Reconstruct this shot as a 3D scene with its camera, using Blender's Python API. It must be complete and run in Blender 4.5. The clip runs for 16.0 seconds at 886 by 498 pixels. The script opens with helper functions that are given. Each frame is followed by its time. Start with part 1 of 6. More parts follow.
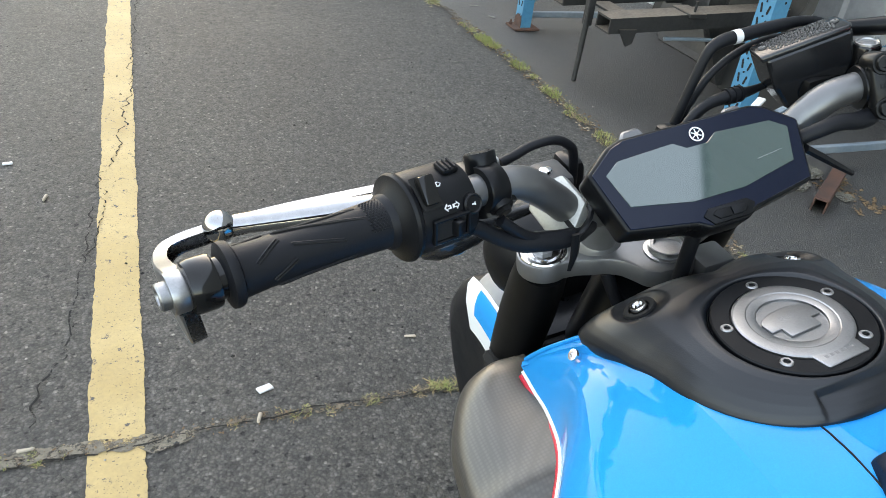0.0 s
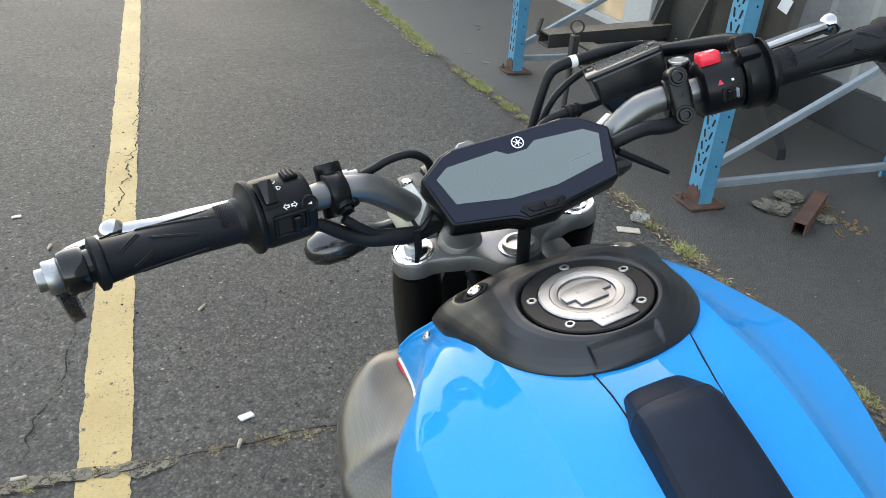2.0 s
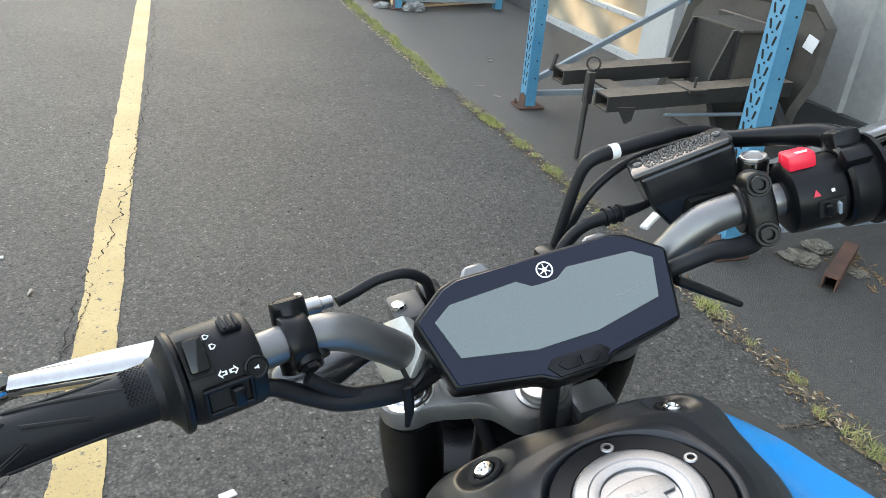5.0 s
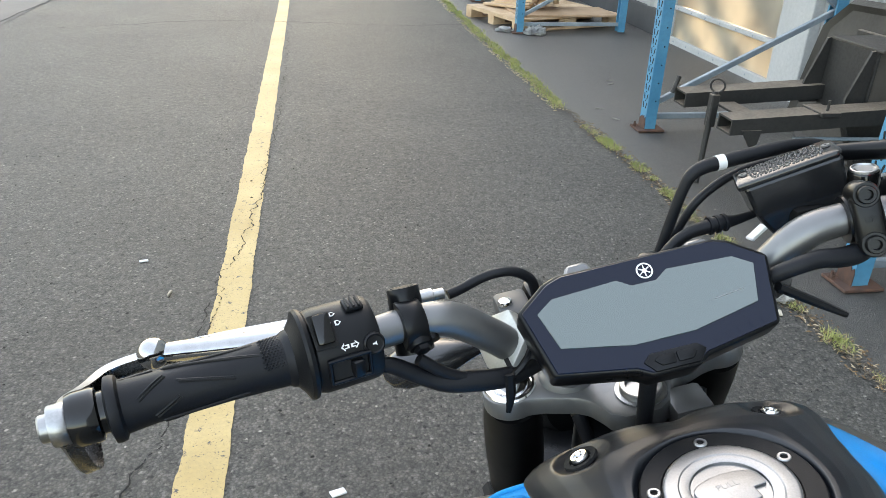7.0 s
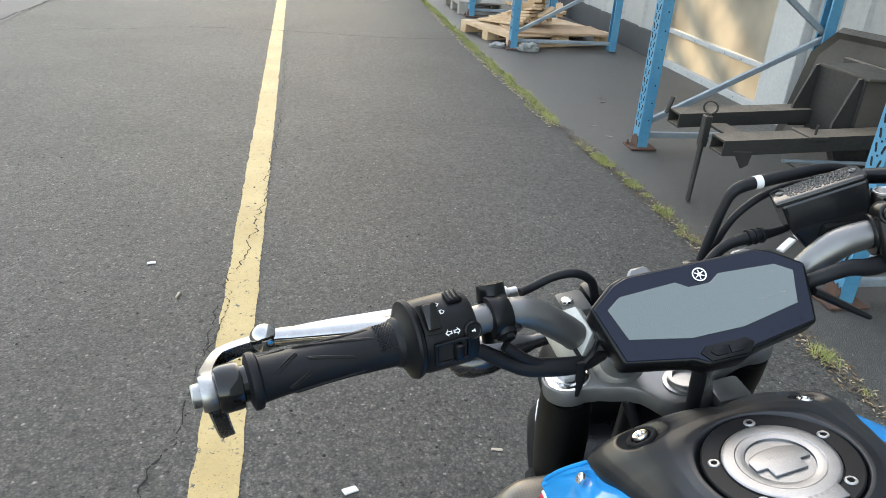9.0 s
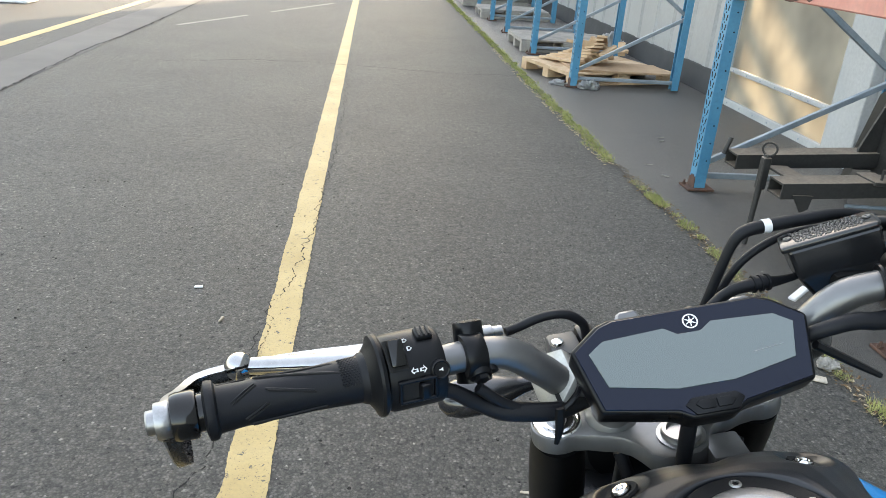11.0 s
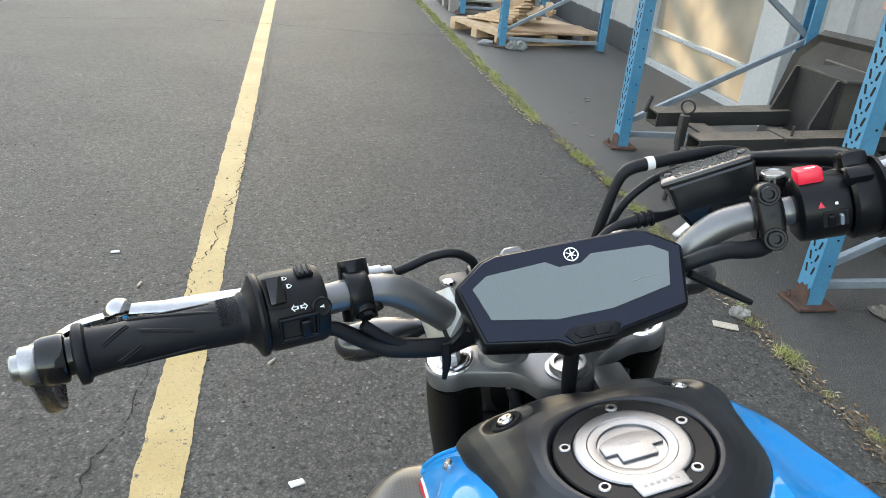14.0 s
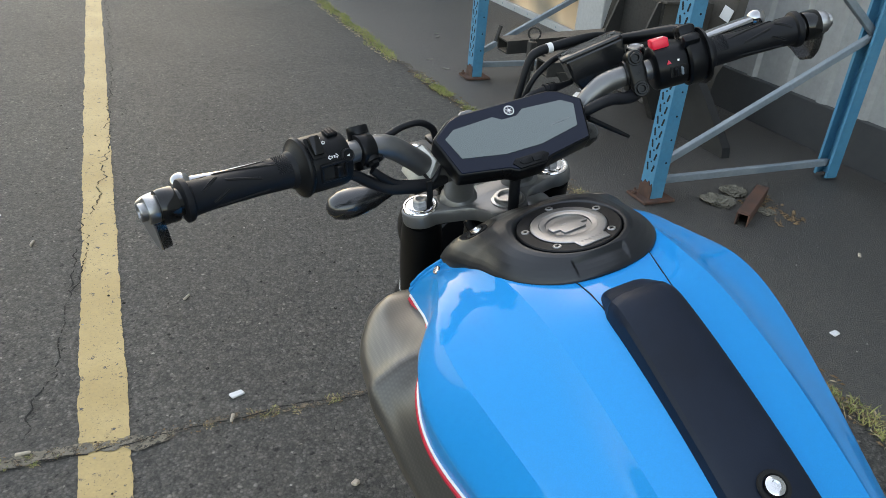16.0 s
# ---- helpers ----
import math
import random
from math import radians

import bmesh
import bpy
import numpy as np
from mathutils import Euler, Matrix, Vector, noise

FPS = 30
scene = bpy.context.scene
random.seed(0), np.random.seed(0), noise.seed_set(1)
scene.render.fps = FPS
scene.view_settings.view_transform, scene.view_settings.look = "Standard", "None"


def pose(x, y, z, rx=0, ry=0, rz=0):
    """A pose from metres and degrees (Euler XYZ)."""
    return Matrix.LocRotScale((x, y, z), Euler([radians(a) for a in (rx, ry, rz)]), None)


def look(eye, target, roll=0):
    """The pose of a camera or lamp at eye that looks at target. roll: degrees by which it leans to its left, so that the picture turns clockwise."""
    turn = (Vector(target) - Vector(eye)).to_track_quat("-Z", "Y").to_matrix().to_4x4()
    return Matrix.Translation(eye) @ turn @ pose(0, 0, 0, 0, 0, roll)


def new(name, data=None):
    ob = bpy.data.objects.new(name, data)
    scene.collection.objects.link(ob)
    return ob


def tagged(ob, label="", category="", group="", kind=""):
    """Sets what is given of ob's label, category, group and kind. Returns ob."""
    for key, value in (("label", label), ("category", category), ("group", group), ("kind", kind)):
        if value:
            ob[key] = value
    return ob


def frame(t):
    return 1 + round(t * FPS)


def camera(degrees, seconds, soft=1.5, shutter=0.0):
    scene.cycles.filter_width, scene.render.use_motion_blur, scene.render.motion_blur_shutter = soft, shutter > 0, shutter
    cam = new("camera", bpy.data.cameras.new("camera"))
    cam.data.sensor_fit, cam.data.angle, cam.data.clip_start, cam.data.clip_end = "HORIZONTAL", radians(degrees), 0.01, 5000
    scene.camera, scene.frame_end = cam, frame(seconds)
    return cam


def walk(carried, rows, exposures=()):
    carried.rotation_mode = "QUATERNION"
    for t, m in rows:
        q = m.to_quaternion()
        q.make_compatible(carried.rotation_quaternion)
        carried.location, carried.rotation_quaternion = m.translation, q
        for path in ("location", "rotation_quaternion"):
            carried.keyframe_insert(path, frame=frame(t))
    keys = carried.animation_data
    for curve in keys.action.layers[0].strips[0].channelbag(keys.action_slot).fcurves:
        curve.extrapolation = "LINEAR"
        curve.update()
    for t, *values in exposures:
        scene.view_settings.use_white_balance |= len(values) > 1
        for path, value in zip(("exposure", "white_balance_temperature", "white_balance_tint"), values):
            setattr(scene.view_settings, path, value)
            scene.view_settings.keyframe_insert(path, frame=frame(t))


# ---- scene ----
cam = camera(61.4, 16.0, 0.8)
EXPOSURES = [(0.0, 2.80, 7400, 10.0), (0.5, 2.72, 7400, 10.0), (1.0, 2.65, 7400, 10.0), (2.0, 2.66, 7400, 10.0), (2.5, 2.62, 7400, 10.0), (3.0, 2.70, 7400, 10.0), (3.5, 2.80, 7400, 10.0), (4.0, 2.87, 7400, 10.0), (6.5, 2.87, 7400, 10.0), (7.5, 2.82, 7400, 10.0), (9.5, 2.75, 7400, 10.0), (12.5, 2.72, 7400, 10.0), (14.0, 2.75, 7400, 10.0), (14.5, 2.80, 7400, 10.0), (15.0, 2.78, 7400, 10.0), (15.5, 2.50, 7400, 10.0), (16.0, 2.20, 7400, 10.0)]
PATH = [
    (0, (0.121, 0.046, 1.228), (0.793, 1.587, 0.145), 7.3),
    (0.5, (0.105, 0.021, 1.237), (0.916, 1.512, 0.18), 6.5),
    (1, (0.116, 0.008, 1.243), (1.023, 1.457, 0.203), 6.1),
    (1.5, (0.163, -0.041, 1.25), (0.998, 1.47, 0.24), 5.3),
    (2, (0.214, -0.095, 1.255), (0.836, 1.532, 0.271), 3.9),
    (2.5, (0.223, -0.089, 1.26), (0.694, 1.61, 0.316), 3.0),
    (3, (0.211, -0.012, 1.256), (0.672, 1.7, 0.329), 3.3),
    (3.5, (0.187, 0.059, 1.257), (0.797, 1.73, 0.343), 4.3),
    (4, (0.197, 0.081, 1.251), (0.86, 1.722, 0.319), 4.3),
    (4.2, (0.215, 0.085, 1.253), (0.879, 1.723, 0.316), 4.4),
    (6.3, (0.31, 0.054, 1.253), (0.688, 1.8, 0.354), 3.4),
    (6.5, (0.301, 0.053, 1.254), (0.645, 1.808, 0.357), 2.9),
    (7, (0.27, 0.033, 1.256), (0.587, 1.795, 0.366), 2.1),
    (7.5, (0.188, -0.016, 1.264), (0.575, 1.738, 0.385), 2.6),
    (8, (0.126, -0.069, 1.264), (0.549, 1.671, 0.374), 3.0),
    (8.5, (0.13, -0.058, 1.271), (0.566, 1.681, 0.385), 3.9),
    (9, (0.182, -0.021, 1.277), (0.549, 1.747, 0.417), 4.2),
    (9.5, (0.226, -0.015, 1.27), (0.533, 1.776, 0.435), 4.7),
    (9.7, (0.232, -0.015, 1.272), (0.511, 1.784, 0.443), 4.8),
    (11.8, (0.248, -0.013, 1.275), (0.452, 1.822, 0.506), 4.1),
    (12, (0.249, -0.012, 1.274), (0.459, 1.823, 0.508), 4.1),
    (12.5, (0.248, -0.015, 1.272), (0.46, 1.822, 0.509), 4.2),
    (13, (0.252, -0.012, 1.268), (0.477, 1.818, 0.494), 4.6),
    (13.5, (0.269, -0.014, 1.259), (0.552, 1.779, 0.419), 4.9),
    (14, (0.283, -0.026, 1.259), (0.663, 1.739, 0.398), 5.4),
    (14.5, (0.279, -0.055, 1.252), (0.758, 1.665, 0.352), 4.9),
    (15, (0.188, -0.131, 1.256), (0.756, 1.542, 0.319), 4.3),
    (15.5, (0.101, -0.229, 1.262), (0.76, 1.403, 0.311), 4.4),
    (16, (0.111, -0.225, 1.266), (0.846, 1.373, 0.314), 4.9),
]
walk(cam, [(t, look(eye, target, roll)) for t, eye, target, roll in PATH], EXPOSURES)

# ---- world, sun ----
SUN_EL, SUN_AZ = radians(27), radians(26.5)      # the sun stands ahead, beyond the hall's far corner
world = bpy.data.worlds.new("world")
scene.world = world
world.use_nodes = True
wn = world.node_tree
sky = wn.nodes.new("ShaderNodeTexSky")
sky.sky_type, sky.sun_disc = "NISHITA", False
sky.sun_elevation, sky.sun_rotation = SUN_EL, SUN_AZ
sky.air_density, sky.dust_density = 1.2, 2.0
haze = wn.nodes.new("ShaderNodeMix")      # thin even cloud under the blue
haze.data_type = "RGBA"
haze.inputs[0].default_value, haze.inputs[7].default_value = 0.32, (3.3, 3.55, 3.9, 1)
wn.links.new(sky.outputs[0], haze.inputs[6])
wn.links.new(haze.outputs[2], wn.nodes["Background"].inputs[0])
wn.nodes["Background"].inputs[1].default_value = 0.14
sun_data = bpy.data.lights.new("sun", "SUN")
sun_data.energy, sun_data.angle, sun_data.color = 2.2, radians(0.6), (1.0, 0.86, 0.68)
sun = new("sun", sun_data)
sun_to = Vector((math.sin(SUN_AZ) * math.cos(SUN_EL), math.cos(SUN_AZ) * math.cos(SUN_EL), math.sin(SUN_EL)))
sun.matrix_world = look(sun_to * 30, (0, 0, 0))


# ---- materials ----
def material(name, color, rough=0.5, metal=0.0, spec=0.5, coat=0.0):
    m = bpy.data.materials.new(name)
    m.use_nodes = True
    b = m.node_tree.nodes["Principled BSDF"]
    b.inputs["Base Color"].default_value = (*color, 1)
    b.inputs["Roughness"].default_value = rough
    b.inputs["Metallic"].default_value = metal
    b.inputs["Specular IOR Level"].default_value = spec
    b.inputs["Coat Weight"].default_value = coat
    return m


def nodes_of(m):
    return m.node_tree.nodes, m.node_tree.links, m.node_tree.nodes["Principled BSDF"]


def coords(m, space="Object"):
    n, l, _ = nodes_of(m)
    return n.new("ShaderNodeTexCoord").outputs[space]


def noise_tex(m, vec, scale, detail=4.0, rough=0.6):
    n, l, _ = nodes_of(m)
    t = n.new("ShaderNodeTexNoise")
    t.inputs["Scale"].default_value, t.inputs["Detail"].default_value, t.inputs["Roughness"].default_value = scale, detail, rough
    l.new(vec, t.inputs["Vector"])
    return t.outputs["Fac"]


def ramp(m, fac, stops):
    n, l, _ = nodes_of(m)
    r = n.new("ShaderNodeValToRGB")
    while len(r.color_ramp.elements) < len(stops):
        r.color_ramp.elements.new(0.5)
    for e, (p, c) in zip(r.color_ramp.elements, stops):
        e.position, e.color = p, (*c, 1) if len(c) == 3 else c
    l.new(fac, r.inputs["Fac"])
    return r.outputs["Color"]


def grey(v):
    return (v, v, v)


def mix(m, a, b, fac, mode="MIX"):
    n, l, _ = nodes_of(m)
    x = n.new("ShaderNodeMix")
    x.data_type, x.blend_type = "RGBA", mode
    for value, slot in ((fac, 0), (a, 6), (b, 7)):
        if isinstance(value, (int, float)):
            x.inputs[slot].default_value = value
        elif isinstance(value, tuple):
            x.inputs[slot].default_value = (*value, 1)
        else:
            l.new(value, x.inputs[slot])
    return x.outputs[2]


def bump(m, height, strength, distance=0.01):
    n, l, b = nodes_of(m)
    u = n.new("ShaderNodeBump")
    u.inputs["Strength"].default_value, u.inputs["Distance"].default_value = strength, distance
    l.new(height, u.inputs["Height"])
    l.new(u.outputs["Normal"], b.inputs["Normal"])


def worn(m, c1, c2, scale, fine=None, rough=None, bump_strength=0.0, bump_distance=0.002):
    """Two-scale variation of colour, gloss and relief."""
    n, l, b = nodes_of(m)
    v = coords(m)
    big = noise_tex(m, v, scale)
    small = noise_tex(m, v, fine or scale * 12, 6)
    col = mix(m, ramp(m, big, [(0.3, c1), (0.7, c2)]), ramp(m, small, [(0.25, grey(0.72)), (0.75, grey(1.0))]), 0.8, "MULTIPLY")
    l.new(col, b.inputs["Base Color"])
    if rough:
        l.new(ramp(m, small, [(0.3, grey(rough[0])), (0.7, grey(rough[1]))]), b.inputs["Roughness"])
    if bump_strength:
        bump(m, small, bump_strength, bump_distance)
    return m


def asphalt_material(name, dark, light, grit, pale, tint=(1, 1, 1), spec=0.42, rough=(0.6, 0.9)):
    m = material(name, grey(0.06), 0.85, spec=spec)
    n, l, b = nodes_of(m)
    v = coords(m)
    vor = n.new("ShaderNodeTexVoronoi")
    vor.inputs["Scale"].default_value = grit
    l.new(v, vor.inputs["Vector"])
    vor2 = n.new("ShaderNodeTexVoronoi")
    vor2.inputs["Scale"].default_value = grit * 2.3
    l.new(v, vor2.inputs["Vector"])
    stones = ramp(m, vor.outputs["Color"], [(0.08, grey(dark * 0.8)), (0.4, grey(dark * 1.1)), (0.7, grey(light * 0.9)), (0.86, grey(light * 1.05)), (0.93, grey(light * 1.6)), (1.0, grey(light * pale))])
    small = ramp(m, vor2.outputs["Color"], [(0.15, grey(0.65)), (0.8, grey(1.15)), (1.0, grey(1.5))])
    joints = ramp(m, vor.outputs["Distance"], [(0.25, grey(1.15)), (0.6, grey(0.44))])
    fine = noise_tex(m, v, 420, 3)
    patch = noise_tex(m, v, 1.1, 5)
    fleck = noise_tex(m, v, 30, 5, 0.7)
    col = mix(m, stones, small, 0.62, "MULTIPLY")
    col = mix(m, col, joints, 0.55, "MULTIPLY")
    pits = noise_tex(m, v, grit * 0.42, 2, 0.5)
    col = mix(m, col, ramp(m, pits, [(0.3, grey(0.16)), (0.38, grey(1.0)), (0.62, grey(1.0)), (0.74, grey(1.5))]), 1.0, "MULTIPLY")
    col = mix(m, col, ramp(m, patch, [(0.28, (0.78, 0.74, 0.7)), (0.72, (1.18, 1.13, 1.05))]), 1.0, "MULTIPLY")
    col = mix(m, col, ramp(m, fleck, [(0.34, grey(0.5)), (0.5, grey(1.0)), (0.68, (1.25, 1.22, 1.15))]), 0.8, "MULTIPLY")
    col = mix(m, col, tint, 1.0, "MULTIPLY")
    l.new(col, b.inputs["Base Color"])
    lumps = noise_tex(m, v, grit * 0.9, 4, 0.7)
    h = mix(m, mix(m, ramp(m, vor.outputs["Distance"], [(0.1, grey(1)), (0.75, grey(0))]), lumps, 0.6), fine, 0.3)
    bump(m, h, 0.7, 0.007)
    l.new(ramp(m, fine, [(0.3, grey(rough[0])), (0.8, grey(rough[1]))]), b.inputs["Roughness"])
    return m


M_ASPHALT = asphalt_material("coarse_asphalt", 0.056, 0.098, 125, 2.5, (1.0, 1.0, 0.94))
M_ASPHALT_FINE = asphalt_material("fine_asphalt", 0.037, 0.064, 200, 2.0, (1.06, 1.0, 0.88), 1.0, (0.4, 0.68))
M_CONCRETE = worn(material("pale_concrete", grey(0.25), 0.9), (0.1, 0.095, 0.09), (0.15, 0.143, 0.13), 0.8, 30, (0.8, 0.95), 0.3, 0.004)
M_CRACK = worn(material("crack_dirt", grey(0.02), 1.0), grey(0.006), (0.02, 0.018, 0.015), 20)


def ragged(m, scale, low, high):
    """Break a thin seam up: holes by noise, through which the ground shows."""
    n, l, b = nodes_of(m)
    hole = n.new("ShaderNodeBsdfTransparent")
    blend = n.new("ShaderNodeMixShader")
    l.new(ramp(m, noise_tex(m, coords(m), scale, 5, 0.75), [(low, grey(0)), (high, grey(1))]), blend.inputs[0])
    l.new(hole.outputs[0], blend.inputs[1])
    l.new(b.outputs[0], blend.inputs[2])
    l.new(blend.outputs[0], n["Material Output"].inputs["Surface"])
    return m


M_JOINTDIRT = ragged(worn(material("joint_dirt", (0.1, 0.085, 0.06), 1.0), (0.06, 0.05, 0.038), (0.2, 0.16, 0.11), 30, 160, (0.9, 1.0), 0.6, 0.004), 55, 0.46, 0.54)
M_JOINTPALE = ragged(worn(material("pale_joint_grit", (0.16, 0.15, 0.12), 1.0), (0.1, 0.09, 0.07), (0.24, 0.21, 0.16), 40, 160, (0.9, 1.0), 0.6, 0.004), 70, 0.4, 0.52)
ragged(M_CRACK, 38, 0.45, 0.5)


def line_paint(name, c1, c2):
    m = worn(material(name, c1, 0.75), c1, c2, 3.0, 130, (0.52, 0.75), 0.4, 0.0025)
    n, l, b = nodes_of(m)
    v = coords(m)
    spots = noise_tex(m, v, 34, 6, 0.75)
    old = b.inputs["Base Color"].links[0].from_socket
    fine_pits = noise_tex(m, v, 170, 4, 0.7)
    old = mix(m, (0.09, 0.08, 0.06), old, ramp(m, fine_pits, [(0.345, grey(0)), (0.385, grey(1))]))
    l.new(mix(m, (0.05, 0.05, 0.05), old, ramp(m, spots, [(0.355, grey(0)), (0.4, grey(1))])), b.inputs["Base Color"])
    return m


M_YELLOW = line_paint("yellow_line_paint", (0.405, 0.288, 0.108), (0.505, 0.378, 0.165))
M_PALELINE = line_paint("faded_line_paint", (0.13, 0.122, 0.11), (0.2, 0.185, 0.165))
M_RACKBLUE = worn(material("blue_rack_paint", (0.06, 0.25, 0.42), 0.5), (0.04, 0.2, 0.34), (0.08, 0.26, 0.39), 4, 60, (0.4, 0.65), 0.1)
M_BRACE = worn(material("galvanised_brace", (0.3, 0.36, 0.42), 0.45, 0.3), (0.19, 0.24, 0.28), (0.29, 0.33, 0.36), 5, 80, (0.35, 0.6))
M_RUST = worn(material("rusty_steel", (0.12, 0.06, 0.035), 0.9), (0.05, 0.031, 0.025), (0.13, 0.06, 0.036), 14, 120, (0.8, 1.0), 0.5)
# near black; shade inside holes, slots and recesses is put into this colour
M_HOLE = material("dark_hole", grey(0.003), 0.9)
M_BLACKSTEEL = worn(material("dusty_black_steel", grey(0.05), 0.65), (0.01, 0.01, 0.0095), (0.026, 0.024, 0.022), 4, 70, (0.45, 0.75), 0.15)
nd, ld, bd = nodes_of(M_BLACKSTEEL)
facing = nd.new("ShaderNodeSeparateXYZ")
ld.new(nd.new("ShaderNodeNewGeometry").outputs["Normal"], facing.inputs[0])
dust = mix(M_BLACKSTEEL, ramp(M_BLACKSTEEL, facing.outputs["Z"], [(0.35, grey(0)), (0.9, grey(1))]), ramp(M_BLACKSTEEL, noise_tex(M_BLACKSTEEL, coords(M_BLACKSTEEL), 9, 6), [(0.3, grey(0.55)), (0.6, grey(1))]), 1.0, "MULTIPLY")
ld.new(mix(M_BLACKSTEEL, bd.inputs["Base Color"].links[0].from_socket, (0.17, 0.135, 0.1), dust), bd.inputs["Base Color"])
M_DUSTY = worn(material("dust_brown_steel", (0.06, 0.05, 0.042), 0.8), (0.034, 0.03, 0.0255), (0.078, 0.069, 0.057), 3, 60, (0.6, 0.9), 0.15)
M_PINK = worn(material("faded_orange_beam", (0.6, 0.25, 0.2), 0.6), (0.55, 0.23, 0.18), (0.65, 0.32, 0.25), 3, 40, (0.5, 0.8))
M_WALL = worn(material("white_metal_cladding", grey(0.6), 0.45), (0.315, 0.315, 0.31), (0.38, 0.38, 0.368), 0.7, 25, (0.35, 0.55), 0.05)
M_PLINTH = worn(material("grey_plinth", grey(0.18), 0.9), (0.042, 0.044, 0.046), (0.067, 0.067, 0.067), 2, 60, (0.85, 1.0), 0.4, 0.004)
M_DOORFRAME = worn(material("white_door_metal", grey(0.6), 0.4), (0.36, 0.365, 0.36), (0.45, 0.45, 0.44), 2, 40, (0.35, 0.6))
M_WOOD = worn(material("pale_pallet_wood", (0.42, 0.28, 0.15), 0.8), (0.42, 0.27, 0.15), (0.62, 0.46, 0.3), 6, 90, (0.7, 0.9), 0.3)
M_PLY = worn(material("brown_plywood", (0.4, 0.26, 0.15), 0.7), (0.33, 0.21, 0.12), (0.46, 0.31, 0.19), 4, 60, (0.6, 0.85), 0.2)
M_GREYWOOD = worn(material("grey_pallet_wood", (0.3, 0.27, 0.24), 0.9), (0.22, 0.2, 0.18), (0.36, 0.33, 0.29), 6, 90, (0.8, 1.0), 0.3)
M_GRASS = worn(material("green_grass", (0.09, 0.13, 0.03), 0.7), (0.16, 0.2, 0.05), (0.37, 0.37, 0.115), 9, 60)
M_DRYGRASS = worn(material("dry_grass", (0.25, 0.19, 0.09), 0.8), (0.24, 0.165, 0.075), (0.5, 0.39, 0.2), 5, 60)
M_STRAW = worn(material("pale_straw", (0.4, 0.32, 0.2), 0.85), (0.26, 0.2, 0.12), (0.5, 0.42, 0.29), 40, 200)
M_WHITE = material("white_litter", grey(0.65), 0.6)
M_LEAF = worn(material("dry_leaf", (0.2, 0.12, 0.05), 0.9), (0.1, 0.062, 0.03), (0.2, 0.13, 0.065), 30)
M_DARKSTEEL = worn(material("black_steel", grey(0.014), 0.6), grey(0.01), grey(0.02), 8)
M_GRIT = worn(material("pale_grit", grey(0.3), 0.9), (0.2, 0.19, 0.17), (0.4, 0.38, 0.34), 40)
M_BUTT = worn(material("pale_twig", (0.4, 0.28, 0.17), 0.9), (0.42, 0.35, 0.26), (0.6, 0.54, 0.45), 30)
M_CONEO = worn(material("orange_cone", (0.75, 0.2, 0.03), 0.55), (0.7, 0.17, 0.03), (0.8, 0.25, 0.05), 6)
# the sectional door's panel lets light through
M_PANEL = bpy.data.materials.new("translucent_door_panel")
M_PANEL.use_nodes = True
pn, pk = M_PANEL.node_tree.nodes, M_PANEL.node_tree.links
pb = pn["Principled BSDF"]
pt = pn.new("ShaderNodeBsdfTranslucent")
# pale blotches in the panel's colour imitate sun patches falling on it
light_blotch = noise_tex(M_PANEL, coords(M_PANEL), 2.2, 2, 0.45)
pk.new(ramp(M_PANEL, light_blotch, [(0.3, (0.62, 0.55, 0.42)), (0.6, (1.0, 0.91, 0.74))]), pt.inputs[0])
pk.new(ramp(M_PANEL, light_blotch, [(0.3, (0.33, 0.3, 0.25)), (0.65, (0.52, 0.48, 0.4))]), pb.inputs["Base Color"])
pb.inputs["Roughness"].default_value = 0.35
pm = pn.new("ShaderNodeMixShader")
pm.inputs[0].default_value = 0.5
pk.new(pb.outputs[0], pm.inputs[1])
pk.new(pt.outputs[0], pm.inputs[2])
pk.new(pm.outputs[0], pn["Material Output"].inputs["Surface"])


# ---- mesh tools ----
def mesh_from(name, verts, faces, mat, smooth=False):
    me = bpy.data.meshes.new(name)
    me.from_pydata([tuple(v) for v in verts], [], faces)
    me.materials.append(mat)
    if smooth:
        me.shade_smooth()
    me.update()
    return me


def finish(name, bm, mat, smooth=None):
    me = bpy.data.meshes.new(name)
    bmesh.ops.recalc_face_normals(bm, faces=bm.faces)
    bm.to_mesh(me)
    bm.free()
    me.materials.append(mat)
    if smooth is not None:
        me.shade_smooth()
        me.set_sharp_from_angle(angle=radians(smooth))
    return me


def part(name, bm, mat, parent, label="", smooth=35):
    """Links a bmesh, or a mesh, as one object under a thing or a part."""
    me = bm if isinstance(bm, bpy.types.Mesh) else finish(name, bm, mat, smooth)
    ob = new(name, me)
    ob.parent = parent
    return tagged(ob, label=label) if label else ob


def empty(name, m, label, category, group="", kind=""):
    ob = new(name)
    ob.matrix_world = m
    return tagged(ob, label, category, group, kind)


def box_bm(size, at=(0, 0, 0), bevel=0.0, m=None, seg=1):
    bm = bmesh.new()
    bmesh.ops.create_cube(bm, size=1)
    bmesh.ops.scale(bm, vec=size, verts=bm.verts)
    if bevel:
        bmesh.ops.bevel(bm, geom=bm.edges[:], offset=bevel, segments=seg, affect="EDGES", profile=0.5)
    bmesh.ops.translate(bm, vec=at, verts=bm.verts)
    if m is not None:
        bm.transform(m)
    return bm


def merge(*bms):
    out = bmesh.new()
    for b in bms:
        tmp = bpy.data.meshes.new("tmp")
        b.to_mesh(tmp)
        b.free()
        out.from_mesh(tmp)
        bpy.data.meshes.remove(tmp)
    return out


def axis_matrix(p, d):
    """Local z along d, at p."""
    return Matrix.Translation(p) @ Vector(d).normalized().to_track_quat("Z", "Y").to_matrix().to_4x4()


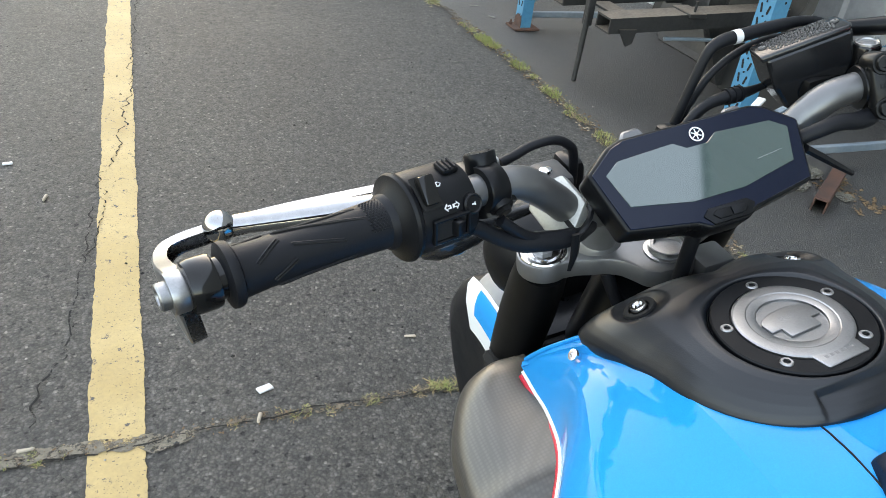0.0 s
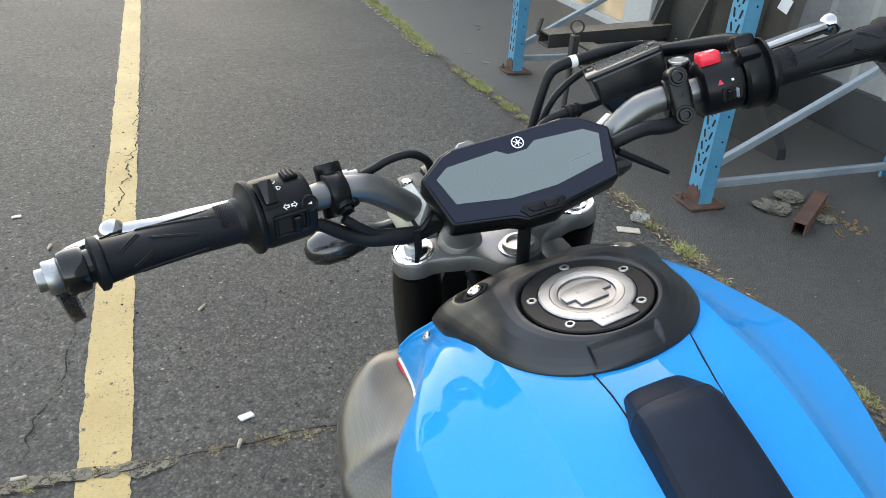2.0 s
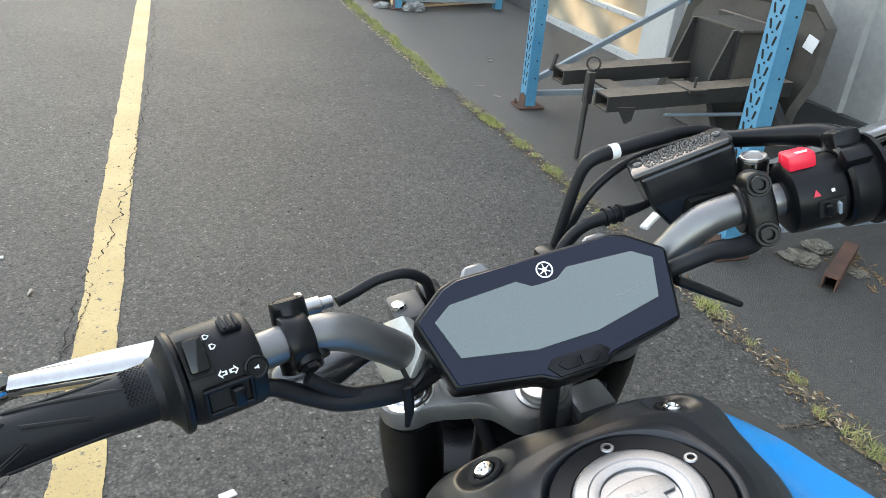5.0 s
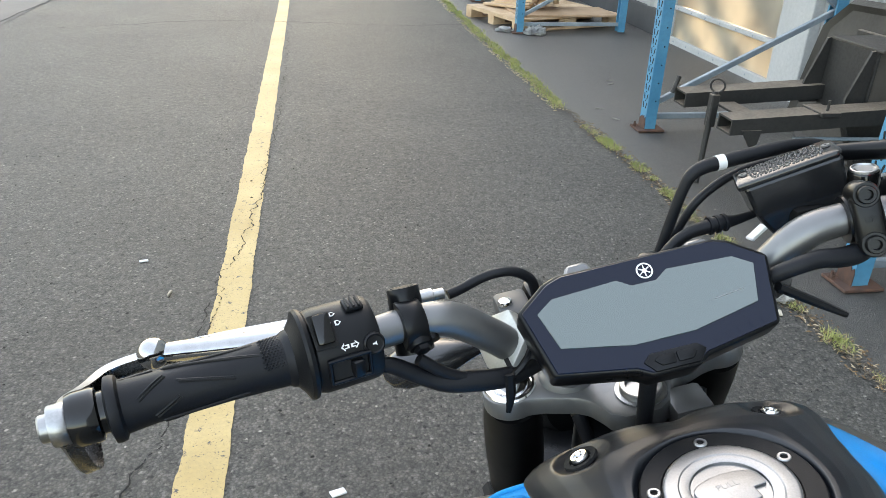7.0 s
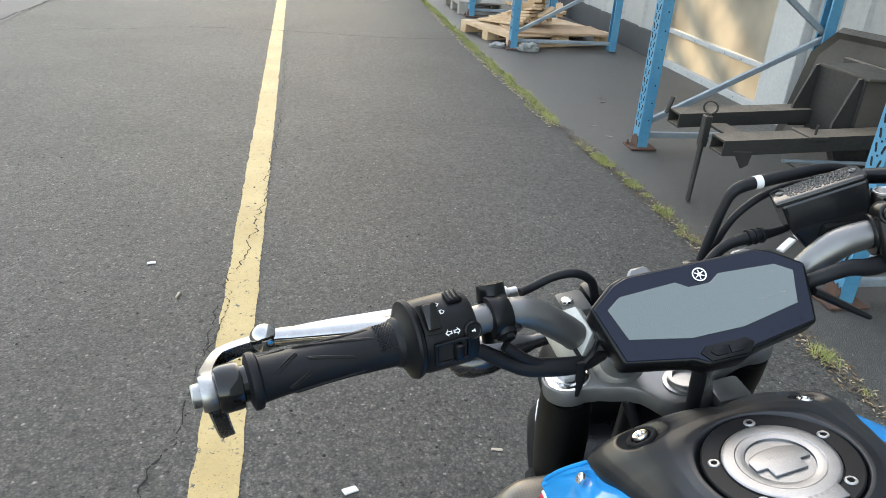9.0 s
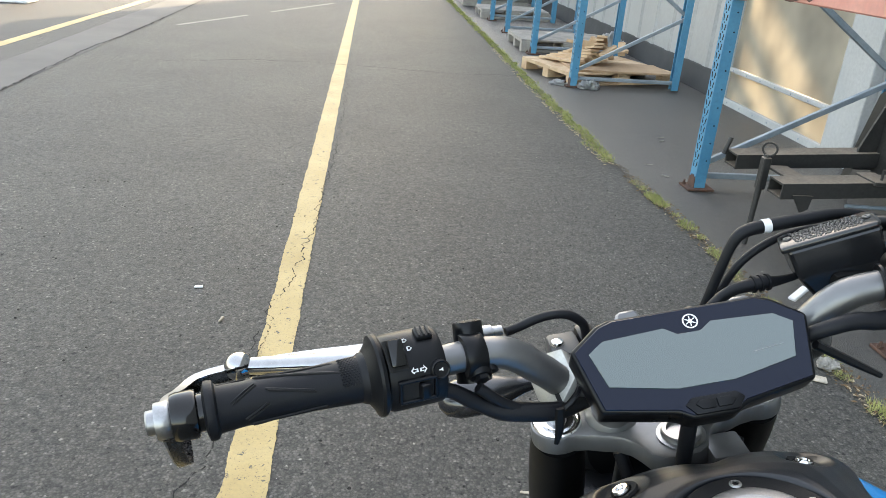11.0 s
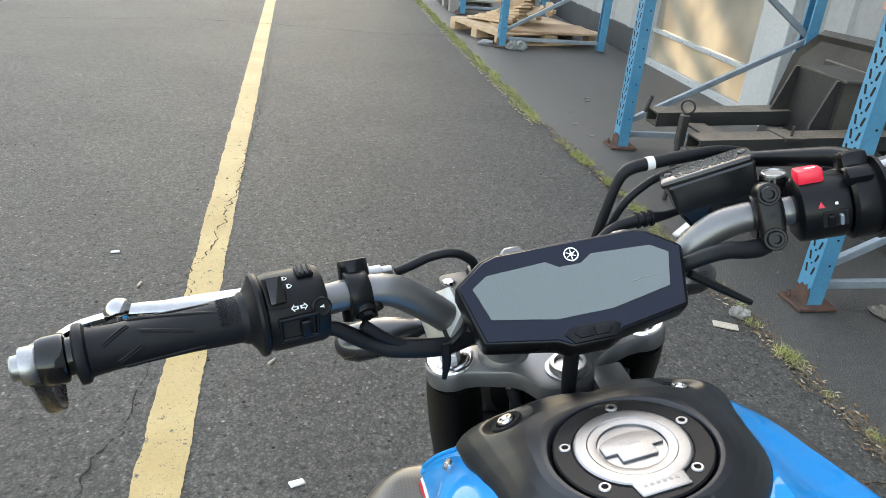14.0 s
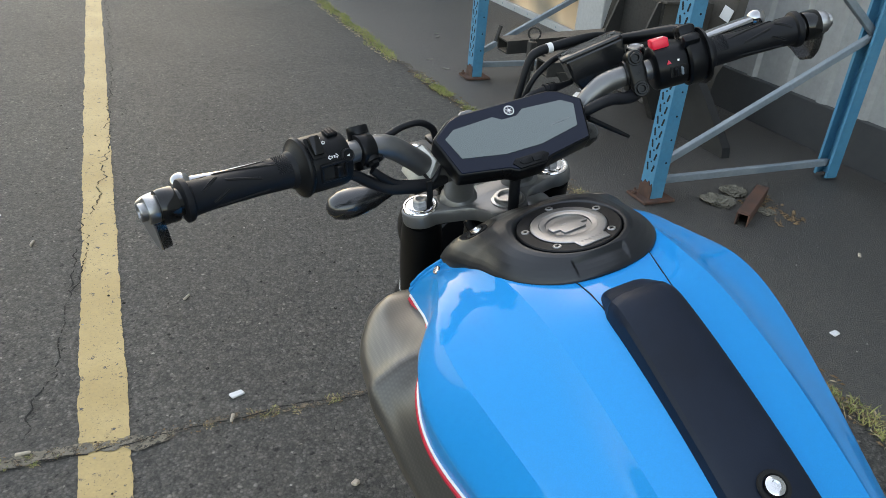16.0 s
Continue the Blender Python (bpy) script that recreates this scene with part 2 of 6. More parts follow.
def lathe_bm(profile, m=None, seg=28, caps=True):
    """profile: (radius, height) pairs, spun round z."""
    bm = bmesh.new()
    rings = []
    for r, z in profile:
        if r < 1e-6:
            rings.append([bm.verts.new((0, 0, z))])
        else:
            rings.append([bm.verts.new((r * math.cos(a), r * math.sin(a), z)) for a in (2 * math.pi * i / seg for i in range(seg))])
    for a, b in zip(rings, rings[1:]):
        for i in range(seg):
            j = (i + 1) % seg
            q = [a[i % len(a)], a[j % len(a)], b[j % len(b)], b[i % len(b)]]
            q = [v for k, v in enumerate(q) if v not in q[:k]]
            if len(q) > 2:
                bm.faces.new(q)
    for ring, flip in ((rings[0], True), (rings[-1], False)):
        if caps and len(ring) > 1:
            bm.faces.new(ring[::-1] if flip else ring)
    if m is not None:
        bm.transform(m)
    return bm


def smooth_path(pts, n=8):
    """Catmull-Rom through the points (of any dimension)."""
    p = [np.array(q, float) for q in pts]
    p = [2 * p[0] - p[1]] + p + [2 * p[-1] - p[-2]]
    out = []
    for i in range(1, len(p) - 2):
        a, b, c, d = p[i - 1 : i + 3]
        for k in range(n):
            t = k / n
            out.append(0.5 * (2 * b + (c - a) * t + (2 * a - 5 * b + 4 * c - d) * t * t + (3 * b - a - 3 * c + d) * t**3))
    return out + [p[-2]]


def tube_bm(pts, r, seg=12, n=8, flat=1.0, ends=True):
    """A tube through the points; r is a radius or one for each point."""
    rs = [r] * len(pts) if isinstance(r, (int, float)) else r
    path = smooth_path([(*q, w) for q, w in zip(pts, rs)], n) if n > 1 else [np.array((*q, w), float) for q, w in zip(pts, rs)]
    bm = bmesh.new()
    rings, side = [], None
    for i, q in enumerate(path):
        d = Vector((path[min(i + 1, len(path) - 1)][:3] - path[max(i - 1, 0)][:3]).tolist()).normalized()
        if side is None:
            side = d.cross(Vector((0, 0, 1)) if abs(d.z) < 0.9 else Vector((0, 1, 0))).normalized()
        side = (side - d * side.dot(d)).normalized()
        up = side.cross(d)
        rings.append([bm.verts.new(Vector(q[:3].tolist()) + float(q[3]) * (math.cos(a) * side + flat * math.sin(a) * up)) for a in (2 * math.pi * k / seg for k in range(seg))])
    for a, b in zip(rings, rings[1:]):
        for i in range(seg):
            bm.faces.new((a[i], a[(i + 1) % seg], b[(i + 1) % seg], b[i]))
    if ends:
        bm.faces.new(rings[0][::-1])
        bm.faces.new(rings[-1])
    return bm


def grid_bm(rows, thick=0.0):
    """A sheet through rows of points of equal length."""
    bm = bmesh.new()
    vs = [[bm.verts.new(tuple(q)) for q in row] for row in rows]
    for a, b in zip(vs, vs[1:]):
        for i in range(len(a) - 1):
            bm.faces.new((a[i], a[i + 1], b[i + 1], b[i]))
    if thick:
        bmesh.ops.recalc_face_normals(bm, faces=bm.faces)
        bmesh.ops.solidify(bm, geom=bm.faces[:], thickness=thick)
    return bm


def prism_bm(outline, depth, m=None, bevel=0.0, seg=2):
    """A flat outline in x and y, drawn out from z 0 down to -depth."""
    bm = bmesh.new()
    top = [bm.verts.new((x, y, 0)) for x, y in outline]
    low = [bm.verts.new((x, y, -depth)) for x, y in outline]
    bm.faces.new(top)
    bm.faces.new(low[::-1])
    for i in range(len(top)):
        j = (i + 1) % len(top)
        bm.faces.new((top[i], low[i], low[j], top[j]))
    if bevel:
        bmesh.ops.recalc_face_normals(bm, faces=bm.faces)
        bmesh.ops.bevel(bm, geom=bm.edges[:], offset=bevel, segments=seg, affect="EDGES", profile=0.5)
    if m is not None:
        bm.transform(m)
    return bm


# ---- ground ----
LINE_X, WEED_X, WALL_X = -0.03, 1.82, 3.42


def seam_x(y):
    """The seam between the two asphalts runs not quite straight."""
    return float(np.interp(y, (-2, 2, 3.3, 3.75, 4.5, 5.3, 7, 10, 18), (1.83, 1.833, 1.828, 1.8, 1.768, 1.762, 1.745, 1.748, 1.738)))



def sheet(name, x0, x1, y0, y1, z, mat, nx=1, ny=1, rag=0.0):
    bm = bmesh.new()
    vs = []
    for j in range(ny + 1):
        y = y0 + (y1 - y0) * j / ny
        a, b = (noise.noise((y * 9, k, 3)) * rag + noise.noise((y * 45, k, 9)) * rag * 0.5 + noise.noise((y * 120, k, 4)) * rag * 0.25 for k in (1.3, 7.7))
        vs.append([bm.verts.new((x0 + (x1 - x0) * i / nx + (a if i == 0 else b if i == nx else 0), y, z)) for i in range(nx + 1)])
    for r, q in zip(vs, vs[1:]):
        for i in range(nx):
            bm.faces.new((r[i], r[i + 1], q[i + 1], q[i]))
    return finish(name, bm, mat)


ground = tagged(new("ground", sheet("ground", -400, 400, -400, 400, 0.0, M_ASPHALT)), "dark coarse worn asphalt yard", "ground", kind="structure")
pave = sheet("pavement", WEED_X, WALL_X + 0.3, -12, 23, 0.004, M_ASPHALT_FINE, 1, 320, 0.02)
for v in pave.vertices:
    if v.co.x < 2.5:
        v.co.x += seam_x(v.co.y) - WEED_X
pavement = tagged(new("pavement", pave), "smooth dark asphalt strip along the hall", "pavement", kind="structure")
tagged(new("road", sheet("road", -2.83, -2.38, -30, 120, 0.003, M_CONCRETE, 1, 700, 0.012)), "pale smooth concrete drain strip in the asphalt", "road", kind="structure")
tagged(new("yellow_line", sheet("yellow_line", LINE_X - 0.055, LINE_X + 0.055, -6, 40, 0.003, M_YELLOW, 2, 5600, 0.006)), "worn cracked yellow parking line on asphalt", "road marking", kind="structure")
far_line = tagged(new("yellow_line", sheet("yellow_line", -0.06, 0.06, -12, 30, 0.003, M_YELLOW, 2, 500, 0.006)), "yellow lane line beside the concrete strip", "road marking", kind="structure")
far_line.matrix_world = pose(-3.14, 10.0, 0, 0, 0, -1.6)
for n, (y0, y1) in enumerate(((-2.96, -1.47), (-0.86, 1.1), (2.2, 4.3))):
    m_line = tagged(new("faded_line", sheet("faded_line", -0.035, 0.035, y0, y1, 0.0035, M_PALELINE, 2, 60, 0.012)), "faded pale lane marking on asphalt", "road marking", kind="structure")
    m_line.matrix_world = pose(-0.84, 12.2, 0, 0, 0, -24.3)


def crack(name, pts, width, z, mat, label, n=14, wander=0.02, seed=0):
    """A ragged flat seam through the points."""
    path = smooth_path([(*p, 0) for p in pts], n)
    bm = bmesh.new()
    last = None
    for i, p in enumerate(path):
        d = Vector((path[min(i + 1, len(path) - 1)] - path[max(i - 1, 0)]).tolist()).normalized()
        side = Vector((-d.y, d.x, 0))
        p = Vector(p.tolist())
        off = noise.noise(p * 6 + Vector((seed, 0, 0))) * wander + noise.noise(p * 26 + Vector((seed, 5, 0))) * wander * 0.6
        w = width * (0.55 + 0.9 * abs(noise.noise(p * 17 + Vector((0, seed, 0)))))
        now = [bm.verts.new(p + side * (off + w / 2) + Vector((0, 0, z))), bm.verts.new(p + side * (off - w / 2) + Vector((0, 0, z)))]
        if last:
            bm.faces.new((last[0], last[1], now[1], now[0]))
        last = now
    return tagged(new(name, finish(name, bm, mat)), label, "crack", kind="structure")


crack("crack", [(-2.37, 3.0), (-2.38, 5.6), (-2.42, 7.5), (-2.36, 9.2), (-2.37, 14.5), (-2.37, 22)], 0.03, 0.0045, M_CRACK, "dark open joint beside the concrete strip", 50, 0.018)
crack("crack", [(-1.9, 7.02), (-1.3, 7.2), (-0.85, 7.37), (-0.1, 7.39), (0.5, 7.28), (1.2, 7.2), (1.8, 7.3)], 0.022, 0.0045, M_CRACK, "thin crack across the asphalt", 40, 0.04, 3)
crack("crack", [(-1.2, 1.25), (-0.22, 1.22), (0.04, 1.215), (0.2, 1.235), (0.5, 1.226), (0.7, 1.22), (1.3, 1.21), (1.82, 1.2)], 0.03, 0.0042, M_JOINTDIRT, "dirt-filled joint across the asphalt", 60, 0.014, 5)
crack("crack", [(-0.62, 1.235), (-0.4, 1.23), (-0.22, 1.222), (0.04, 1.214), (0.12, 1.222)], 0.05, 0.0044, M_JOINTPALE, "pale grit in the joint over the yellow line", 40, 0.014, 5)
crack("crack", [(-1.2, 1.245), (-0.22, 1.215), (0.04, 1.21), (0.2, 1.23), (0.5, 1.222), (0.7, 1.216), (1.3, 1.2), (1.82, 1.19)], 0.006, 0.0047, M_CRACK, "dark joint line across the asphalt", 60, 0.014, 6)
crack("crack", [(-0.2, 1.3), (-0.18, 1.4), (-0.14, 1.56), (-0.124, 1.8), (-0.115, 2.0), (-0.1, 2.2)], 0.0055, 0.0045, M_CRACK, "thin branching crack beside the yellow line", 30, 0.022, 8)
crack("crack", [(-0.095, 1.93), (-0.078, 2.05), (-0.074, 2.2), (-0.067, 2.45), (-0.03, 2.68), (0.0, 2.95), (0.02, 3.3), (0.045, 4.2), (0.06, 5.5), (0.055, 7.3)], 0.0065, 0.0048, M_CRACK, "thin crack wandering over the yellow line", 60, 0.035, 11)
crack("crack", [(seam_x(y), y) for y in (-2, 1, 2.5, 3.5, 4.5, 5.5, 7, 10, 18)], 0.07, 0.0066, M_JOINTDIRT, "dirt-filled seam between two asphalts", 100, 0.03, 13)

# ---- hall ----
HALL_H, DOOR_Y0, DOOR_Y1, DOOR_H = 8.0, 4.42, 6.52, 2.5
hall = empty("hall", Matrix(), "long white metal-clad hall with a sectional door", "building", kind="structure")
END_Y = 23.4


def ribbed_wall(y0, y1, z0, z1, pitch=0.25):
    """Trapezoid cladding, a sheet 60 mm behind its ribs."""
    prof, y = [], y0
    while y < y1 - 1e-6:
        e = min(y + pitch, y1)
        for f, d in ((0, 0), (0.72, 0), (0.79, 0.022), (0.93, 0.022)):
            if y + f * pitch < e:
                prof.append((y + f * pitch, d))
        y += pitch
    prof.append((y1, 0))
    bm = bmesh.new()
    cols = [(bm.verts.new((WALL_X - d, q, z0)), bm.verts.new((WALL_X - d, q, z1))) for q, d in prof]
    for a, b in zip(cols, cols[1:]):
        bm.faces.new((a[0], b[0], b[1], a[1]))
    back = [bm.verts.new((WALL_X + 0.12, q, z)) for q, z in ((y0, z0), (y1, z0), (y1, z1), (y0, z1))]
    bm.faces.new(back)
    bm.faces.new([c[1] for c in cols] + [back[2], back[3]])
    return bm


part("wall", ribbed_wall(-14, DOOR_Y0, 0.24, HALL_H), M_WALL, hall, smooth=10)
part("wall", ribbed_wall(DOOR_Y1, END_Y, 0.24, HALL_H, 0.5), M_WALL, hall, smooth=10)
part("wall", ribbed_wall(DOOR_Y0, DOOR_Y1, DOOR_H, HALL_H), M_WALL, hall, smooth=10)
part("plinth", box_bm((0.14, DOOR_Y0 + 14, 0.24), (WALL_X + 0.045, (DOOR_Y0 - 14) / 2, 0.12), 0.006), M_PLINTH, hall)
part("plinth", box_bm((0.14, END_Y - DOOR_Y1, 0.24), (WALL_X + 0.045, (END_Y + DOOR_Y1) / 2, 0.12), 0.006), M_PLINTH, hall)
# unseen closed box of the hall; roof opening added so sun backlights the door
sky_at = Vector((WALL_X, 5.6, 0.75)) + sun_to * ((HALL_H - 0.75) / sun_to.z)
sx, sy = sky_at.x, sky_at.y
roof_bm = bmesh.new()
xs, ys = (WALL_X, sx - 3.2, sx + 3.2, 32.0), (-14.0, sy + 0.12, sy + 2.6, END_Y)
for i in range(3):
    for j in range(3):
        if (i, j) != (1, 1):
            roof_bm = merge(roof_bm, box_bm((xs[i + 1] - xs[i], ys[j + 1] - ys[j], 0.2), ((xs[i] + xs[i + 1]) / 2, (ys[j] + ys[j + 1]) / 2, HALL_H + 0.1)))
part("roof", roof_bm, M_PLINTH, hall)
# invented bars across the opening, to stripe the light on the door
for d, w in ((-1.1, 0.12), (-0.35, 0.2), (0.9, 0.12)):
    part("shade_bar", box_bm((w, 2.48, 0.12), (sx + d, sy + 1.36, HALL_H + 0.06)), M_BRACE, hall)
for d in (0.75, 1.55):
    part("shade_crossbar", box_bm((6.4, 0.16, 0.12), (sx, sy + d, HALL_H - 0.07)), M_BRACE, hall)
part("wall", box_bm((0.2, END_Y + 14, HALL_H), (32.1, (END_Y - 14) / 2, HALL_H / 2)), M_WALL, hall)
part("wall", box_bm((32 - WALL_X - 0.12, 0.2, HALL_H), ((32 + WALL_X + 0.12) / 2, END_Y - 0.1, HALL_H / 2)), M_WALL, hall)
part("wall", box_bm((32 - WALL_X - 0.12, 0.2, HALL_H), ((32 + WALL_X + 0.12) / 2, -13.9, HALL_H / 2)), M_WALL, hall)

door = empty("door_1", Matrix(), "closed sectional door with yellowed translucent panels", "door", kind="structure")
part("door_frame", merge(box_bm((0.12, 0.1, DOOR_H), (WALL_X - 0.02, DOOR_Y1 - 0.05, DOOR_H / 2), 0.006), box_bm((0.12, 0.34, DOOR_H), (WALL_X - 0.01, DOOR_Y0 + 0.17, DOOR_H / 2), 0.006), box_bm((0.12, DOOR_Y1 - DOOR_Y0, 0.1), (WALL_X - 0.02, (DOOR_Y0 + DOOR_Y1) / 2, DOOR_H + 0.05), 0.006)), M_DOORFRAME, door)
p0, p1 = DOOR_Y0 + 0.34, DOOR_Y1 - 0.1
pc, pw = (p0 + p1) / 2, p1 - p0
for z, h in ((0.03, 0.06), (0.31, 0.035), (1.2, 0.05), (1.6, 0.06), (2.25, 0.06)):
    rail = part("door_rail", box_bm((0.05, pw, h), (WALL_X + 0.0, pc, z), 0.004), M_DOORFRAME, door)
    for k in range(7):
        part("rivet", lathe_bm([(0.007, 0), (0.006, 0.004), (0, 0.005)], axis_matrix((WALL_X - 0.025, p0 + 0.1 + k * (pw - 0.2) / 6, z), (-1, 0, 0)), 8), M_BRACE, rail)
for a, b in ((0.06, 0.29), (0.33, 1.17), (1.23, 1.57), (1.63, 2.22), (2.28, DOOR_H)):
    part("door_panel", box_bm((0.006, pw, b - a), (WALL_X + 0.01, pc, (a + b) / 2)), M_PANEL, door)

# ---- pallet racks ----
POST_X, BACK_X = 2.13, 3.14
FRAME_Y = (2.095, 3.92, 6.85, 8.74, 10.6, 12.05, 13.65)
# dark plates laid on the post; their colour stands for shade inside the slots
slot_bm = bmesh.new()
for k in range(58):
    for col in (-0.018, 0.018):
        z = 0.13 + k * 0.05
        slot_bm = merge(slot_bm, prism_bm([(-0.0044, -0.014), (0, -0.0172), (0.0044, -0.014), (0.0044, 0.014), (0, 0.0172), (-0.0044, 0.014)], 0.0022, Matrix.Translation((-0.0362, col, z)) @ pose(0, 0, 0, 0, -90, 0) @ pose(0, 0, 0, 0, 0, 75 if col < 0 else 105)))
    slot_bm = merge(slot_bm, lathe_bm([(0.0038, -0.0012), (0.0038, 0.0012), (0, 0.0012)], axis_matrix((-0.0362, 0.0, 0.155 + k * 0.05), (-1, 0, 0)), 8))
    if k % 2 == 0:
        for side in (-1,):
            slot_bm = merge(slot_bm, lathe_bm([(0.0045, -0.001), (0.0045, 0.001)], axis_matrix((0.008, side * 0.0392, 0.16 + k * 0.05), (0, side, 0)), 8))
SLOTS = finish("slot_shade", slot_bm, M_HOLE)


def channel_bm(h):
    """An open upright section, rolled from 2 mm sheet, closed side to -x."""
    out = [(0.03, -0.039), (-0.035, -0.039), (-0.035, 0.039), (0.03, 0.039), (0.03, 0.026), (0.028, 0.026), (0.028, 0.037), (-0.033, 0.037), (-0.033, -0.037), (0.028, -0.037), (0.028, -0.026), (0.03, -0.026)]
    return prism_bm(out, h, Matrix.Translation((0, 0, h)))


POST = finish("post", channel_bm(3.2), M_RACKBLUE)
PLATE = finish("base_plate", merge(box_bm((0.155, 0.135, 0.012), (0.0, 0, 0.012), 0.002), lathe_bm([(0.012, 0.017), (0.012, 0.03), (0.006, 0.03), (0.006, 0.045), (0, 0.045)], Matrix.Translation((-0.065, 0.03, 0)), 6)), M_RUST)
foot_out = [(-0.0405, 0.012), (0.0405, 0.012), (0.0405, 0.05), (0.034, 0.075), (0.026, 0.068), (0.012, 0.088), (-0.002, 0.08), (-0.014, 0.093), (-0.024, 0.072), (-0.034, 0.086), (-0.0405, 0.06)]
FOOT = finish("foot", prism_bm(foot_out, 0.004, Matrix.Translation((-0.0385, 0, 0)) @ Matrix(((0, 0, -1, 0), (1, 0, 0, 0), (0, 1, 0, 0), (0, 0, 0, 1)))), M_RUST)


def upright(y):
    f = empty("rack_upright", Matrix.Translation((0, y, 0)), "perforated blue steel rack upright with rusty feet", "rack upright", "rack uprights along the hall")
    back_x = BACK_X - (0.04 if y > 6 else 0.0)
    for x, turn in ((POST_X, 0), (back_x, 180)):
        p = part("post", POST, None, f)
        p.matrix_basis = pose(x, 0, 0.018, 0, 0, turn)
        tagged(part("slot_shade", SLOTS, None, p), kind="stuff")
        for name, me in (("base_plate", PLATE), ("foot", FOOT)) if turn == 0 else (("foot", FOOT),):
            b = part(name, me, None, f, "rusty steel")
            b.matrix_basis = pose(x, 0, 0, 0, 0, turn)
    for a, b in (((POST_X, 0.082), (back_x, 0.082)), ((POST_X, 0.145), (back_x, 0.665)), ((back_x, 0.69), (POST_X, 1.36)), ((POST_X, 1.38), (back_x, 1.98)), ((back_x, 2.0), (POST_X, 2.7)), ((POST_X, 3.1), (back_x, 3.1))):
        p, q = Vector((a[0], 0.005, a[1])), Vector((b[0], 0.005, b[1]))
        part("brace", box_bm((0.026, 0.032, (q - p).length), (0, 0, (q - p).length / 2), 0.003, axis_matrix(p, q - p)), M_BRACE, f)
    return f


for y in FRAME_Y:
    upright(y)
for x in (POST_X - 0.0, BACK_X):
    beam = empty("rack_beam", Matrix.Translation((x, 0, 0)), "faded orange rack beam with flaking rust", "rack beam", "rack beams")
    part("beam", box_bm((0.045, 1.75, 0.11), (0, 3.0075, 1.135), 0.006), M_PINK, beam)
    for y in (2.1475, 3.8675):
        part("connector", box_bm((0.06, 0.026, 0.17), (0, y, 1.125), 0.003), M_PINK, beam)
    part("rust_patch", prism_bm([(0.2 * math.cos(a) * (1 + 0.25 * math.sin(3 * a)), 0.04 * math.sin(a) * (1 + 0.3 * math.cos(5 * a))) for a in (k * math.tau / 22 for k in range(22))], 0.002, Matrix.Translation((-0.0235, 3.3, 1.125)) @ pose(0, 0, 0, 90, 0, 90)), M_RUST, beam, "rust patch")

# ---- pallets ----
def pallet(m, mat, label, w=0.8, l=1.2):
    p = empty("wooden_pallet", m, label, "pallet", "pallets in the rack")
    for x in (-w / 2 + 0.05, 0, w / 2 - 0.05):
        for y in (-l / 2 + 0.07, 0, l / 2 - 0.07):
            part("block", box_bm((0.1, 0.14, 0.078), (x, y, 0.061), 0.003), mat, p)
        part("bottom_board", box_bm((0.1, l, 0.022), (x, 0, 0.011), 0.002), mat, p)
    for y in (-l / 2 + 0.07, 0, l / 2 - 0.07):
        part("stringer", box_bm((w, 0.14, 0.02), (0, y, 0.11), 0.002), mat, p)
    for k in range(7):
        part("top_board", box_bm(((w - 0.14) / 6 - 0.008, l, 0.022), (-w / 2 + 0.07 + k * (w - 0.14) / 6, 0, 0.131), 0.002), mat, p)
    return p


pallet(pose(2.53, 7.5, 0.004, 0, 0, 109) @ Matrix.Diagonal((1, 1, 0.82, 1)), M_WOOD, "pale new wooden pallet heaped with offcuts", 0.95, 1.2)
pallet(pose(2.58, 9.35, 0.004, 0, 0, 91), M_GREYWOOD, "weathered grey wooden pallet", 0.9, 1.15)
pallet(pose(2.55, 12.75, 0.004, 0, 0, 89), M_GREYWOOD, "weathered wooden pallet, empty", 0.85, 1.1)
ply = new("plywood_sheet", finish("plywood_sheet", box_bm((0.98, 0.5, 0.02), (0, 0, 0.01), 0.002), M_PLY))
ply.matrix_world = pose(2.64, 7.24, 0.121, 0, 0, 2)
tagged(ply, "light brown plywood sheet on the pallet", "plywood")
random.seed(4)


def offcut(l, w, h, m):
    ob = new("wood_offcut", finish("wood_offcut", box_bm((l, w, h), (0, 0, h / 2), 0.002), M_WOOD))
    ob.matrix_world = m
    tagged(ob, "pale sawn timber offcut lying on the heap", "wood offcut", "timber offcuts")


for k in range(9):      # long boards fanned out towards the yard
    l = random.uniform(0.5, 0.74)
    offcut(l, random.choice((0.08, 0.1, 0.07)), 0.022, pose(2.14 + 0.055 * k + random.uniform(-0.015, 0.015), 7.45 + 0.02 * k, 0.145 + 0.02 * k, random.uniform(-3, 3), 3 + 1.8 * k, 128 - 7 * k + random.uniform(-6, 6)))
for k in range(14):      # short pieces heaped on top
    offcut(random.uniform(0.14, 0.34), random.choice((0.05, 0.07, 0.045)), random.choice((0.022, 0.03, 0.045)), pose(2.52 + random.uniform(-0.17, 0.22), 7.42 + random.uniform(-0.18, 0.2), 0.2 + 0.035 * (k // 4) + random.uniform(0, 0.02), random.uniform(-10, 10), random.uniform(-24, 12), random.uniform(0, 180)))
stack = empty("paver_stack", pose(2.5, 15.0, 0.004, 0, 0, 0), "pallet load of pale concrete blocks in film", "block stack")
part("pallet_base", box_bm((1.2, 1.6, 0.12), (0, 0, 0.06), 0.01), M_GREYWOOD, stack)
for k in range(5):
    part("block_layer", box_bm((1.22 - 0.01 * (k % 2), 1.62, 0.125), (0, 0, 0.185 + k * 0.13), 0.012), M_CONCRETE, stack)


M_FILM = material("clear_film", grey(0.45), 0.3)
M_FILM.node_tree.nodes["Principled BSDF"].inputs["Transmission Weight"].default_value = 0.55
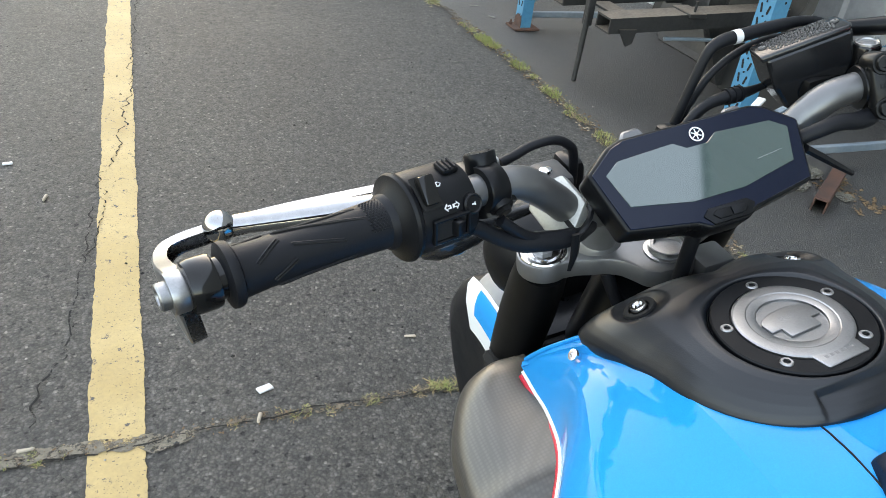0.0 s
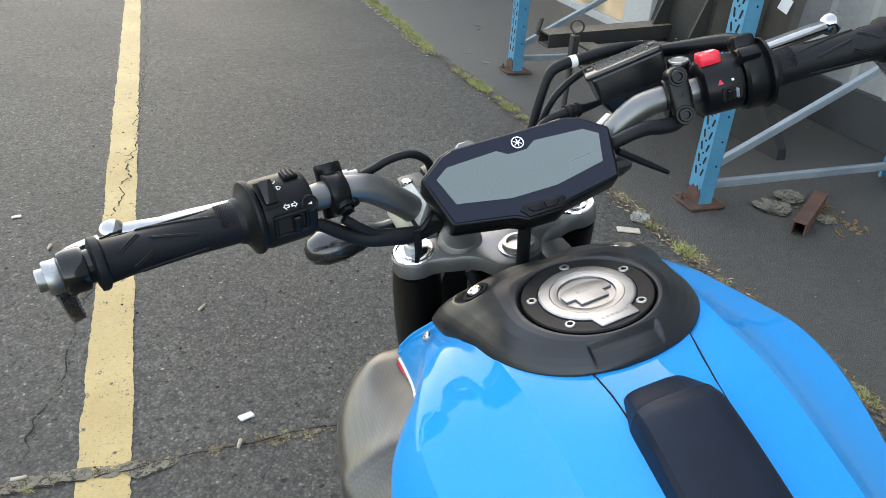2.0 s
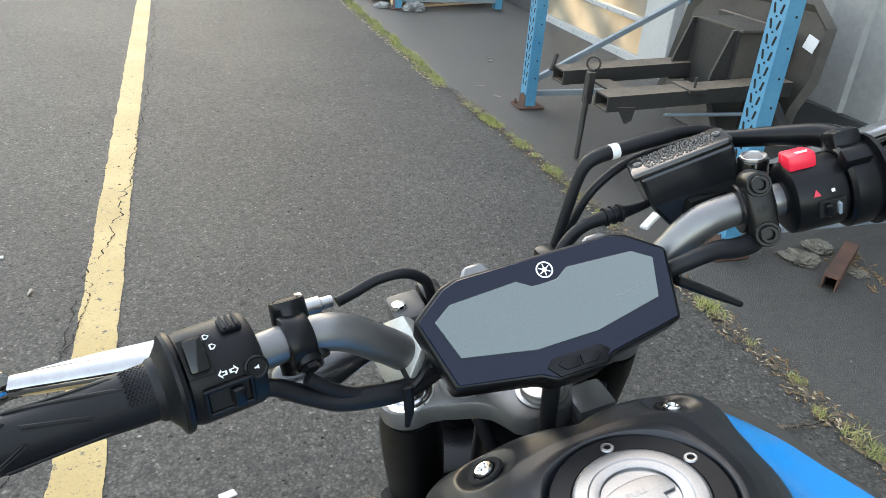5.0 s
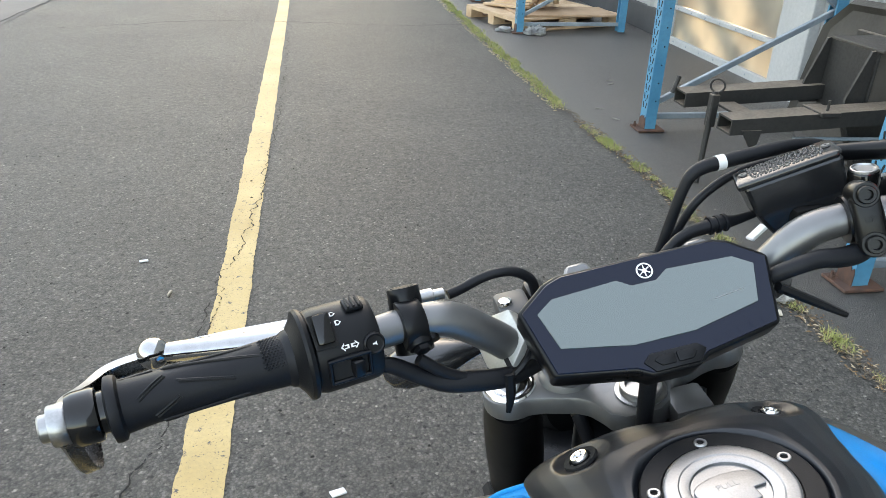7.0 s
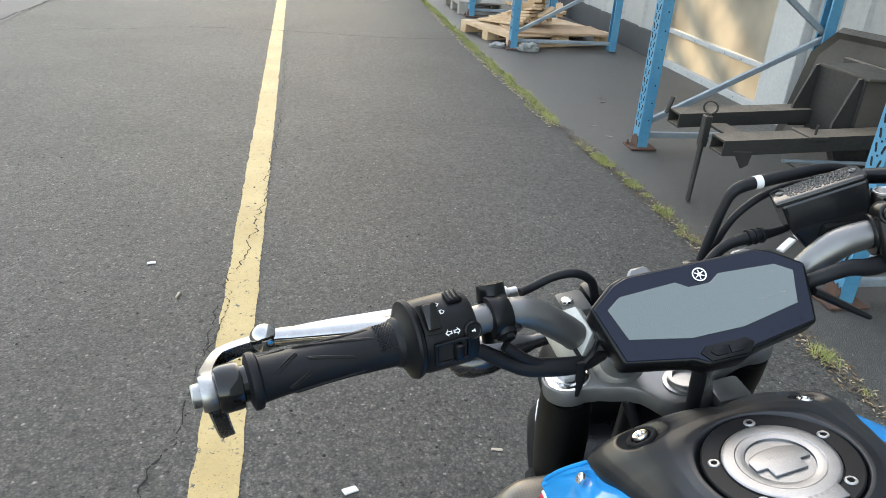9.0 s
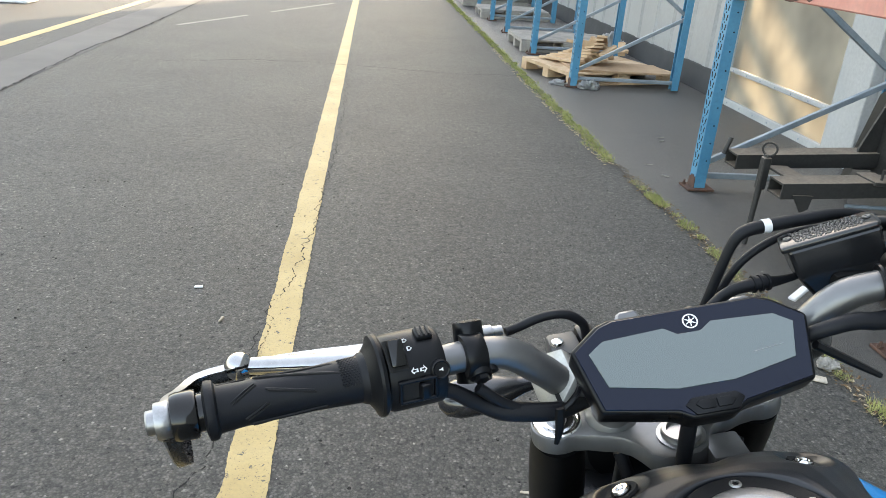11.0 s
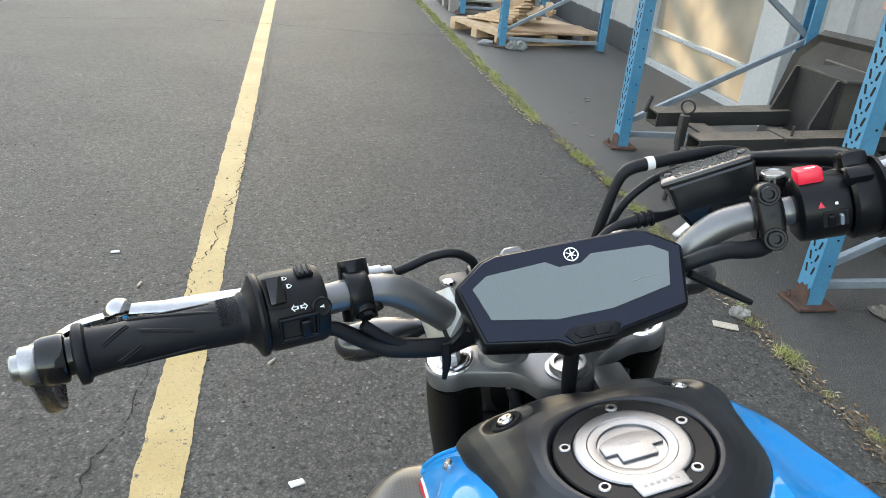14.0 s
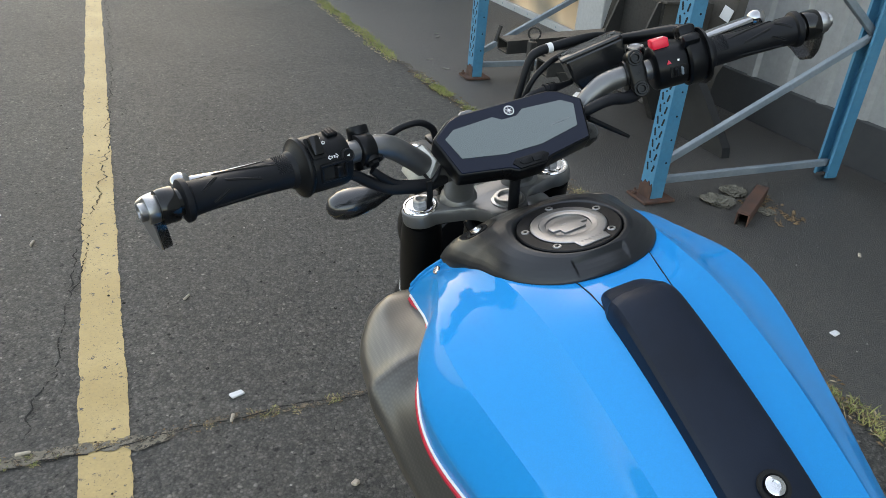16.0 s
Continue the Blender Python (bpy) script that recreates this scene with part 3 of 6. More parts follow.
M_RAG = worn(material("dirty_cloth", (0.12, 0.11, 0.09), 0.95), (0.1, 0.093, 0.072), (0.22, 0.2, 0.155), 12, 160, (0.85, 1.0), 0.6, 0.004)


def crumple(name, m, r, mat, label, cat, squash=0.35, seed=0):
    """A creased, folded sheet or lump resting on its flat underside."""
    bm = bmesh.new()
    bmesh.ops.create_icosphere(bm, subdivisions=4, radius=1.0)
    for v in bm.verts:
        p = v.co.copy()
        n = noise.noise(p * 1.3 + Vector((seed, 0, 0))) * 0.9
        ridge = 1 - 2 * abs(noise.noise(p * 2.6 + Vector((0, seed, 0)))) - abs(noise.noise(p * 6 + Vector((0, 0, seed)))) * 0.9
        v.co = p * r * (1 + 0.45 * n + 0.3 * ridge)
        v.co.z = v.co.z * squash + r * squash * 0.7 * ridge
    low = sorted(v.co.z for v in bm.verts)[len(bm.verts) // 4]
    for v in bm.verts:
        v.co.z = max(v.co.z - low, 0)
    ob = new(name, finish(name, bm, mat, 25))
    ob.matrix_world = m
    return tagged(ob, label, cat)


crumple("plastic_film", pose(2.02, 6.93, 0.004), 0.075, M_FILM, "crumpled clear film beside the rack foot", "plastic film", 0.3, 2)
crumple("plastic_film", pose(2.27, 6.8, 0.004), 0.09, M_FILM, "crumpled clear film against the pallet", "plastic film", 0.4, 5)
crumple("plastic_film", pose(3.1, 9.0, 0.004), 0.14, M_FILM, "pale crumpled film at the wall", "plastic film", 0.9, 8)

# ---- loader attachment leaning in the rack ----
att = empty("loader_attachment", pose(0, 0, 0.004), "dusty black steel loader attachment with two box arms", "loader attachment")


def hollow(x0, x1, y, z, w, h, t=0.008):
    o = [(-w / 2, -h / 2), (w / 2, -h / 2), (w / 2, h / 2), (-w / 2, h / 2)]
    i = [(-w / 2 + t, -h / 2 + t), (w / 2 - t, -h / 2 + t), (w / 2 - t, h / 2 - t), (-w / 2 + t, h / 2 - t)]
    bm = bmesh.new()
    rings = [[bm.verts.new((x, y + a, z + b)) for a, b in ring] for x, ring in ((x0 + 0.5, i), (x0, i), (x0, o), (x1, o))]
    for r, q in zip(rings, rings[1:]):
        for k in range(4):
            bm.faces.new((r[k], r[(k + 1) % 4], q[(k + 1) % 4], q[k]))
    bm.faces.new(rings[0])
    bm.faces.new(rings[-1])
    return bm


for y in (3.31, 2.88):
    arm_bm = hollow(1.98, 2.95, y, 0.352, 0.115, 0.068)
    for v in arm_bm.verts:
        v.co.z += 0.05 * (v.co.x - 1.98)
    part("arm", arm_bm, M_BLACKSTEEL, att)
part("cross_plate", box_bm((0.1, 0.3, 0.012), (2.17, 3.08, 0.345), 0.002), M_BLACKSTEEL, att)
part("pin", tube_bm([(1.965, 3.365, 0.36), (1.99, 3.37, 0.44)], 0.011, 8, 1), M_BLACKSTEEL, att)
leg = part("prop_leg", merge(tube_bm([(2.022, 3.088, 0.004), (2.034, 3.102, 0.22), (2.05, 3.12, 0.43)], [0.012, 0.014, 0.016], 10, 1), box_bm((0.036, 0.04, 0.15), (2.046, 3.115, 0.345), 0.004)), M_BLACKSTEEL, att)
ring = [(2.055 + 0.024 * math.cos(a), 3.12 - 0.02 * math.cos(a), 0.456 + 0.03 * math.sin(a)) for a in (k * math.tau / 16 for k in range(17))]
part("lifting_ring", tube_bm(ring, 0.005, 8, 1), M_BLACKSTEEL, leg)
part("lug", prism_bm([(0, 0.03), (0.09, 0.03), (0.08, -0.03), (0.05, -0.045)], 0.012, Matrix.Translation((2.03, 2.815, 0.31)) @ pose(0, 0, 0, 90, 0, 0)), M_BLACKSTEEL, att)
part("tie_rod", tube_bm([(2.3, 2.85, 0.29), (2.95, 2.86, 0.27)], 0.009, 8, 1), M_BRACE, att)
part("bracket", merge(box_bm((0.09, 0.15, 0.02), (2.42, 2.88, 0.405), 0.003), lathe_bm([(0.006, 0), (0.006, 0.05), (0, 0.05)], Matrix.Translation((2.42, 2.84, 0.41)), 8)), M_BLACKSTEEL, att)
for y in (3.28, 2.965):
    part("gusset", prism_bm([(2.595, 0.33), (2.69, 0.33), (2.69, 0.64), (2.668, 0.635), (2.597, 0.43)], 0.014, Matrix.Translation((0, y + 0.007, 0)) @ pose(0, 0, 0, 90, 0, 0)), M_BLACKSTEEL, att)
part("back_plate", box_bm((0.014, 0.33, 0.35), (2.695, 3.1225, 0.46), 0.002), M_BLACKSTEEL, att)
part("top_ledge", box_bm((0.28, 0.36, 0.014), (2.825, 3.11, 0.641), 0.003), M_DUSTY, att, "dust-brown steel ledge")
part("side_web", prism_bm([(2.7, 0.3), (3.0, 0.3), (3.02, 0.632), (2.7, 0.632)], 0.02, Matrix.Translation((0, 2.965, 0)) @ pose(0, 0, 0, 90, 0, 0)), M_DUSTY, att, "dust-brown steel web")
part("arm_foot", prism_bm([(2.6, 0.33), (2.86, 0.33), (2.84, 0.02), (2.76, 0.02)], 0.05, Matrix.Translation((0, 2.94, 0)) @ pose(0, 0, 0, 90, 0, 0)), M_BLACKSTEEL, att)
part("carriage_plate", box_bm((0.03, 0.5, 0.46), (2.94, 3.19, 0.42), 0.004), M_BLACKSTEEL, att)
blade = [(3.86, 0.12), (3.83, 0.6), (3.69, 0.735), (2.93, 0.765), (2.8, 0.68), (2.78, 0.45), (2.83, 0.3), (2.83, 0.08), (2.9, 0.0), (3.7, 0.0)]
lean_m = Matrix.Translation((2.98, 0, 0)) @ pose(0, 0, 0, 0, 9, 0)
plate = part("blade", prism_bm([(y, z) for y, z in blade], 0.03, lean_m @ Matrix(((0, 0, 1, 0), (1, 0, 0, 0), (0, 1, 0, 0), (0, 0, 0, 1)))), M_DUSTY, att, "dust-brown steel blade")
part("blade_rim", tube_bm([lean_m @ Vector((-0.03, y, z)) for y, z in blade + blade[:1]], 0.03, 4, 1), M_DUSTY, plate)
part("label_plate", box_bm((0.003, 0.075, 0.065), (0, 0, 0), 0, lean_m @ Matrix.Translation((-0.035, 2.88, 0.6)) @ pose(0, 0, 0, 12, 0, 0)), M_WHITE, plate, "blank white sticker")
skid = [(2.41, 0.0), (2.5, 0.0), (2.96, 0.0), (2.96, 0.4), (2.76, 0.36), (2.6, 0.22), (2.42, 0.05)]
part("skid_plate", prism_bm(skid, 0.05, Matrix.Translation((2.84, 0, 0)) @ Matrix(((0, 0, 1, 0), (1, 0, 0, 0), (0, 1, 0, 0), (0, 0, 0, 1)))), M_DARKSTEEL, att, "black steel skid plate")

# ---- scrap by the rack foot ----
scrap = new("rusty_channel", finish("rusty_channel", merge(box_bm((0.052, 0.37, 0.006), (0, 0, 0.05), 0.001), box_bm((0.006, 0.37, 0.05), (-0.023, 0, 0.025), 0.001), box_bm((0.006, 0.37, 0.05), (0.023, 0, 0.025), 0.001)), M_RUST))
scrap.matrix_world = pose(2.49, 1.88, 0.004, 0, 0, -55)
tagged(scrap, "short piece of rusty steel channel", "steel scrap")
crumple("cloth_rag", pose(2.41, 1.99, 0.004, 0, 0, 20), 0.062, M_RAG, "crumpled dirty grey rag under the scrap", "rag", 0.16, 3)
crumple("cloth_rag", pose(2.55, 2.05, 0.004, 0, 0, 70), 0.05, M_RAG, "dirty grey rag at the end of the scrap", "rag", 0.2, 8)
crumple("cloth_rag", pose(2.545, 1.85, 0.004, 0, 0, 80), 0.034, M_RAG, "small dirty rag beside the scrap", "rag", 0.12, 6)

# ---- traffic cone ----
cone = empty("traffic_cone", pose(-4.42, 10.85, 0.0), "orange traffic cone on a pale base", "traffic cone")
part("cone_base", box_bm((0.36, 0.36, 0.04), (0, 0, 0.022), 0.01), M_WHITE, cone)
part("cone_body", lathe_bm([(0.14, 0.042), (0.13, 0.06), (0.035, 0.68), (0.03, 0.7), (0, 0.7)]), M_CONEO, cone)
part("band", lathe_bm([(0.093, 0.32), (0.073, 0.45)]), M_WHITE, cone, "white reflective band")

# ---- weeds and litter ----
def blades(name, spots, mats, label, seed, z=0.004, wide=1.0):
    """Tufts: spots of (x, y, spread, count, height, dry share)."""
    rnd = random.Random(seed)
    vs, fs, ms = [], [], []
    for x, y, spread, count, height, dry in spots:
        for _ in range(count):
            a, r = rnd.uniform(0, math.tau), spread * math.sqrt(rnd.random())
            px, py = x + r * math.cos(a), y + r * math.sin(a) * 1.6
            is_dry = rnd.random() < dry
            h, lean, b = height * rnd.uniform(0.35, 1.0), rnd.uniform(0.2, 1.4), rnd.uniform(0, math.tau)
            if is_dry:
                h, lean = h * rnd.uniform(0.7, 1.3), rnd.uniform(1.6, 6)
            w = rnd.uniform(0.001, 0.0024) * wide * (0.65 if y < 4.4 else 1)
            cx, cy = math.cos(b), math.sin(b)
            up = 1 / math.hypot(1, lean)
            n = len(vs)
            for f, ww in ((0, 1), (0.55, 0.8), (1, 0.12)):
                bend = f * f * 0.25
                ox, oz = h * f * lean * up * (1 + bend), h * f * up * (1 - bend)
                vs += [(px + ox * cx - ww * w * cy, py + ox * cy + ww * w * cx, z + max(oz, 0.001)), (px + ox * cx + ww * w * cy, py + ox * cy - ww * w * cx, z + max(oz, 0.001))]
            fs += [(n, n + 1, n + 3, n + 2), (n + 2, n + 3, n + 5, n + 4)]
            ms += [1 if is_dry else 0] * 2
    me = mesh_from(name, vs, fs, mats[0])
    me.materials.append(mats[1])
    me.polygons.foreach_set("material_index", ms)
    return tagged(new(name, me), label, "weeds", kind="stuff")


rnd = random.Random(7)
spots = []
y = 0.2
while y < 4.0:      # low single tufts near by
    spots.append((seam_x(y) + rnd.gauss(0, 0.012), y, rnd.uniform(0.016, 0.03), rnd.randint(50, 130), rnd.uniform(0.022, 0.036), rnd.uniform(0.2, 0.6)))
    y += rnd.choice((0.07, 0.1, 0.14, 0.2))
y = 4.38
while y < 17.5:      # a denser fringe further on
    dens = 0.75 + 0.8 * noise.noise((y * 1.3, 2.0, 0)) + 0.5 * noise.noise((y * 4.1, 5.0, 0))
    if dens > 0:
        spots.append((seam_x(y) + rnd.gauss(0, 0.018), y, 0.04, int(18 + 72 * dens), 0.026 + 0.022 * rnd.random(), 0.25))
    y += 0.045
for yy, n in ((0.75, 120), (1.1, 120), (2.45, 90), (2.95, 160), (3.72, 300), (3.62, 220), (3.3, 160), (1.75, 120)):
    spots.append((seam_x(yy), yy, 0.042, int(n * 1.5), 0.04, 0.25))
blades("weed_strip", spots, (M_GRASS, M_DRYGRASS), "green and dry weeds along the asphalt seam", 1)
spots = []
for x, n, d in ((-0.25, 90, 0.1), (-0.235, 60, 0.2), (-0.19, 120, 0.15), (-0.175, 90, 0.3), (-0.13, 30, 0.8), (0.2, 30, 0.9), (0.3, 40, 0.8), (0.33, 60, 0.5), (0.36, 70, 0.35), (0.41, 40, 0.7), (0.5, 40, 0.4), (0.515, 50, 0.1), (0.62, 40, 0.8), (0.66, 120, 0.5), (0.69, 160, 0.45), (0.72, 120, 0.5), (-0.4, 60, 0.4), (0.9, 80, 0.5), (1.1, 60, 0.6)):
    spots.append((x, 1.224 + rnd.gauss(0, 0.006), 0.012, n, 0.009 if x < 0.6 else 0.02, d))
blades("weed_tufts", spots, (M_GRASS, M_DRYGRASS), "small moss and weed tufts in the joint", 2, 0.001, 0.7)


def debris(name, count, seed, area, size, mat, label, aspect=1.0):
    r = random.Random(seed)
    vs, fs = [], []
    for _ in range(count):
        x, y = r.uniform(*area[:2]), r.uniform(*area[2:])
        x += (seam_x(y) - WEED_X) if 1.7 < area[0] < area[1] < 2 else 0
        a, s = r.uniform(0, math.tau), size * r.uniform(0.4, 1.3)
        n = len(vs)
        for k in range(5):
            t = a + k * math.tau / 5
            q = s * r.uniform(0.6, 1)
            lx, ly = q * math.cos(t) * aspect, q * math.sin(t)
            vs.append((x + lx * math.cos(a) - ly * math.sin(a), y + lx * math.sin(a) + ly * math.cos(a), 0.0062))
        vs.append((x, y, 0.0062 + s * 0.7))
        fs += [(n + k, n + (k + 1) % 5, n + 5) for k in range(5)]
    return tagged(new(name, mesh_from(name, vs, fs, mat)), label, "debris", kind="stuff")


debris("grit", 170, 1, (-2.2, 1.7, 0.7, 7.5), 0.004, M_GRIT, "scattered pale grit on the asphalt")
debris("grit", 110, 2, (1.85, 3.3, 0.7, 8), 0.005, M_GRIT, "scattered pale grit on the strip by the hall")
debris("leaf_crumbs", 700, 3, (1.765, 1.885, 0.3, 4.1), 0.0048, M_LEAF, "dry leaf crumbs along the seam", 2.4)
debris("leaf_crumbs", 120, 8, (-0.5, 1.6, 1.2, 1.245), 0.0024, M_LEAF, "dry crumbs in the joint of the asphalt", 2.0)
debris("straw_crumbs", 420, 9, (1.775, 1.87, 0.3, 4.1), 0.0038, M_STRAW, "straw crumbs among the weeds of the seam", 3.2)
debris("straw_crumbs", 700, 19, (1.74, 1.83, 4.3, 9.0), 0.006, M_STRAW, "straw crumbs beside the weed fringe", 2.6)
debris("dry_leaves", 110, 11, (2.5, 2.68, 1.72, 1.98), 0.008, M_LEAF, "dry brown leaves beside the rusty scrap", 2.0)
debris("dark_grit", 300, 4, (-1.5, 1.6, 0.7, 4.0), 0.006, M_CRACK, "dark crumbs on the asphalt")


def litter(name, x, y, turn, size, mat, label, cat, z=0.0):
    bm = box_bm(size, (0, 0, size[2] / 2), min(size) * 0.3)
    for v in bm.verts:
        v.co += noise.noise_vector(v.co * 60 + Vector((x * 9, y * 9, 0))) * min(size) * 0.35
        v.co.z = max(v.co.z, 0)
    ob = new(name, finish(name, bm, mat, 40))
    ob.matrix_world = pose(x, y, 0.001 + z, 0, 0, turn)
    return tagged(ob, label, cat)


litter("paper_scrap", 0.28, 1.313, 20, (0.036, 0.02, 0.006), M_WHITE, "small white scrap lying on the asphalt", "litter")
litter("cigarette_butt", 0.256, 1.221, 70, (0.03, 0.008, 0.008), M_BUTT, "pale cigarette butt in the joint", "litter", 0.004)
litter("cigarette_butt", 0.208, 1.807, 55, (0.032, 0.008, 0.008), M_BUTT, "pale cigarette butt on the asphalt", "litter")
litter("cigarette_butt", -0.233, 2.273, 80, (0.035, 0.01, 0.01), M_BUTT, "brownish cigarette butt on the asphalt", "litter")
litter("cigarette_butt", -0.197, 1.246, 5, (0.032, 0.008, 0.008), M_BUTT, "pale cigarette butt by the weeds", "litter")
litter("cigarette_butt", 0.66, 1.42, -15, (0.03, 0.007, 0.007), M_BUTT, "pale cigarette butt beside the motorcycle", "litter")
litter("wood_chip", 0.48, 0.932, 30, (0.018, 0.016, 0.01), M_BUTT, "tiny wood chip with a twig", "litter")
litter("paper_scrap", -0.36, 2.52, 10, (0.03, 0.015, 0.006), M_WHITE, "tiny white scrap on the asphalt", "litter")
litter("paper_scrap", 2.08, 1.06, 10, (0.03, 0.02, 0.006), M_WHITE, "pale scrap on the strip by the hall", "litter", 0.004)
litter("wood_chip", 1.72, 1.95, -25, (0.085, 0.034, 0.008), M_BUTT, "pale flat wood splinter by the weeds", "litter")
crumple("plaster_lump", pose(1.81, 2.02, 0.004), 0.032, M_GRIT, "pale crumbly lump among the weeds", "rubble", 0.4, 4)
litter("wood_chip", 2.62, 1.436, 40, (0.03, 0.012, 0.008), M_BUTT, "small wood chip on the asphalt strip", "litter", 0.004)
for k, (x, y, t) in enumerate(((2.02, 4.12, -50), (2.0, 4.35, 0), (2.3, 4.95, 30), (2.33, 5.05, 15), (2.2, 5.9, 60))):
    litter("wood_chip", x, y, t, (0.05, 0.01, 0.006), M_GRIT, "thin pale splinter on the asphalt strip", "litter", 0.004)

# ---- motorcycle ----
M_BLUE = material("blue_gloss_paint", (0.003, 0.32, 0.72), 0.5, spec=0.05, coat=0.62)
nb, lb, bb = nodes_of(M_BLUE)
bb.inputs["Coat Roughness"].default_value = 0.02
flake = noise_tex(M_BLUE, coords(M_BLUE), 900, 2)
lb.new(ramp(M_BLUE, flake, [(0.3, (0.0, 0.235, 0.58)), (0.7, (0.0, 0.265, 0.66))]), bb.inputs["Base Color"])


def plastic(name, v, rough, scale=900, strength=0.25, dist=0.0004, tint=(1, 1, 1)):
    m = material(name, tuple(v * t for t in tint), rough, spec=0.2)
    n, l, b = nodes_of(m)
    co = coords(m)
    g = noise_tex(m, co, scale, 3)
    big = noise_tex(m, co, 14, 5)
    c1, c2 = tuple(v * 0.8 * t for t in tint), tuple(v * 1.25 * t for t in tint)
    l.new(ramp(m, big, [(0.3, c1), (0.7, c2)]), b.inputs["Base Color"])
    l.new(ramp(m, big, [(0.3, grey(rough * 0.88)), (0.7, grey(min(1, rough * 1.1)))]), b.inputs["Roughness"])
    bump(m, g, strength, dist)
    return m


M_MATTE = plastic("matte_black_plastic", 0.005, 0.4, tint=(0.92, 1.0, 1.18))
M_SATIN = plastic("satin_black_plastic", 0.0045, 0.3, 500, 0.1, tint=(0.92, 1.0, 1.18))
M_COVER = plastic("cover_black_plastic", 0.0075, 0.37, 900, 0.2, tint=(0.75, 0.95, 1.3))
M_PAD = plastic("pad_black_rubber", 0.013, 0.46, 700, 0.3, tint=(0.55, 0.9, 1.7))
M_COVER.node_tree.nodes["Principled BSDF"].inputs["Specular IOR Level"].default_value = 0.5
M_RUBBER = plastic("black_rubber", 0.006, 0.5, 700, 0.3, tint=(0.9, 1.0, 1.3))
M_RUBBER.node_tree.nodes["Principled BSDF"].inputs["Specular IOR Level"].default_value = 0.24
M_GLOSSBLACK = material("gloss_black_metal", grey(0.006), 0.12, spec=0.42)
M_POD = plastic("smoked_black_lens", 0.012, 0.2, 300, 0.03, tint=(0.92, 1.0, 1.15))
M_POD.node_tree.nodes["Principled BSDF"].inputs["Specular IOR Level"].default_value = 0.8
M_FORK = plastic("fork_cover_black", 0.003, 0.42, 400, 0.1, tint=(0.92, 1.0, 1.18))
M_BARS = plastic("titanium_grey_paint", 0.17, 0.36, 1200, 0.1)
bbar = M_BARS.node_tree.nodes["Principled BSDF"]
bbar.inputs["Metallic"].default_value = 0.75
M_GUARD = worn(material("dark_anodised_guard", grey(0.2), 0.26, 1.0), grey(0.13), grey(0.19), 25, 600, (0.2, 0.32), 0.05, 0.0002)
M_ALU = worn(material("cast_aluminium", grey(0.45), 0.33, 1.0), grey(0.36), grey(0.5), 20, 500, (0.28, 0.45), 0.1, 0.0003)
M_CHROME = material("polished_metal", grey(0.7), 0.13, 1.0)
M_LEVER = worn(material("polished_aluminium", grey(0.5), 0.12, 1.0), grey(0.4), grey(0.47), 25, 90, (0.08, 0.14))
M_SILVERCAP = worn(material("brushed_silver", grey(0.42), 0.36, 1.0), grey(0.31), grey(0.39), 25, 800, (0.3, 0.42), 0.15, 0.0002)
M_CLAMP = plastic("triple_clamp_grey", 0.19, 0.4, 600, 0.15)
M_CLAMP.node_tree.nodes["Principled BSDF"].inputs["Metallic"].default_value = 0.7
M_CLAMPPALE = worn(material("pale_cast_metal", grey(0.42), 0.38, 0.6), (0.4, 0.4, 0.37), (0.5, 0.5, 0.46), 30, 500, (0.3, 0.45), 0.1, 0.0003)
M_LAMPGREY = plastic("satin_grey_plastic", 0.07, 0.42, 500, 0.1)
M_FACE = material("meter_face_black", (0.004, 0.007, 0.018), 0.16, spec=0.26)
M_LCD = material("lcd_glass", (0.029, 0.055, 0.05), 0.06, spec=1.0, coat=1.0)
M_LCD.node_tree.nodes["Principled BSDF"].inputs["Coat IOR"].default_value = 1.6
M_LCD.node_tree.nodes["Principled BSDF"].inputs["Coat Roughness"].default_value = 0.04
M_RED = material("red_switch", (0.75, 0.02, 0.05), 0.35)
M_REDLINE = material("dark_red_trim", (0.5, 0.008, 0.03), 0.35)
M_WHITETRIM = material("white_trim", grey(0.75), 0.35)
M_PRINT = material("white_print", grey(0.75), 0.5)
M_EMBOSS = material("embossed_black", grey(0.085), 0.4)
M_TANKBLACK = plastic("reservoir_black", 0.011, 0.22, 700, 0.12, tint=(0.95, 1.0, 1.1))
M_TANKBLACK.node_tree.nodes["Principled BSDF"].inputs["Specular IOR Level"].default_value = 0.5
M_PRINTGREY = material("grey_print", grey(0.22), 0.5)
M_LUG = material("etched_grey", grey(0.25), 0.45, 0.8)
# fine dotted weave of the air scoop
def dotted(name, c1, c2, rough, metal, relief):
    """Black film with a fine regular dot relief."""
    m = material(name, c1, rough, metal, spec=0.75)
    n, l, b = nodes_of(m)
    v = n.new("ShaderNodeTexVoronoi")
    v.inputs["Scale"].default_value, v.inputs["Randomness"].default_value = 300, 0.0
    l.new(coords(m), v.inputs["Vector"])
    l.new(ramp(m, v.outputs["Distance"], [(0.2, c1), (0.6, c2)]), b.inputs["Base Color"])
    bump(m, v.outputs["Distance"], relief, 0.0006)
    return m


M_WEAVE = dotted("dotted_black_plastic", (0.034, 0.031, 0.027), (0.018, 0.017, 0.015), 0.26, 0.0, 0.22)
# same black plastic; the sky's sheen on top is put into a lighter colour
M_SCOOP_LIT = dotted("dotted_black_lit", (0.1, 0.092, 0.081), (0.08, 0.074, 0.065), 0.34, 0.5, 0.06)

BIKE = Matrix.Translation((0.691, 0.318, 0)) @ pose(0, 0, 0, 0, -12, 0)
bike = empty("motorcycle", BIKE, "blue naked motorcycle leaning on its side stand", "motorcycle")


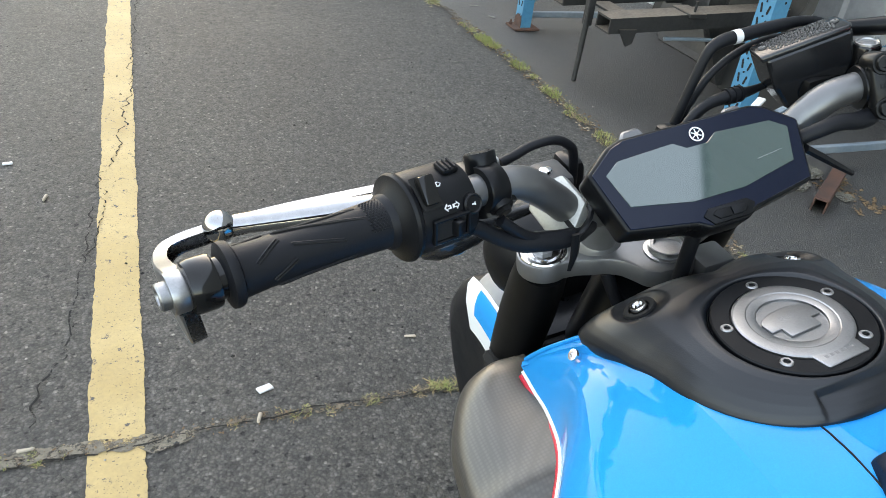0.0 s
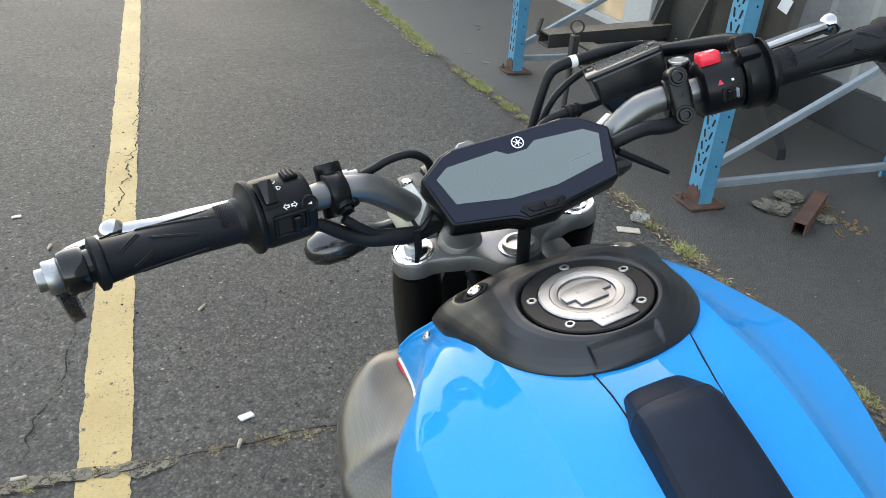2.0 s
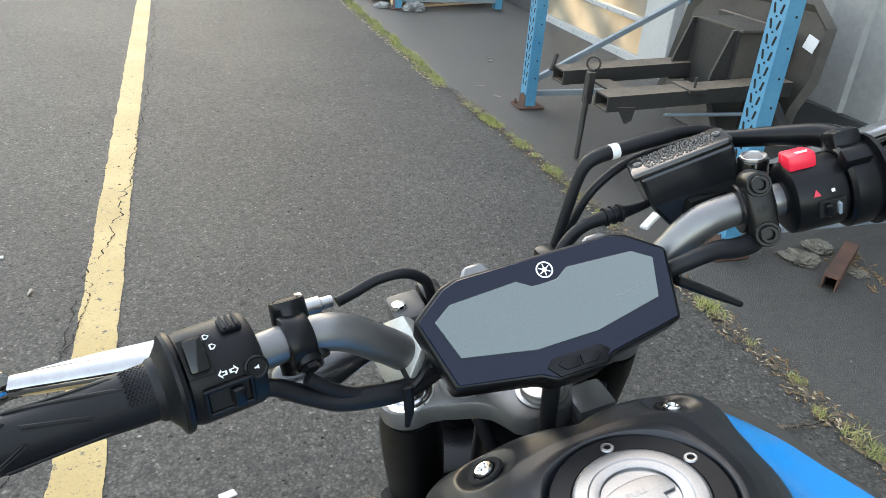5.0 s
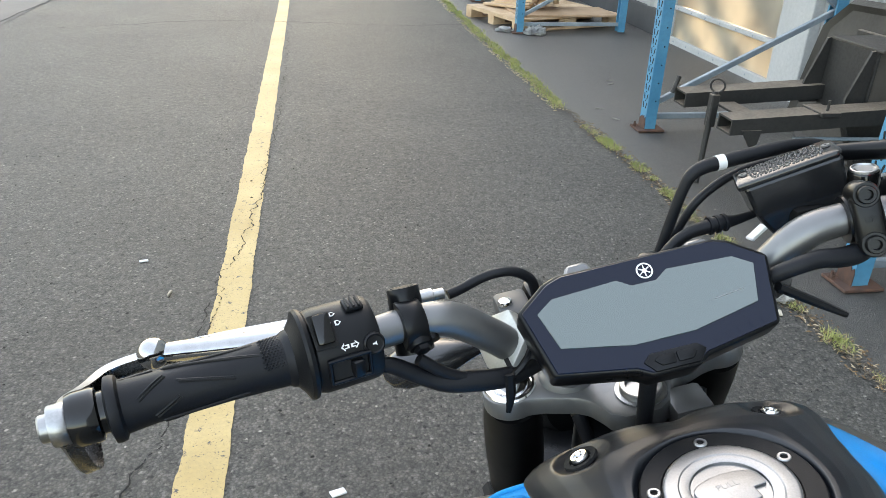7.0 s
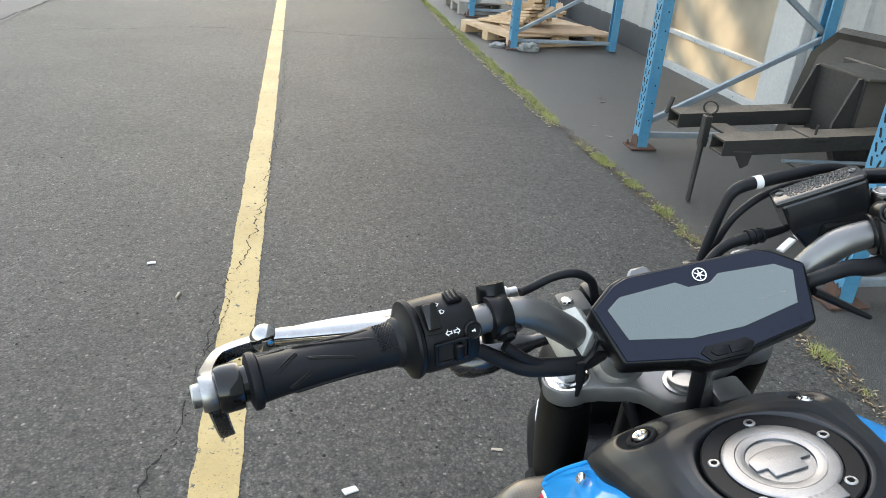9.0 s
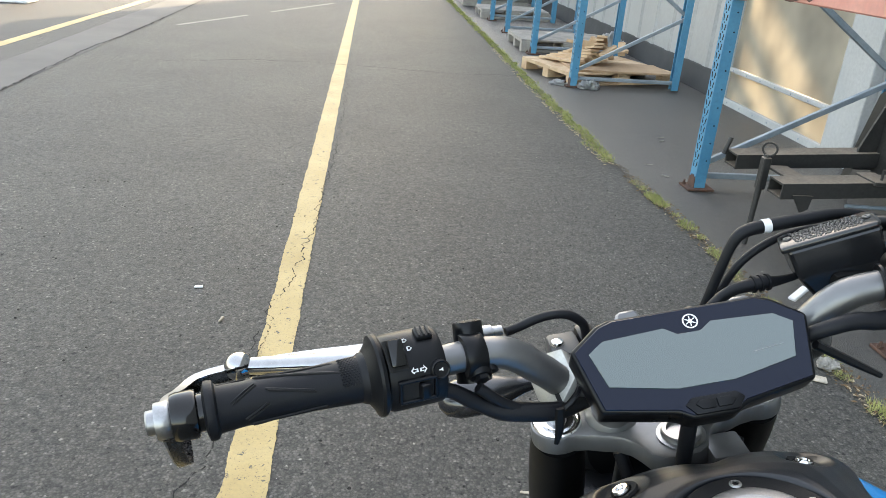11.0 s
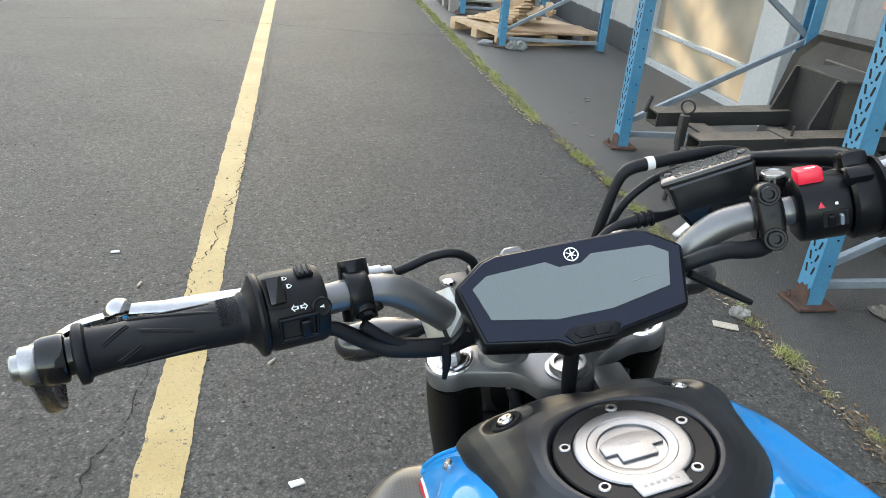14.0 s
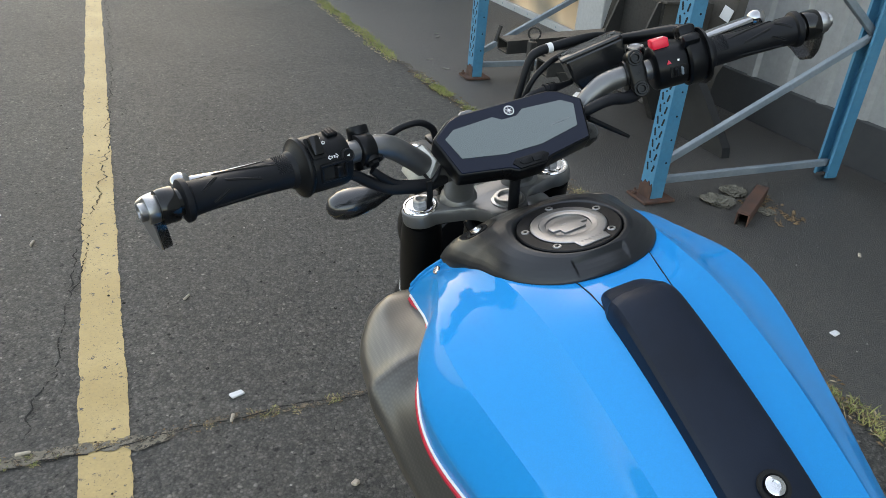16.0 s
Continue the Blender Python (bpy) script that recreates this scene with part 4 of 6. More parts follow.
def both(name, build, mat, parent=None, label="", smooth=35, shift=0.0):
    """A part and its mirror image across the bike's middle."""
    made = []
    for s in (-1, 1):
        bm = build()
        if s > 0:
            bm.transform(Matrix.Translation((shift, 0, 0)) @ Matrix.Diagonal((-1, 1, 1, 1)))
            bmesh.ops.reverse_faces(bm, faces=bm.faces)
        made.append(part(name, bm, mat, parent or bike, label, smooth))
    return made


def bar_at(side, s):
    """Frame on the bar: origin s outward from the end of its straight part; columns: up, back, outward."""
    w = Vector((side * 0.2, -0.054, 0.0245)).normalized()
    up = Vector((0, 0, 1))
    up = (up - w * up.dot(w)).normalized()
    back = w.cross(up) * (1 if w.cross(up).y < 0 else -1)
    o = Vector((side * 0.168, 0.1275, 1.0475)) + w * s
    return Matrix(((up.x, back.x, w.x, o.x), (up.y, back.y, w.y, o.y), (up.z, back.z, w.z, o.z), (0, 0, 0, 1)))


def on_bar(side, s, phi, r):
    """A point at phi degrees from the top towards the rider, r from the axis; and a frame with z outward there."""
    m = bar_at(side, s)
    a = radians(phi)
    n = m.to_3x3() @ Vector((math.cos(a), math.sin(a), 0))
    w = m.to_3x3() @ Vector((0, 0, 1))
    x = w * side
    y = n.cross(x)
    p = m.translation + n * r
    return Matrix(((x.x, y.x, n.x, p.x), (x.y, y.y, n.y, p.y), (x.z, y.z, n.z, p.z), (0, 0, 0, 1)))


def spun(side, profile, seg=32):
    """(radius, s) pairs spun round the bar."""
    return lathe_bm(profile, bar_at(side, 0), seg)


# handlebar
half = [(0.0, 0.15, 0.985), (0.05, 0.149, 0.985), (0.078, 0.145, 0.993), (0.1, 0.1395, 1.0165), (0.125, 0.135, 1.0395), (0.15, 0.132, 1.0462)]
ends = [tuple(bar_at(1, s).translation) for s in (0.012, 0.06, 0.12, 0.185)]
right = half + ends
bar_pts = [(-x, y, z) for x, y, z in right[:0:-1]] + right
bar_r = [0.0112] * 4 + [0.0115] + [0.0121] * (len(bar_pts) - 10) + [0.0115] + [0.0112] * 4
part("handlebar", tube_bm(bar_pts, bar_r, 20, 8), M_BARS, bike, "satin grey handlebar", 60)

# grips
for side in (-1, 1):
    s0 = 0.0625 if side < 0 else 0.078
    s1 = 0.169 if side < 0 else 0.18
    grip = part("grip", spun(side, [(0.0125, s0 - 0.001), (0.0185, s0 + 0.001), (0.018, s0 + 0.004), (0.0164, s0 + 0.006), (0.0158, s0 + 0.02), (0.015, s0 + 0.04), (0.015, s1 - 0.022), (0.016, s1 - 0.008), (0.0163, s1 - 0.006), (0.0192, s1 - 0.0045), (0.02, s1 - 0.002), (0.0196, s1 + 0.001), (0.015, s1 + 0.0025), (0.0125, s1 + 0.003)], 40), M_RUBBER, bike, "ribbed black rubber grip")
    for phi0, phi1, a, b in ((-27, -10, 0.081, 0.1), (-5, -15, 0.023, 0.075), (38, -15, 0.016, 0.075), (16, 57, 0.075, 0.091), (73, 105, 0.068, 0.083), (67, 38, 0.037, 0.068), (120, 130, 0.03, 0.08)):
        pts = []
        for k in range(9):
            f = k / 8
            pts.append(tuple(on_bar(side, s0 + a + (b - a) * f, phi0 + (phi1 - phi0) * f, 0.0151 + 0.0004 * (f > 0.8)).translation))
        # dark raised line; its colour stands for shade in the groove
        part("groove_shade", tube_bm(pts, 0.0008, 6, 2), M_HOLE, grip)
        rib = [tuple(on_bar(side, s0 + a + (b - a) * k / 8 + 0.0012, phi0 + (phi1 - phi0) * k / 8 - 5, 0.0151).translation) for k in range(9)]
        part("grip_rib", tube_bm(rib, 0.0008, 6, 2), M_RUBBER, grip)
    knurl = bmesh.new()
    for i in range(15):
        for j in range(6):
            m = on_bar(side, s0 + 0.007 + j * 0.0022 + (0.0011 if i % 2 else 0), -15 + i * 6, 0.0160)
            b = bmesh.new()
            bmesh.ops.create_cone(b, cap_ends=True, segments=4, radius1=0.0016, radius2=0.0003, depth=0.0013)
            b.transform(m)
            knurl = merge(knurl, b)
    tagged(part("knurled_patch", knurl, M_RUBBER, grip), kind="stuff")
    # bar end weight and lever guard clamp
    weight = part("bar_end", spun(side, [(0.0125, s1 + 0.003), (0.0125, s1 + 0.006), (0.0155, s1 + 0.007), (0.0162, s1 + 0.009), (0.0162, s1 + 0.019), (0.0152, s1 + 0.0225), (0.011, s1 + 0.0235), (0, s1 + 0.0235)], 36), M_GLOSSBLACK, bike, "gloss black bar end")
    part("clamp_block", merge(spun(side, [(0.0, s1 + 0.0232), (0.0118, s1 + 0.0232), (0.0123, s1 + 0.0242), (0.0123, s1 + 0.0318), (0.0118, s1 + 0.0328), (0, s1 + 0.0328)], 28)), M_ALU, weight, "bright aluminium clamp", 30)
    part("bolt", spun(side, [(0.0, s1 + 0.0328), (0.0082, s1 + 0.0328), (0.0082, s1 + 0.0375), (0.0074, s1 + 0.0385), (0.0048, s1 + 0.0385), (0.0044, s1 + 0.0368), (0, s1 + 0.0368)], 16), M_ALU, weight, "aluminium socket bolt")
    # lever guard: a tall bow from the bar end round the lever's tip
    o = bar_at(side, s1 + 0.028).translation
    plan = [(-0.0065, 0.0015, -0.0075, -0.013), (-0.005, 0.002, -0.001, -0.022), (-0.0015, 0.0026, 0.0055, -0.034), (0.005, 0.0036, 0.0058, -0.043), (0.014, 0.006, 0.0042, -0.047), (0.024, 0.009, 0.001, -0.046), (0.036, 0.012, -0.0045, -0.042), (0.05, 0.0148, -0.0115, -0.039), (0.066, 0.0176, -0.0195, -0.0395), (0.083, 0.0194, -0.0265, -0.0415), (0.097, 0.0186, -0.0305, -0.0435), (0.107, 0.0145, -0.0325, -0.0445), (0.1135, 0.0045, -0.0332, -0.045), (0.1165, -0.012, -0.0332, -0.0452), (0.117, -0.035, -0.0325, -0.0448), (0.115, -0.075, -0.032, -0.0443), (0.11, -0.118, -0.0315, -0.0435), (0.106, -0.148, -0.031, -0.043)]
    path = smooth_path([(side * x, y, zt, zb) for y, x, zt, zb in plan], 5)
    bm = bmesh.new()
    rings = []
    for i, q in enumerate(path):
        d = path[min(i + 1, len(path) - 1)][:2] - path[max(i - 1, 0)][:2]
        d = Vector((d[0], d[1], 0)).normalized()
        inner = Vector((-d.y, d.x, 0)) * side
        c = o + Vector((q[0], q[1], 0))
        zt, zb, t, dp = q[2], q[3], 0.0019, 0.0098
        t = min(t, (zt - zb) * 0.3)
        rings.append([bm.verts.new(c + inner * f + Vector((0, 0, z))) for f, z in ((0.0012, zt), (0, zt - 0.0012), (-0.0008, (zt + zb) / 2), (0, zb + 0.0012), (0.0012, zb), (dp, zb + 0.0006), (dp, zb + t), (t, zb + t), (t, zt - t), (dp, zt - t), (dp, zt - 0.0006))])
    for a, b in zip(rings, rings[1:]):
        for i in range(11):
            bm.faces.new((a[i], a[(i + 1) % 11], b[(i + 1) % 11], b[i])).material_index = 1 if i in (0, 1, 2, 3, 10) else 0
    bm.faces.new(rings[0])
    bm.faces.new(rings[-1][::-1])
    guard = part("lever_guard", bm, M_GUARD, bike, "dark hollow lever guard with a bright machined outside", 32)
    guard.data.materials.append(M_ALU)
    part("guard_eye", spun(side, [(0.0, s1 + 0.0225), (0.0098, s1 + 0.0225), (0.0102, s1 + 0.0232), (0.0102, s1 + 0.0255), (0, s1 + 0.0258)], 28), M_SATIN, guard, "dark mounting eye")
    # lever
    tip = o + Vector((-side * 0.026, 0.097, -0.0262))
    if side > 0:
        tip += Vector((0.024, -0.002, 0.01))
    root = Vector((side * 0.203, 0.162 if side < 0 else 0.171, 1.033 if side < 0 else 1.041))
    mid = [tuple(root.lerp(tip, f) + Vector((0, 0.004 * math.sin(f * 3.14), -0.003 * math.sin(f * 3.14)))) for f in (0.0, 0.15, 0.35, 0.6, 0.85, 0.97)]
    lev = part("clutch_lever" if side < 0 else "brake_lever", tube_bm(mid, [0.0105, 0.0098, 0.0094, 0.0092, 0.0085, 0.0072], 16, 6, 0.8), M_LEVER, bike, "polished silver lever", 60)
    ballm = Matrix.Translation(tip)
    part("ball_end", lathe_bm([(0.0, -0.0112)] + [(0.0112 * math.cos(a), 0.0112 * math.sin(a)) for a in (radians(t) for t in range(-75, 80, 15))] + [(0, 0.0112)], ballm, 24), M_LEVER, lev, smooth=80)

# left switch housing
sw = part("left_switch_housing", spun(-1, [(0.013, 0.0095), (0.022, 0.0098), (0.0262, 0.0112), (0.0272, 0.0135), (0.0275, 0.02), (0.0275, 0.047), (0.0262, 0.0515), (0.0264, 0.052), (0.0288, 0.0535), (0.0295, 0.056), (0.0285, 0.058), (0.0245, 0.0595), (0.0205, 0.0625), (0.0185, 0.064), (0.013, 0.064)], 40), M_MATTE, bike, "matte black switch housing")
R = 0.0275


def on_left(name, bm, s, phi, mat, label="", r=R, parent=None):
    bm.transform(on_bar(-1, s, phi, r))
    return part(name, bm, mat, parent or sw, label)


on_left("dimmer_switch", box_bm((0.011, 0.019, 0.008), (0, 0, 0.003), 0.002, pose(0, 0, 0, 20, 0, 0), 2), 0.045, 34, M_GLOSSBLACK, "glossy black dimmer rocker")
on_left("switch_recess", box_bm((0.014, 0.024, 0.0016), (0, 0, 0.0), 0.0006), 0.045, 36, M_HOLE)
on_left("pass_button", box_bm((0.012, 0.012, 0.004), (0, 0, 0.001), 0.0015, None, 2), 0.022, 8, M_SATIN)
for k in (-1, 0, 1):
    on_left("button_rib", box_bm((0.0015, 0.011, 0.0012), (k * 0.0035, 0, 0.0035), 0.0004), 0.022, 8, M_SATIN)
frame_bm = merge(*[box_bm((w, h, 0.0035), (x, y, 0.0005), 0.0008) for w, h, x, y in ((0.027, 0.0025, 0, 0.0078), (0.027, 0.0025, 0, -0.0078), (0.0025, 0.018, -0.0125, 0), (0.0025, 0.018, 0.0125, 0))])
on_left("indicator_switch_frame", frame_bm, 0.0335, 91, M_SATIN)
on_left("indicator_switch", box_bm((0.007, 0.011, 0.009), (0.0035, 0, 0.002), 0.0014, pose(0, 0, 0, 0, 12, 0), 2), 0.0335, 91, M_SATIN)
on_left("switch_slot", box_bm((0.022, 0.013, 0.001), (0, 0, 0.0002), 0.0002), 0.0335, 91, M_HOLE)
on_left("horn_button", lathe_bm([(0.0068, -0.002), (0.0068, 0.002), (0.0058, 0.003), (0.005, 0.0022), (0, 0.0018)], None, 20), 0.0168, 68, M_SATIN)


def icon(outline, s, phi, lift=0.0007, size=1.0, mat=M_PRINT, side=-1, r=R, parent=None):
    bm = prism_bm([(x * size, y * size) for x, y in outline], 0.0004)
    bm.transform(on_bar(side, s, phi, r + lift))
    return part("icon", bm, mat, parent or sw, smooth=None)


ARROW = [(-0.0028, 0), (-0.0004, 0.0026), (-0.0004, 0.0012), (0.0024, 0.0012), (0.0024, -0.0012), (-0.0004, -0.0012), (-0.0004, -0.0026)]
ARROW_IN = [(x * 0.55 - 0.0002, y * 0.45) for x, y in ARROW]
for sgn, s in ((1, 0.0345), (-1, 0.0285)):
    icon([(sgn * x, y) for x, y in ARROW], s, 63)
    icon([(sgn * x, y) for x, y in ARROW_IN], s, 63, 0.0009, mat=M_MATTE)
LAMP = [(-0.002, 0.0016), (0.0, 0.0018), (0.0018, 0.0), (0.0, -0.0018), (-0.002, -0.0016)]
for s, phi in ((0.0345, 30), (0.036, 15)):
    icon(LAMP, s, phi)
    icon([(x * 0.55, y * 0.55) for x, y in LAMP], s, phi, 0.0009, mat=M_MATTE)
icon([(-0.002, 0.0007), (0.0, 0.0007), (0.002, 0.002), (0.002, -0.002), (0.0, -0.0007), (-0.002, -0.0007)], 0.0168, 68, 0.0028, 0.65)

# left perch: clamp, mirror boss, cable adjuster
boss_d = Vector((0.02, 0.42, 0.9)).normalized()
boss_top = Vector((-0.152, 0.1472, 1.0655))
perch = part("clutch_perch", merge(spun(-1, [(0.0112, -0.0242), (0.0162, -0.0238), (0.017, -0.0225), (0.017, -0.0095), (0.0162, -0.0082), (0.0112, -0.0078)], 30), lathe_bm([(0.0132, -0.044), (0.013, -0.027), (0.0118, -0.018), (0.0111, -0.006), (0.0111, -0.001), (0.0104, 0.0), (0.0082, 0.0), (0.0078, -0.0012), (0, -0.0012)], axis_matrix(boss_top, boss_d), 26), lathe_bm([(0.0088, -0.012), (0.0086, 0.004), (0.0078, 0.0052), (0, 0.0052)], on_bar(-1, -0.0175, 122, 0.0135), 24), lathe_bm([(0.0058, -0.012), (0.0058, 0.001), (0, 0.001)], on_bar(-1, -0.0265, 130, 0.0145), 18), box_bm((0.018, 0.05, 0.012), (0, 0, 0), 0.004, Matrix.Translation(bar_at(-1, -0.017).translation + Vector((0.002, 0.032, -0.014))), 2)), M_SATIN, bike, "black clutch perch with mirror boss")
part("perch_bolt", lathe_bm([(0.006, 0), (0.006, 0.004), (0.0052, 0.005), (0, 0.005)], on_bar(-1, -0.0175, 122, 0.0168), 6), M_SATIN, perch, "black hex bolt")
# dark disc; shade in the boss's hollow top is put into its colour
part("boss_hollow_shade", lathe_bm([(0.0076, -0.0012), (0.007, 0.0), (0.005, 0.0002), (0, 0.0001)], axis_matrix(boss_top, boss_d), 18), M_RUBBER, perch, "dark disc standing for shade in the hollow boss")
part("cable_adjuster", merge(lathe_bm([(0.006, -0.006), (0.0118, -0.005), (0.0118, -0.001), (0.006, 0), (0.006, 0.01), (0.0042, 0.011), (0.0042, 0.019), (0, 0.019)], axis_matrix((-0.142, 0.184, 1.031), (1, 0.2, -0.12)), 20)), M_ALU, perch, "aluminium cable adjuster")
part("clutch_cable", tube_bm([(-0.12, 0.19, 1.025), (-0.108, 0.193, 1.026), (-0.09, 0.195, 1.03), (-0.072, 0.195, 1.03), (-0.059, 0.196, 1.022), (-0.053, 0.198, 1.009), (-0.051, 0.204, 0.97), (-0.05, 0.22, 0.88)], 0.004, 10), M_RUBBER, bike, "black sheathed clutch cable", 60)

# right controls
M_CASTING = material("painted_black_casting", grey(0.006), 0.28, spec=0.22)
rc = part("brake_master_clamp", merge(spun(1, [(0.0118, -0.016), (0.0165, -0.0155), (0.017, -0.014), (0.017, 0.004), (0.0165, 0.0055), (0.0118, 0.006)], 30), box_bm((0.0185, 0.034, 0.011), (0, 0, 0), 0.0035, on_bar(1, -0.005, 68, 0.0155), 3), *[lathe_bm([(0.0088, -0.014), (0.0088, 0.004), (0.008, 0.0052), (0, 0.0052)], on_bar(1, -0.005, 68, 0.0165) @ Matrix.Translation((0, f, 0)), 28) for f in (-0.0168, 0.0168)], box_bm((0.05, 0.03, 0.02), (0, 0, 0), 0.006, Matrix.Translation(bar_at(1, -0.004).translation + Vector((0, 0.05, -0.016))), 2)), M_CASTING, bike, "black brake master cylinder clamp")
for off in (-0.0168, 0.0168):
    m = on_bar(1, -0.005, 68, 0.0205) @ Matrix.Translation((0, off, 0))
    bolt = part("clamp_bolt", lathe_bm([(0.0062, -0.01), (0.0062, 0.003), (0.0055, 0.004), (0.0036, 0.004), (0.0031, 0.001), (0, 0.001)], m, 20), M_CASTING, rc, "black socket bolt")
part("mirror_boss", lathe_bm([(0.012, -0.02), (0.011, 0.004), (0.0108, 0.014), (0.0098, 0.0155), (0.0085, 0.0155), (0.0078, 0.0135), (0, 0.0135)], axis_matrix(bar_at(1, 0.0).translation + Vector((0.022, 0.036, -0.001)), (0, 0.05, 1)), 24), M_GLOSSBLACK, rc)
part("boss_cap", lathe_bm([(0.0097, 0), (0.0094, 0.0016), (0.0084, 0.0018), (0.0078, 0.0006), (0.0066, 0.0004), (0.006, 0.0012), (0, 0.0012)], axis_matrix(bar_at(1, 0.0).translation + Vector((0.022, 0.0368, 0.0145)), (0, 0.05, 1)), 20), M_ALU, rc, "bright plug")
# reservoir
c0 = Vector((0.1452, 0.191, 1.0685))
res_x = Vector((0.94, -0.2, 0.24)).normalized()
res_z = Vector((-0.07, 0.2, 1.0))
res_z = (res_z - res_x * res_z.dot(res_x)).normalized()
res_y = res_z.cross(res_x)
res_m = Matrix.Translation(c0) @ Matrix(((*res_x, 0), (*res_y, 0), (*res_z, 0), (0, 0, 0, 1))).transposed()
L2, W2 = 0.036, 0.0168


def res_section(z, l0, l1, w0, w1):
    return [(-l0, -w0, z), (l1, -w0, z), (l1, w1, z), (-l0, w1, z)]


bm = bmesh.new()
rings = [[bm.verts.new(p) for p in res_section(z, *q)] for z, q in ((-0.056, (L2 - 0.016, L2 - 0.014, W2 - 0.01, W2 - 0.004)), (-0.03, (L2 - 0.004, L2 - 0.003, W2 - 0.0005, W2 - 0.001)), (-0.0035, (L2 - 0.0008, L2 - 0.0005, W2 + 0.0002, W2)))]
for a, b in zip(rings, rings[1:]):
    for i in range(4):
        bm.faces.new((a[i], a[(i + 1) % 4], b[(i + 1) % 4], b[i]))
bm.faces.new(rings[0][::-1])
bm.faces.new(rings[-1])
bmesh.ops.recalc_face_normals(bm, faces=bm.faces)
bmesh.ops.bevel(bm, geom=bm.edges[:], offset=0.003, segments=2, affect="EDGES", profile=0.5)
bm.transform(res_m)
res = part("brake_reservoir", bm, M_TANKBLACK, bike, "black brake fluid reservoir", 12)
lid = part("reservoir_lid", prism_bm([(-L2 - 0.004, -W2 - 0.001), (L2 - 0.003, -W2 - 0.001), (L2, -W2 + 0.004), (L2 + 0.002, W2 - 0.004), (L2 - 0.004, W2 + 0.001), (-L2 + 0.006, W2 + 0.001), (-L2, W2 - 0.004)], 0.006, res_m @ Matrix.Translation((0, 0, 0.001)), 0.0022), M_TANKBLACK, res, "lid with embossed warning lines")
rp = random.Random(12)
bars_v, bars_f = [], []
for row in range(10):
    x = -L2 + 0.009 + rp.uniform(0, 0.002)
    while x < L2 - 0.012:
        w, hb, y0 = rp.uniform(0.0007, 0.0026), rp.uniform(0.0003, 0.0007), -0.0122 + row * 0.0026
        k = len(bars_v)
        for z in (0.0008, 0.0019):
            bars_v += [res_m @ Vector(p) for p in ((x, y0 - hb, z), (x + w, y0 - hb, z), (x + w, y0 + hb, z), (x, y0 + hb, z))]
        bars_f += [(k + 4, k + 5, k + 6, k + 7)] + [(k + i, k + (i + 1) % 4, k + 4 + (i + 1) % 4, k + 4 + i) for i in range(4)]
        x += w + rp.choice((0.0006, 0.0009, 0.0022))
tagged(part("embossing", mesh_from("embossing", bars_v, bars_f, M_EMBOSS), None, lid), kind="stuff")
for x in (-L2 + 0.0055, L2 - 0.0065):
    part("lid_screw", lathe_bm([(0.0032, 0.0), (0.003, 0.0012), (0.0012, 0.0012), (0.001, 0.0004), (0, 0.0004)], res_m @ Matrix.Translation((x, 0, 0.0012)), 12), M_EMBOSS, lid)
# right switch, kill switch, throttle
rs = part("right_switch_housing", spun(1, [(0.012, 0.014), (0.021, 0.0145), (0.0245, 0.017), (0.025, 0.021), (0.025, 0.046), (0.024, 0.049), (0.012, 0.05)], 36), M_SATIN, bike, "black right switch housing")
kill = box_bm((0.019, 0.014, 0.012), (0, 0, 0.001), 0.003, pose(0, 0, 0, -12, 0, 0), 2)
kill.transform(on_bar(1, 0.026, 2, 0.026))
kill2 = box_bm((0.017, 0.007, 0.009), (0.0, 0.009, 0.0), 0.002, pose(0, 0, 0, -4, 0, 0), 2)
kill2.transform(on_bar(1, 0.026, 2, 0.026))
kill = merge(kill, kill2)
ks = part("kill_switch", kill, M_RED, rs, "red engine stop rocker")
kb = prism_bm([(-0.003, -0.001), (0.003, -0.001), (0.0042, 0.0012), (-0.0042, 0.0012)], 0.0006, Matrix.Translation((0, -0.004, 0.0096)) @ pose(0, 0, 0, -12, 0, 0))
kb.transform(on_bar(1, 0.026, 2, 0.026))
part("kill_mark", kb, M_PRINT, ks, smooth=None)
tri_bm = prism_bm([(-0.0025, -0.002), (0.0025, -0.002), (0, 0.0026)], 0.0004)
tri_bm.transform(on_bar(1, 0.028, 62, 0.0258))
part("icon", tri_bm, M_REDLINE, rs, smooth=None)
for s, phi, sz, mat in ((0.0385, 62, (0.002, 0.002, 0.0006), M_PRINT),):
    b = box_bm(sz)
    b.transform(on_bar(1, s, phi, 0.0255))
    part("icon", b, mat, rs)
b = box_bm((0.017, 0.012, 0.0016), (0, 0, 0), 0.0004)
b.transform(on_bar(1, 0.037, 88, 0.0253))
part("starter_recess", b, M_HOLE, rs)
for k, sx_ in ((0.0335, 0.0045), (0.0405, 0.0025)):
    b = box_bm((sx_, 0.009, 0.005), (0, 0, 0.002), 0.001)
    b.transform(on_bar(1, k, 88, 0.0252))
    part("starter_slider", b, M_SATIN if k < 0.035 else M_BRACE, rs)
th = part("throttle_housing", merge(spun(1, [(0.012, 0.05), (0.026, 0.0505), (0.0285, 0.053), (0.0285, 0.066), (0.027, 0.069), (0.0265, 0.0705), (0.031, 0.0715), (0.031, 0.074), (0.026, 0.0755), (0.013, 0.077)], 32), box_bm((0.02, 0.022, 0.02), (0, 0, 0), 0.005, on_bar(1, 0.06, -25, 0.027), 2), box_bm((0.018, 0.012, 0.014), (0, 0, 0), 0.003, on_bar(1, 0.057, 25, 0.027), 2)), M_SATIN, bike, "black throttle housing")
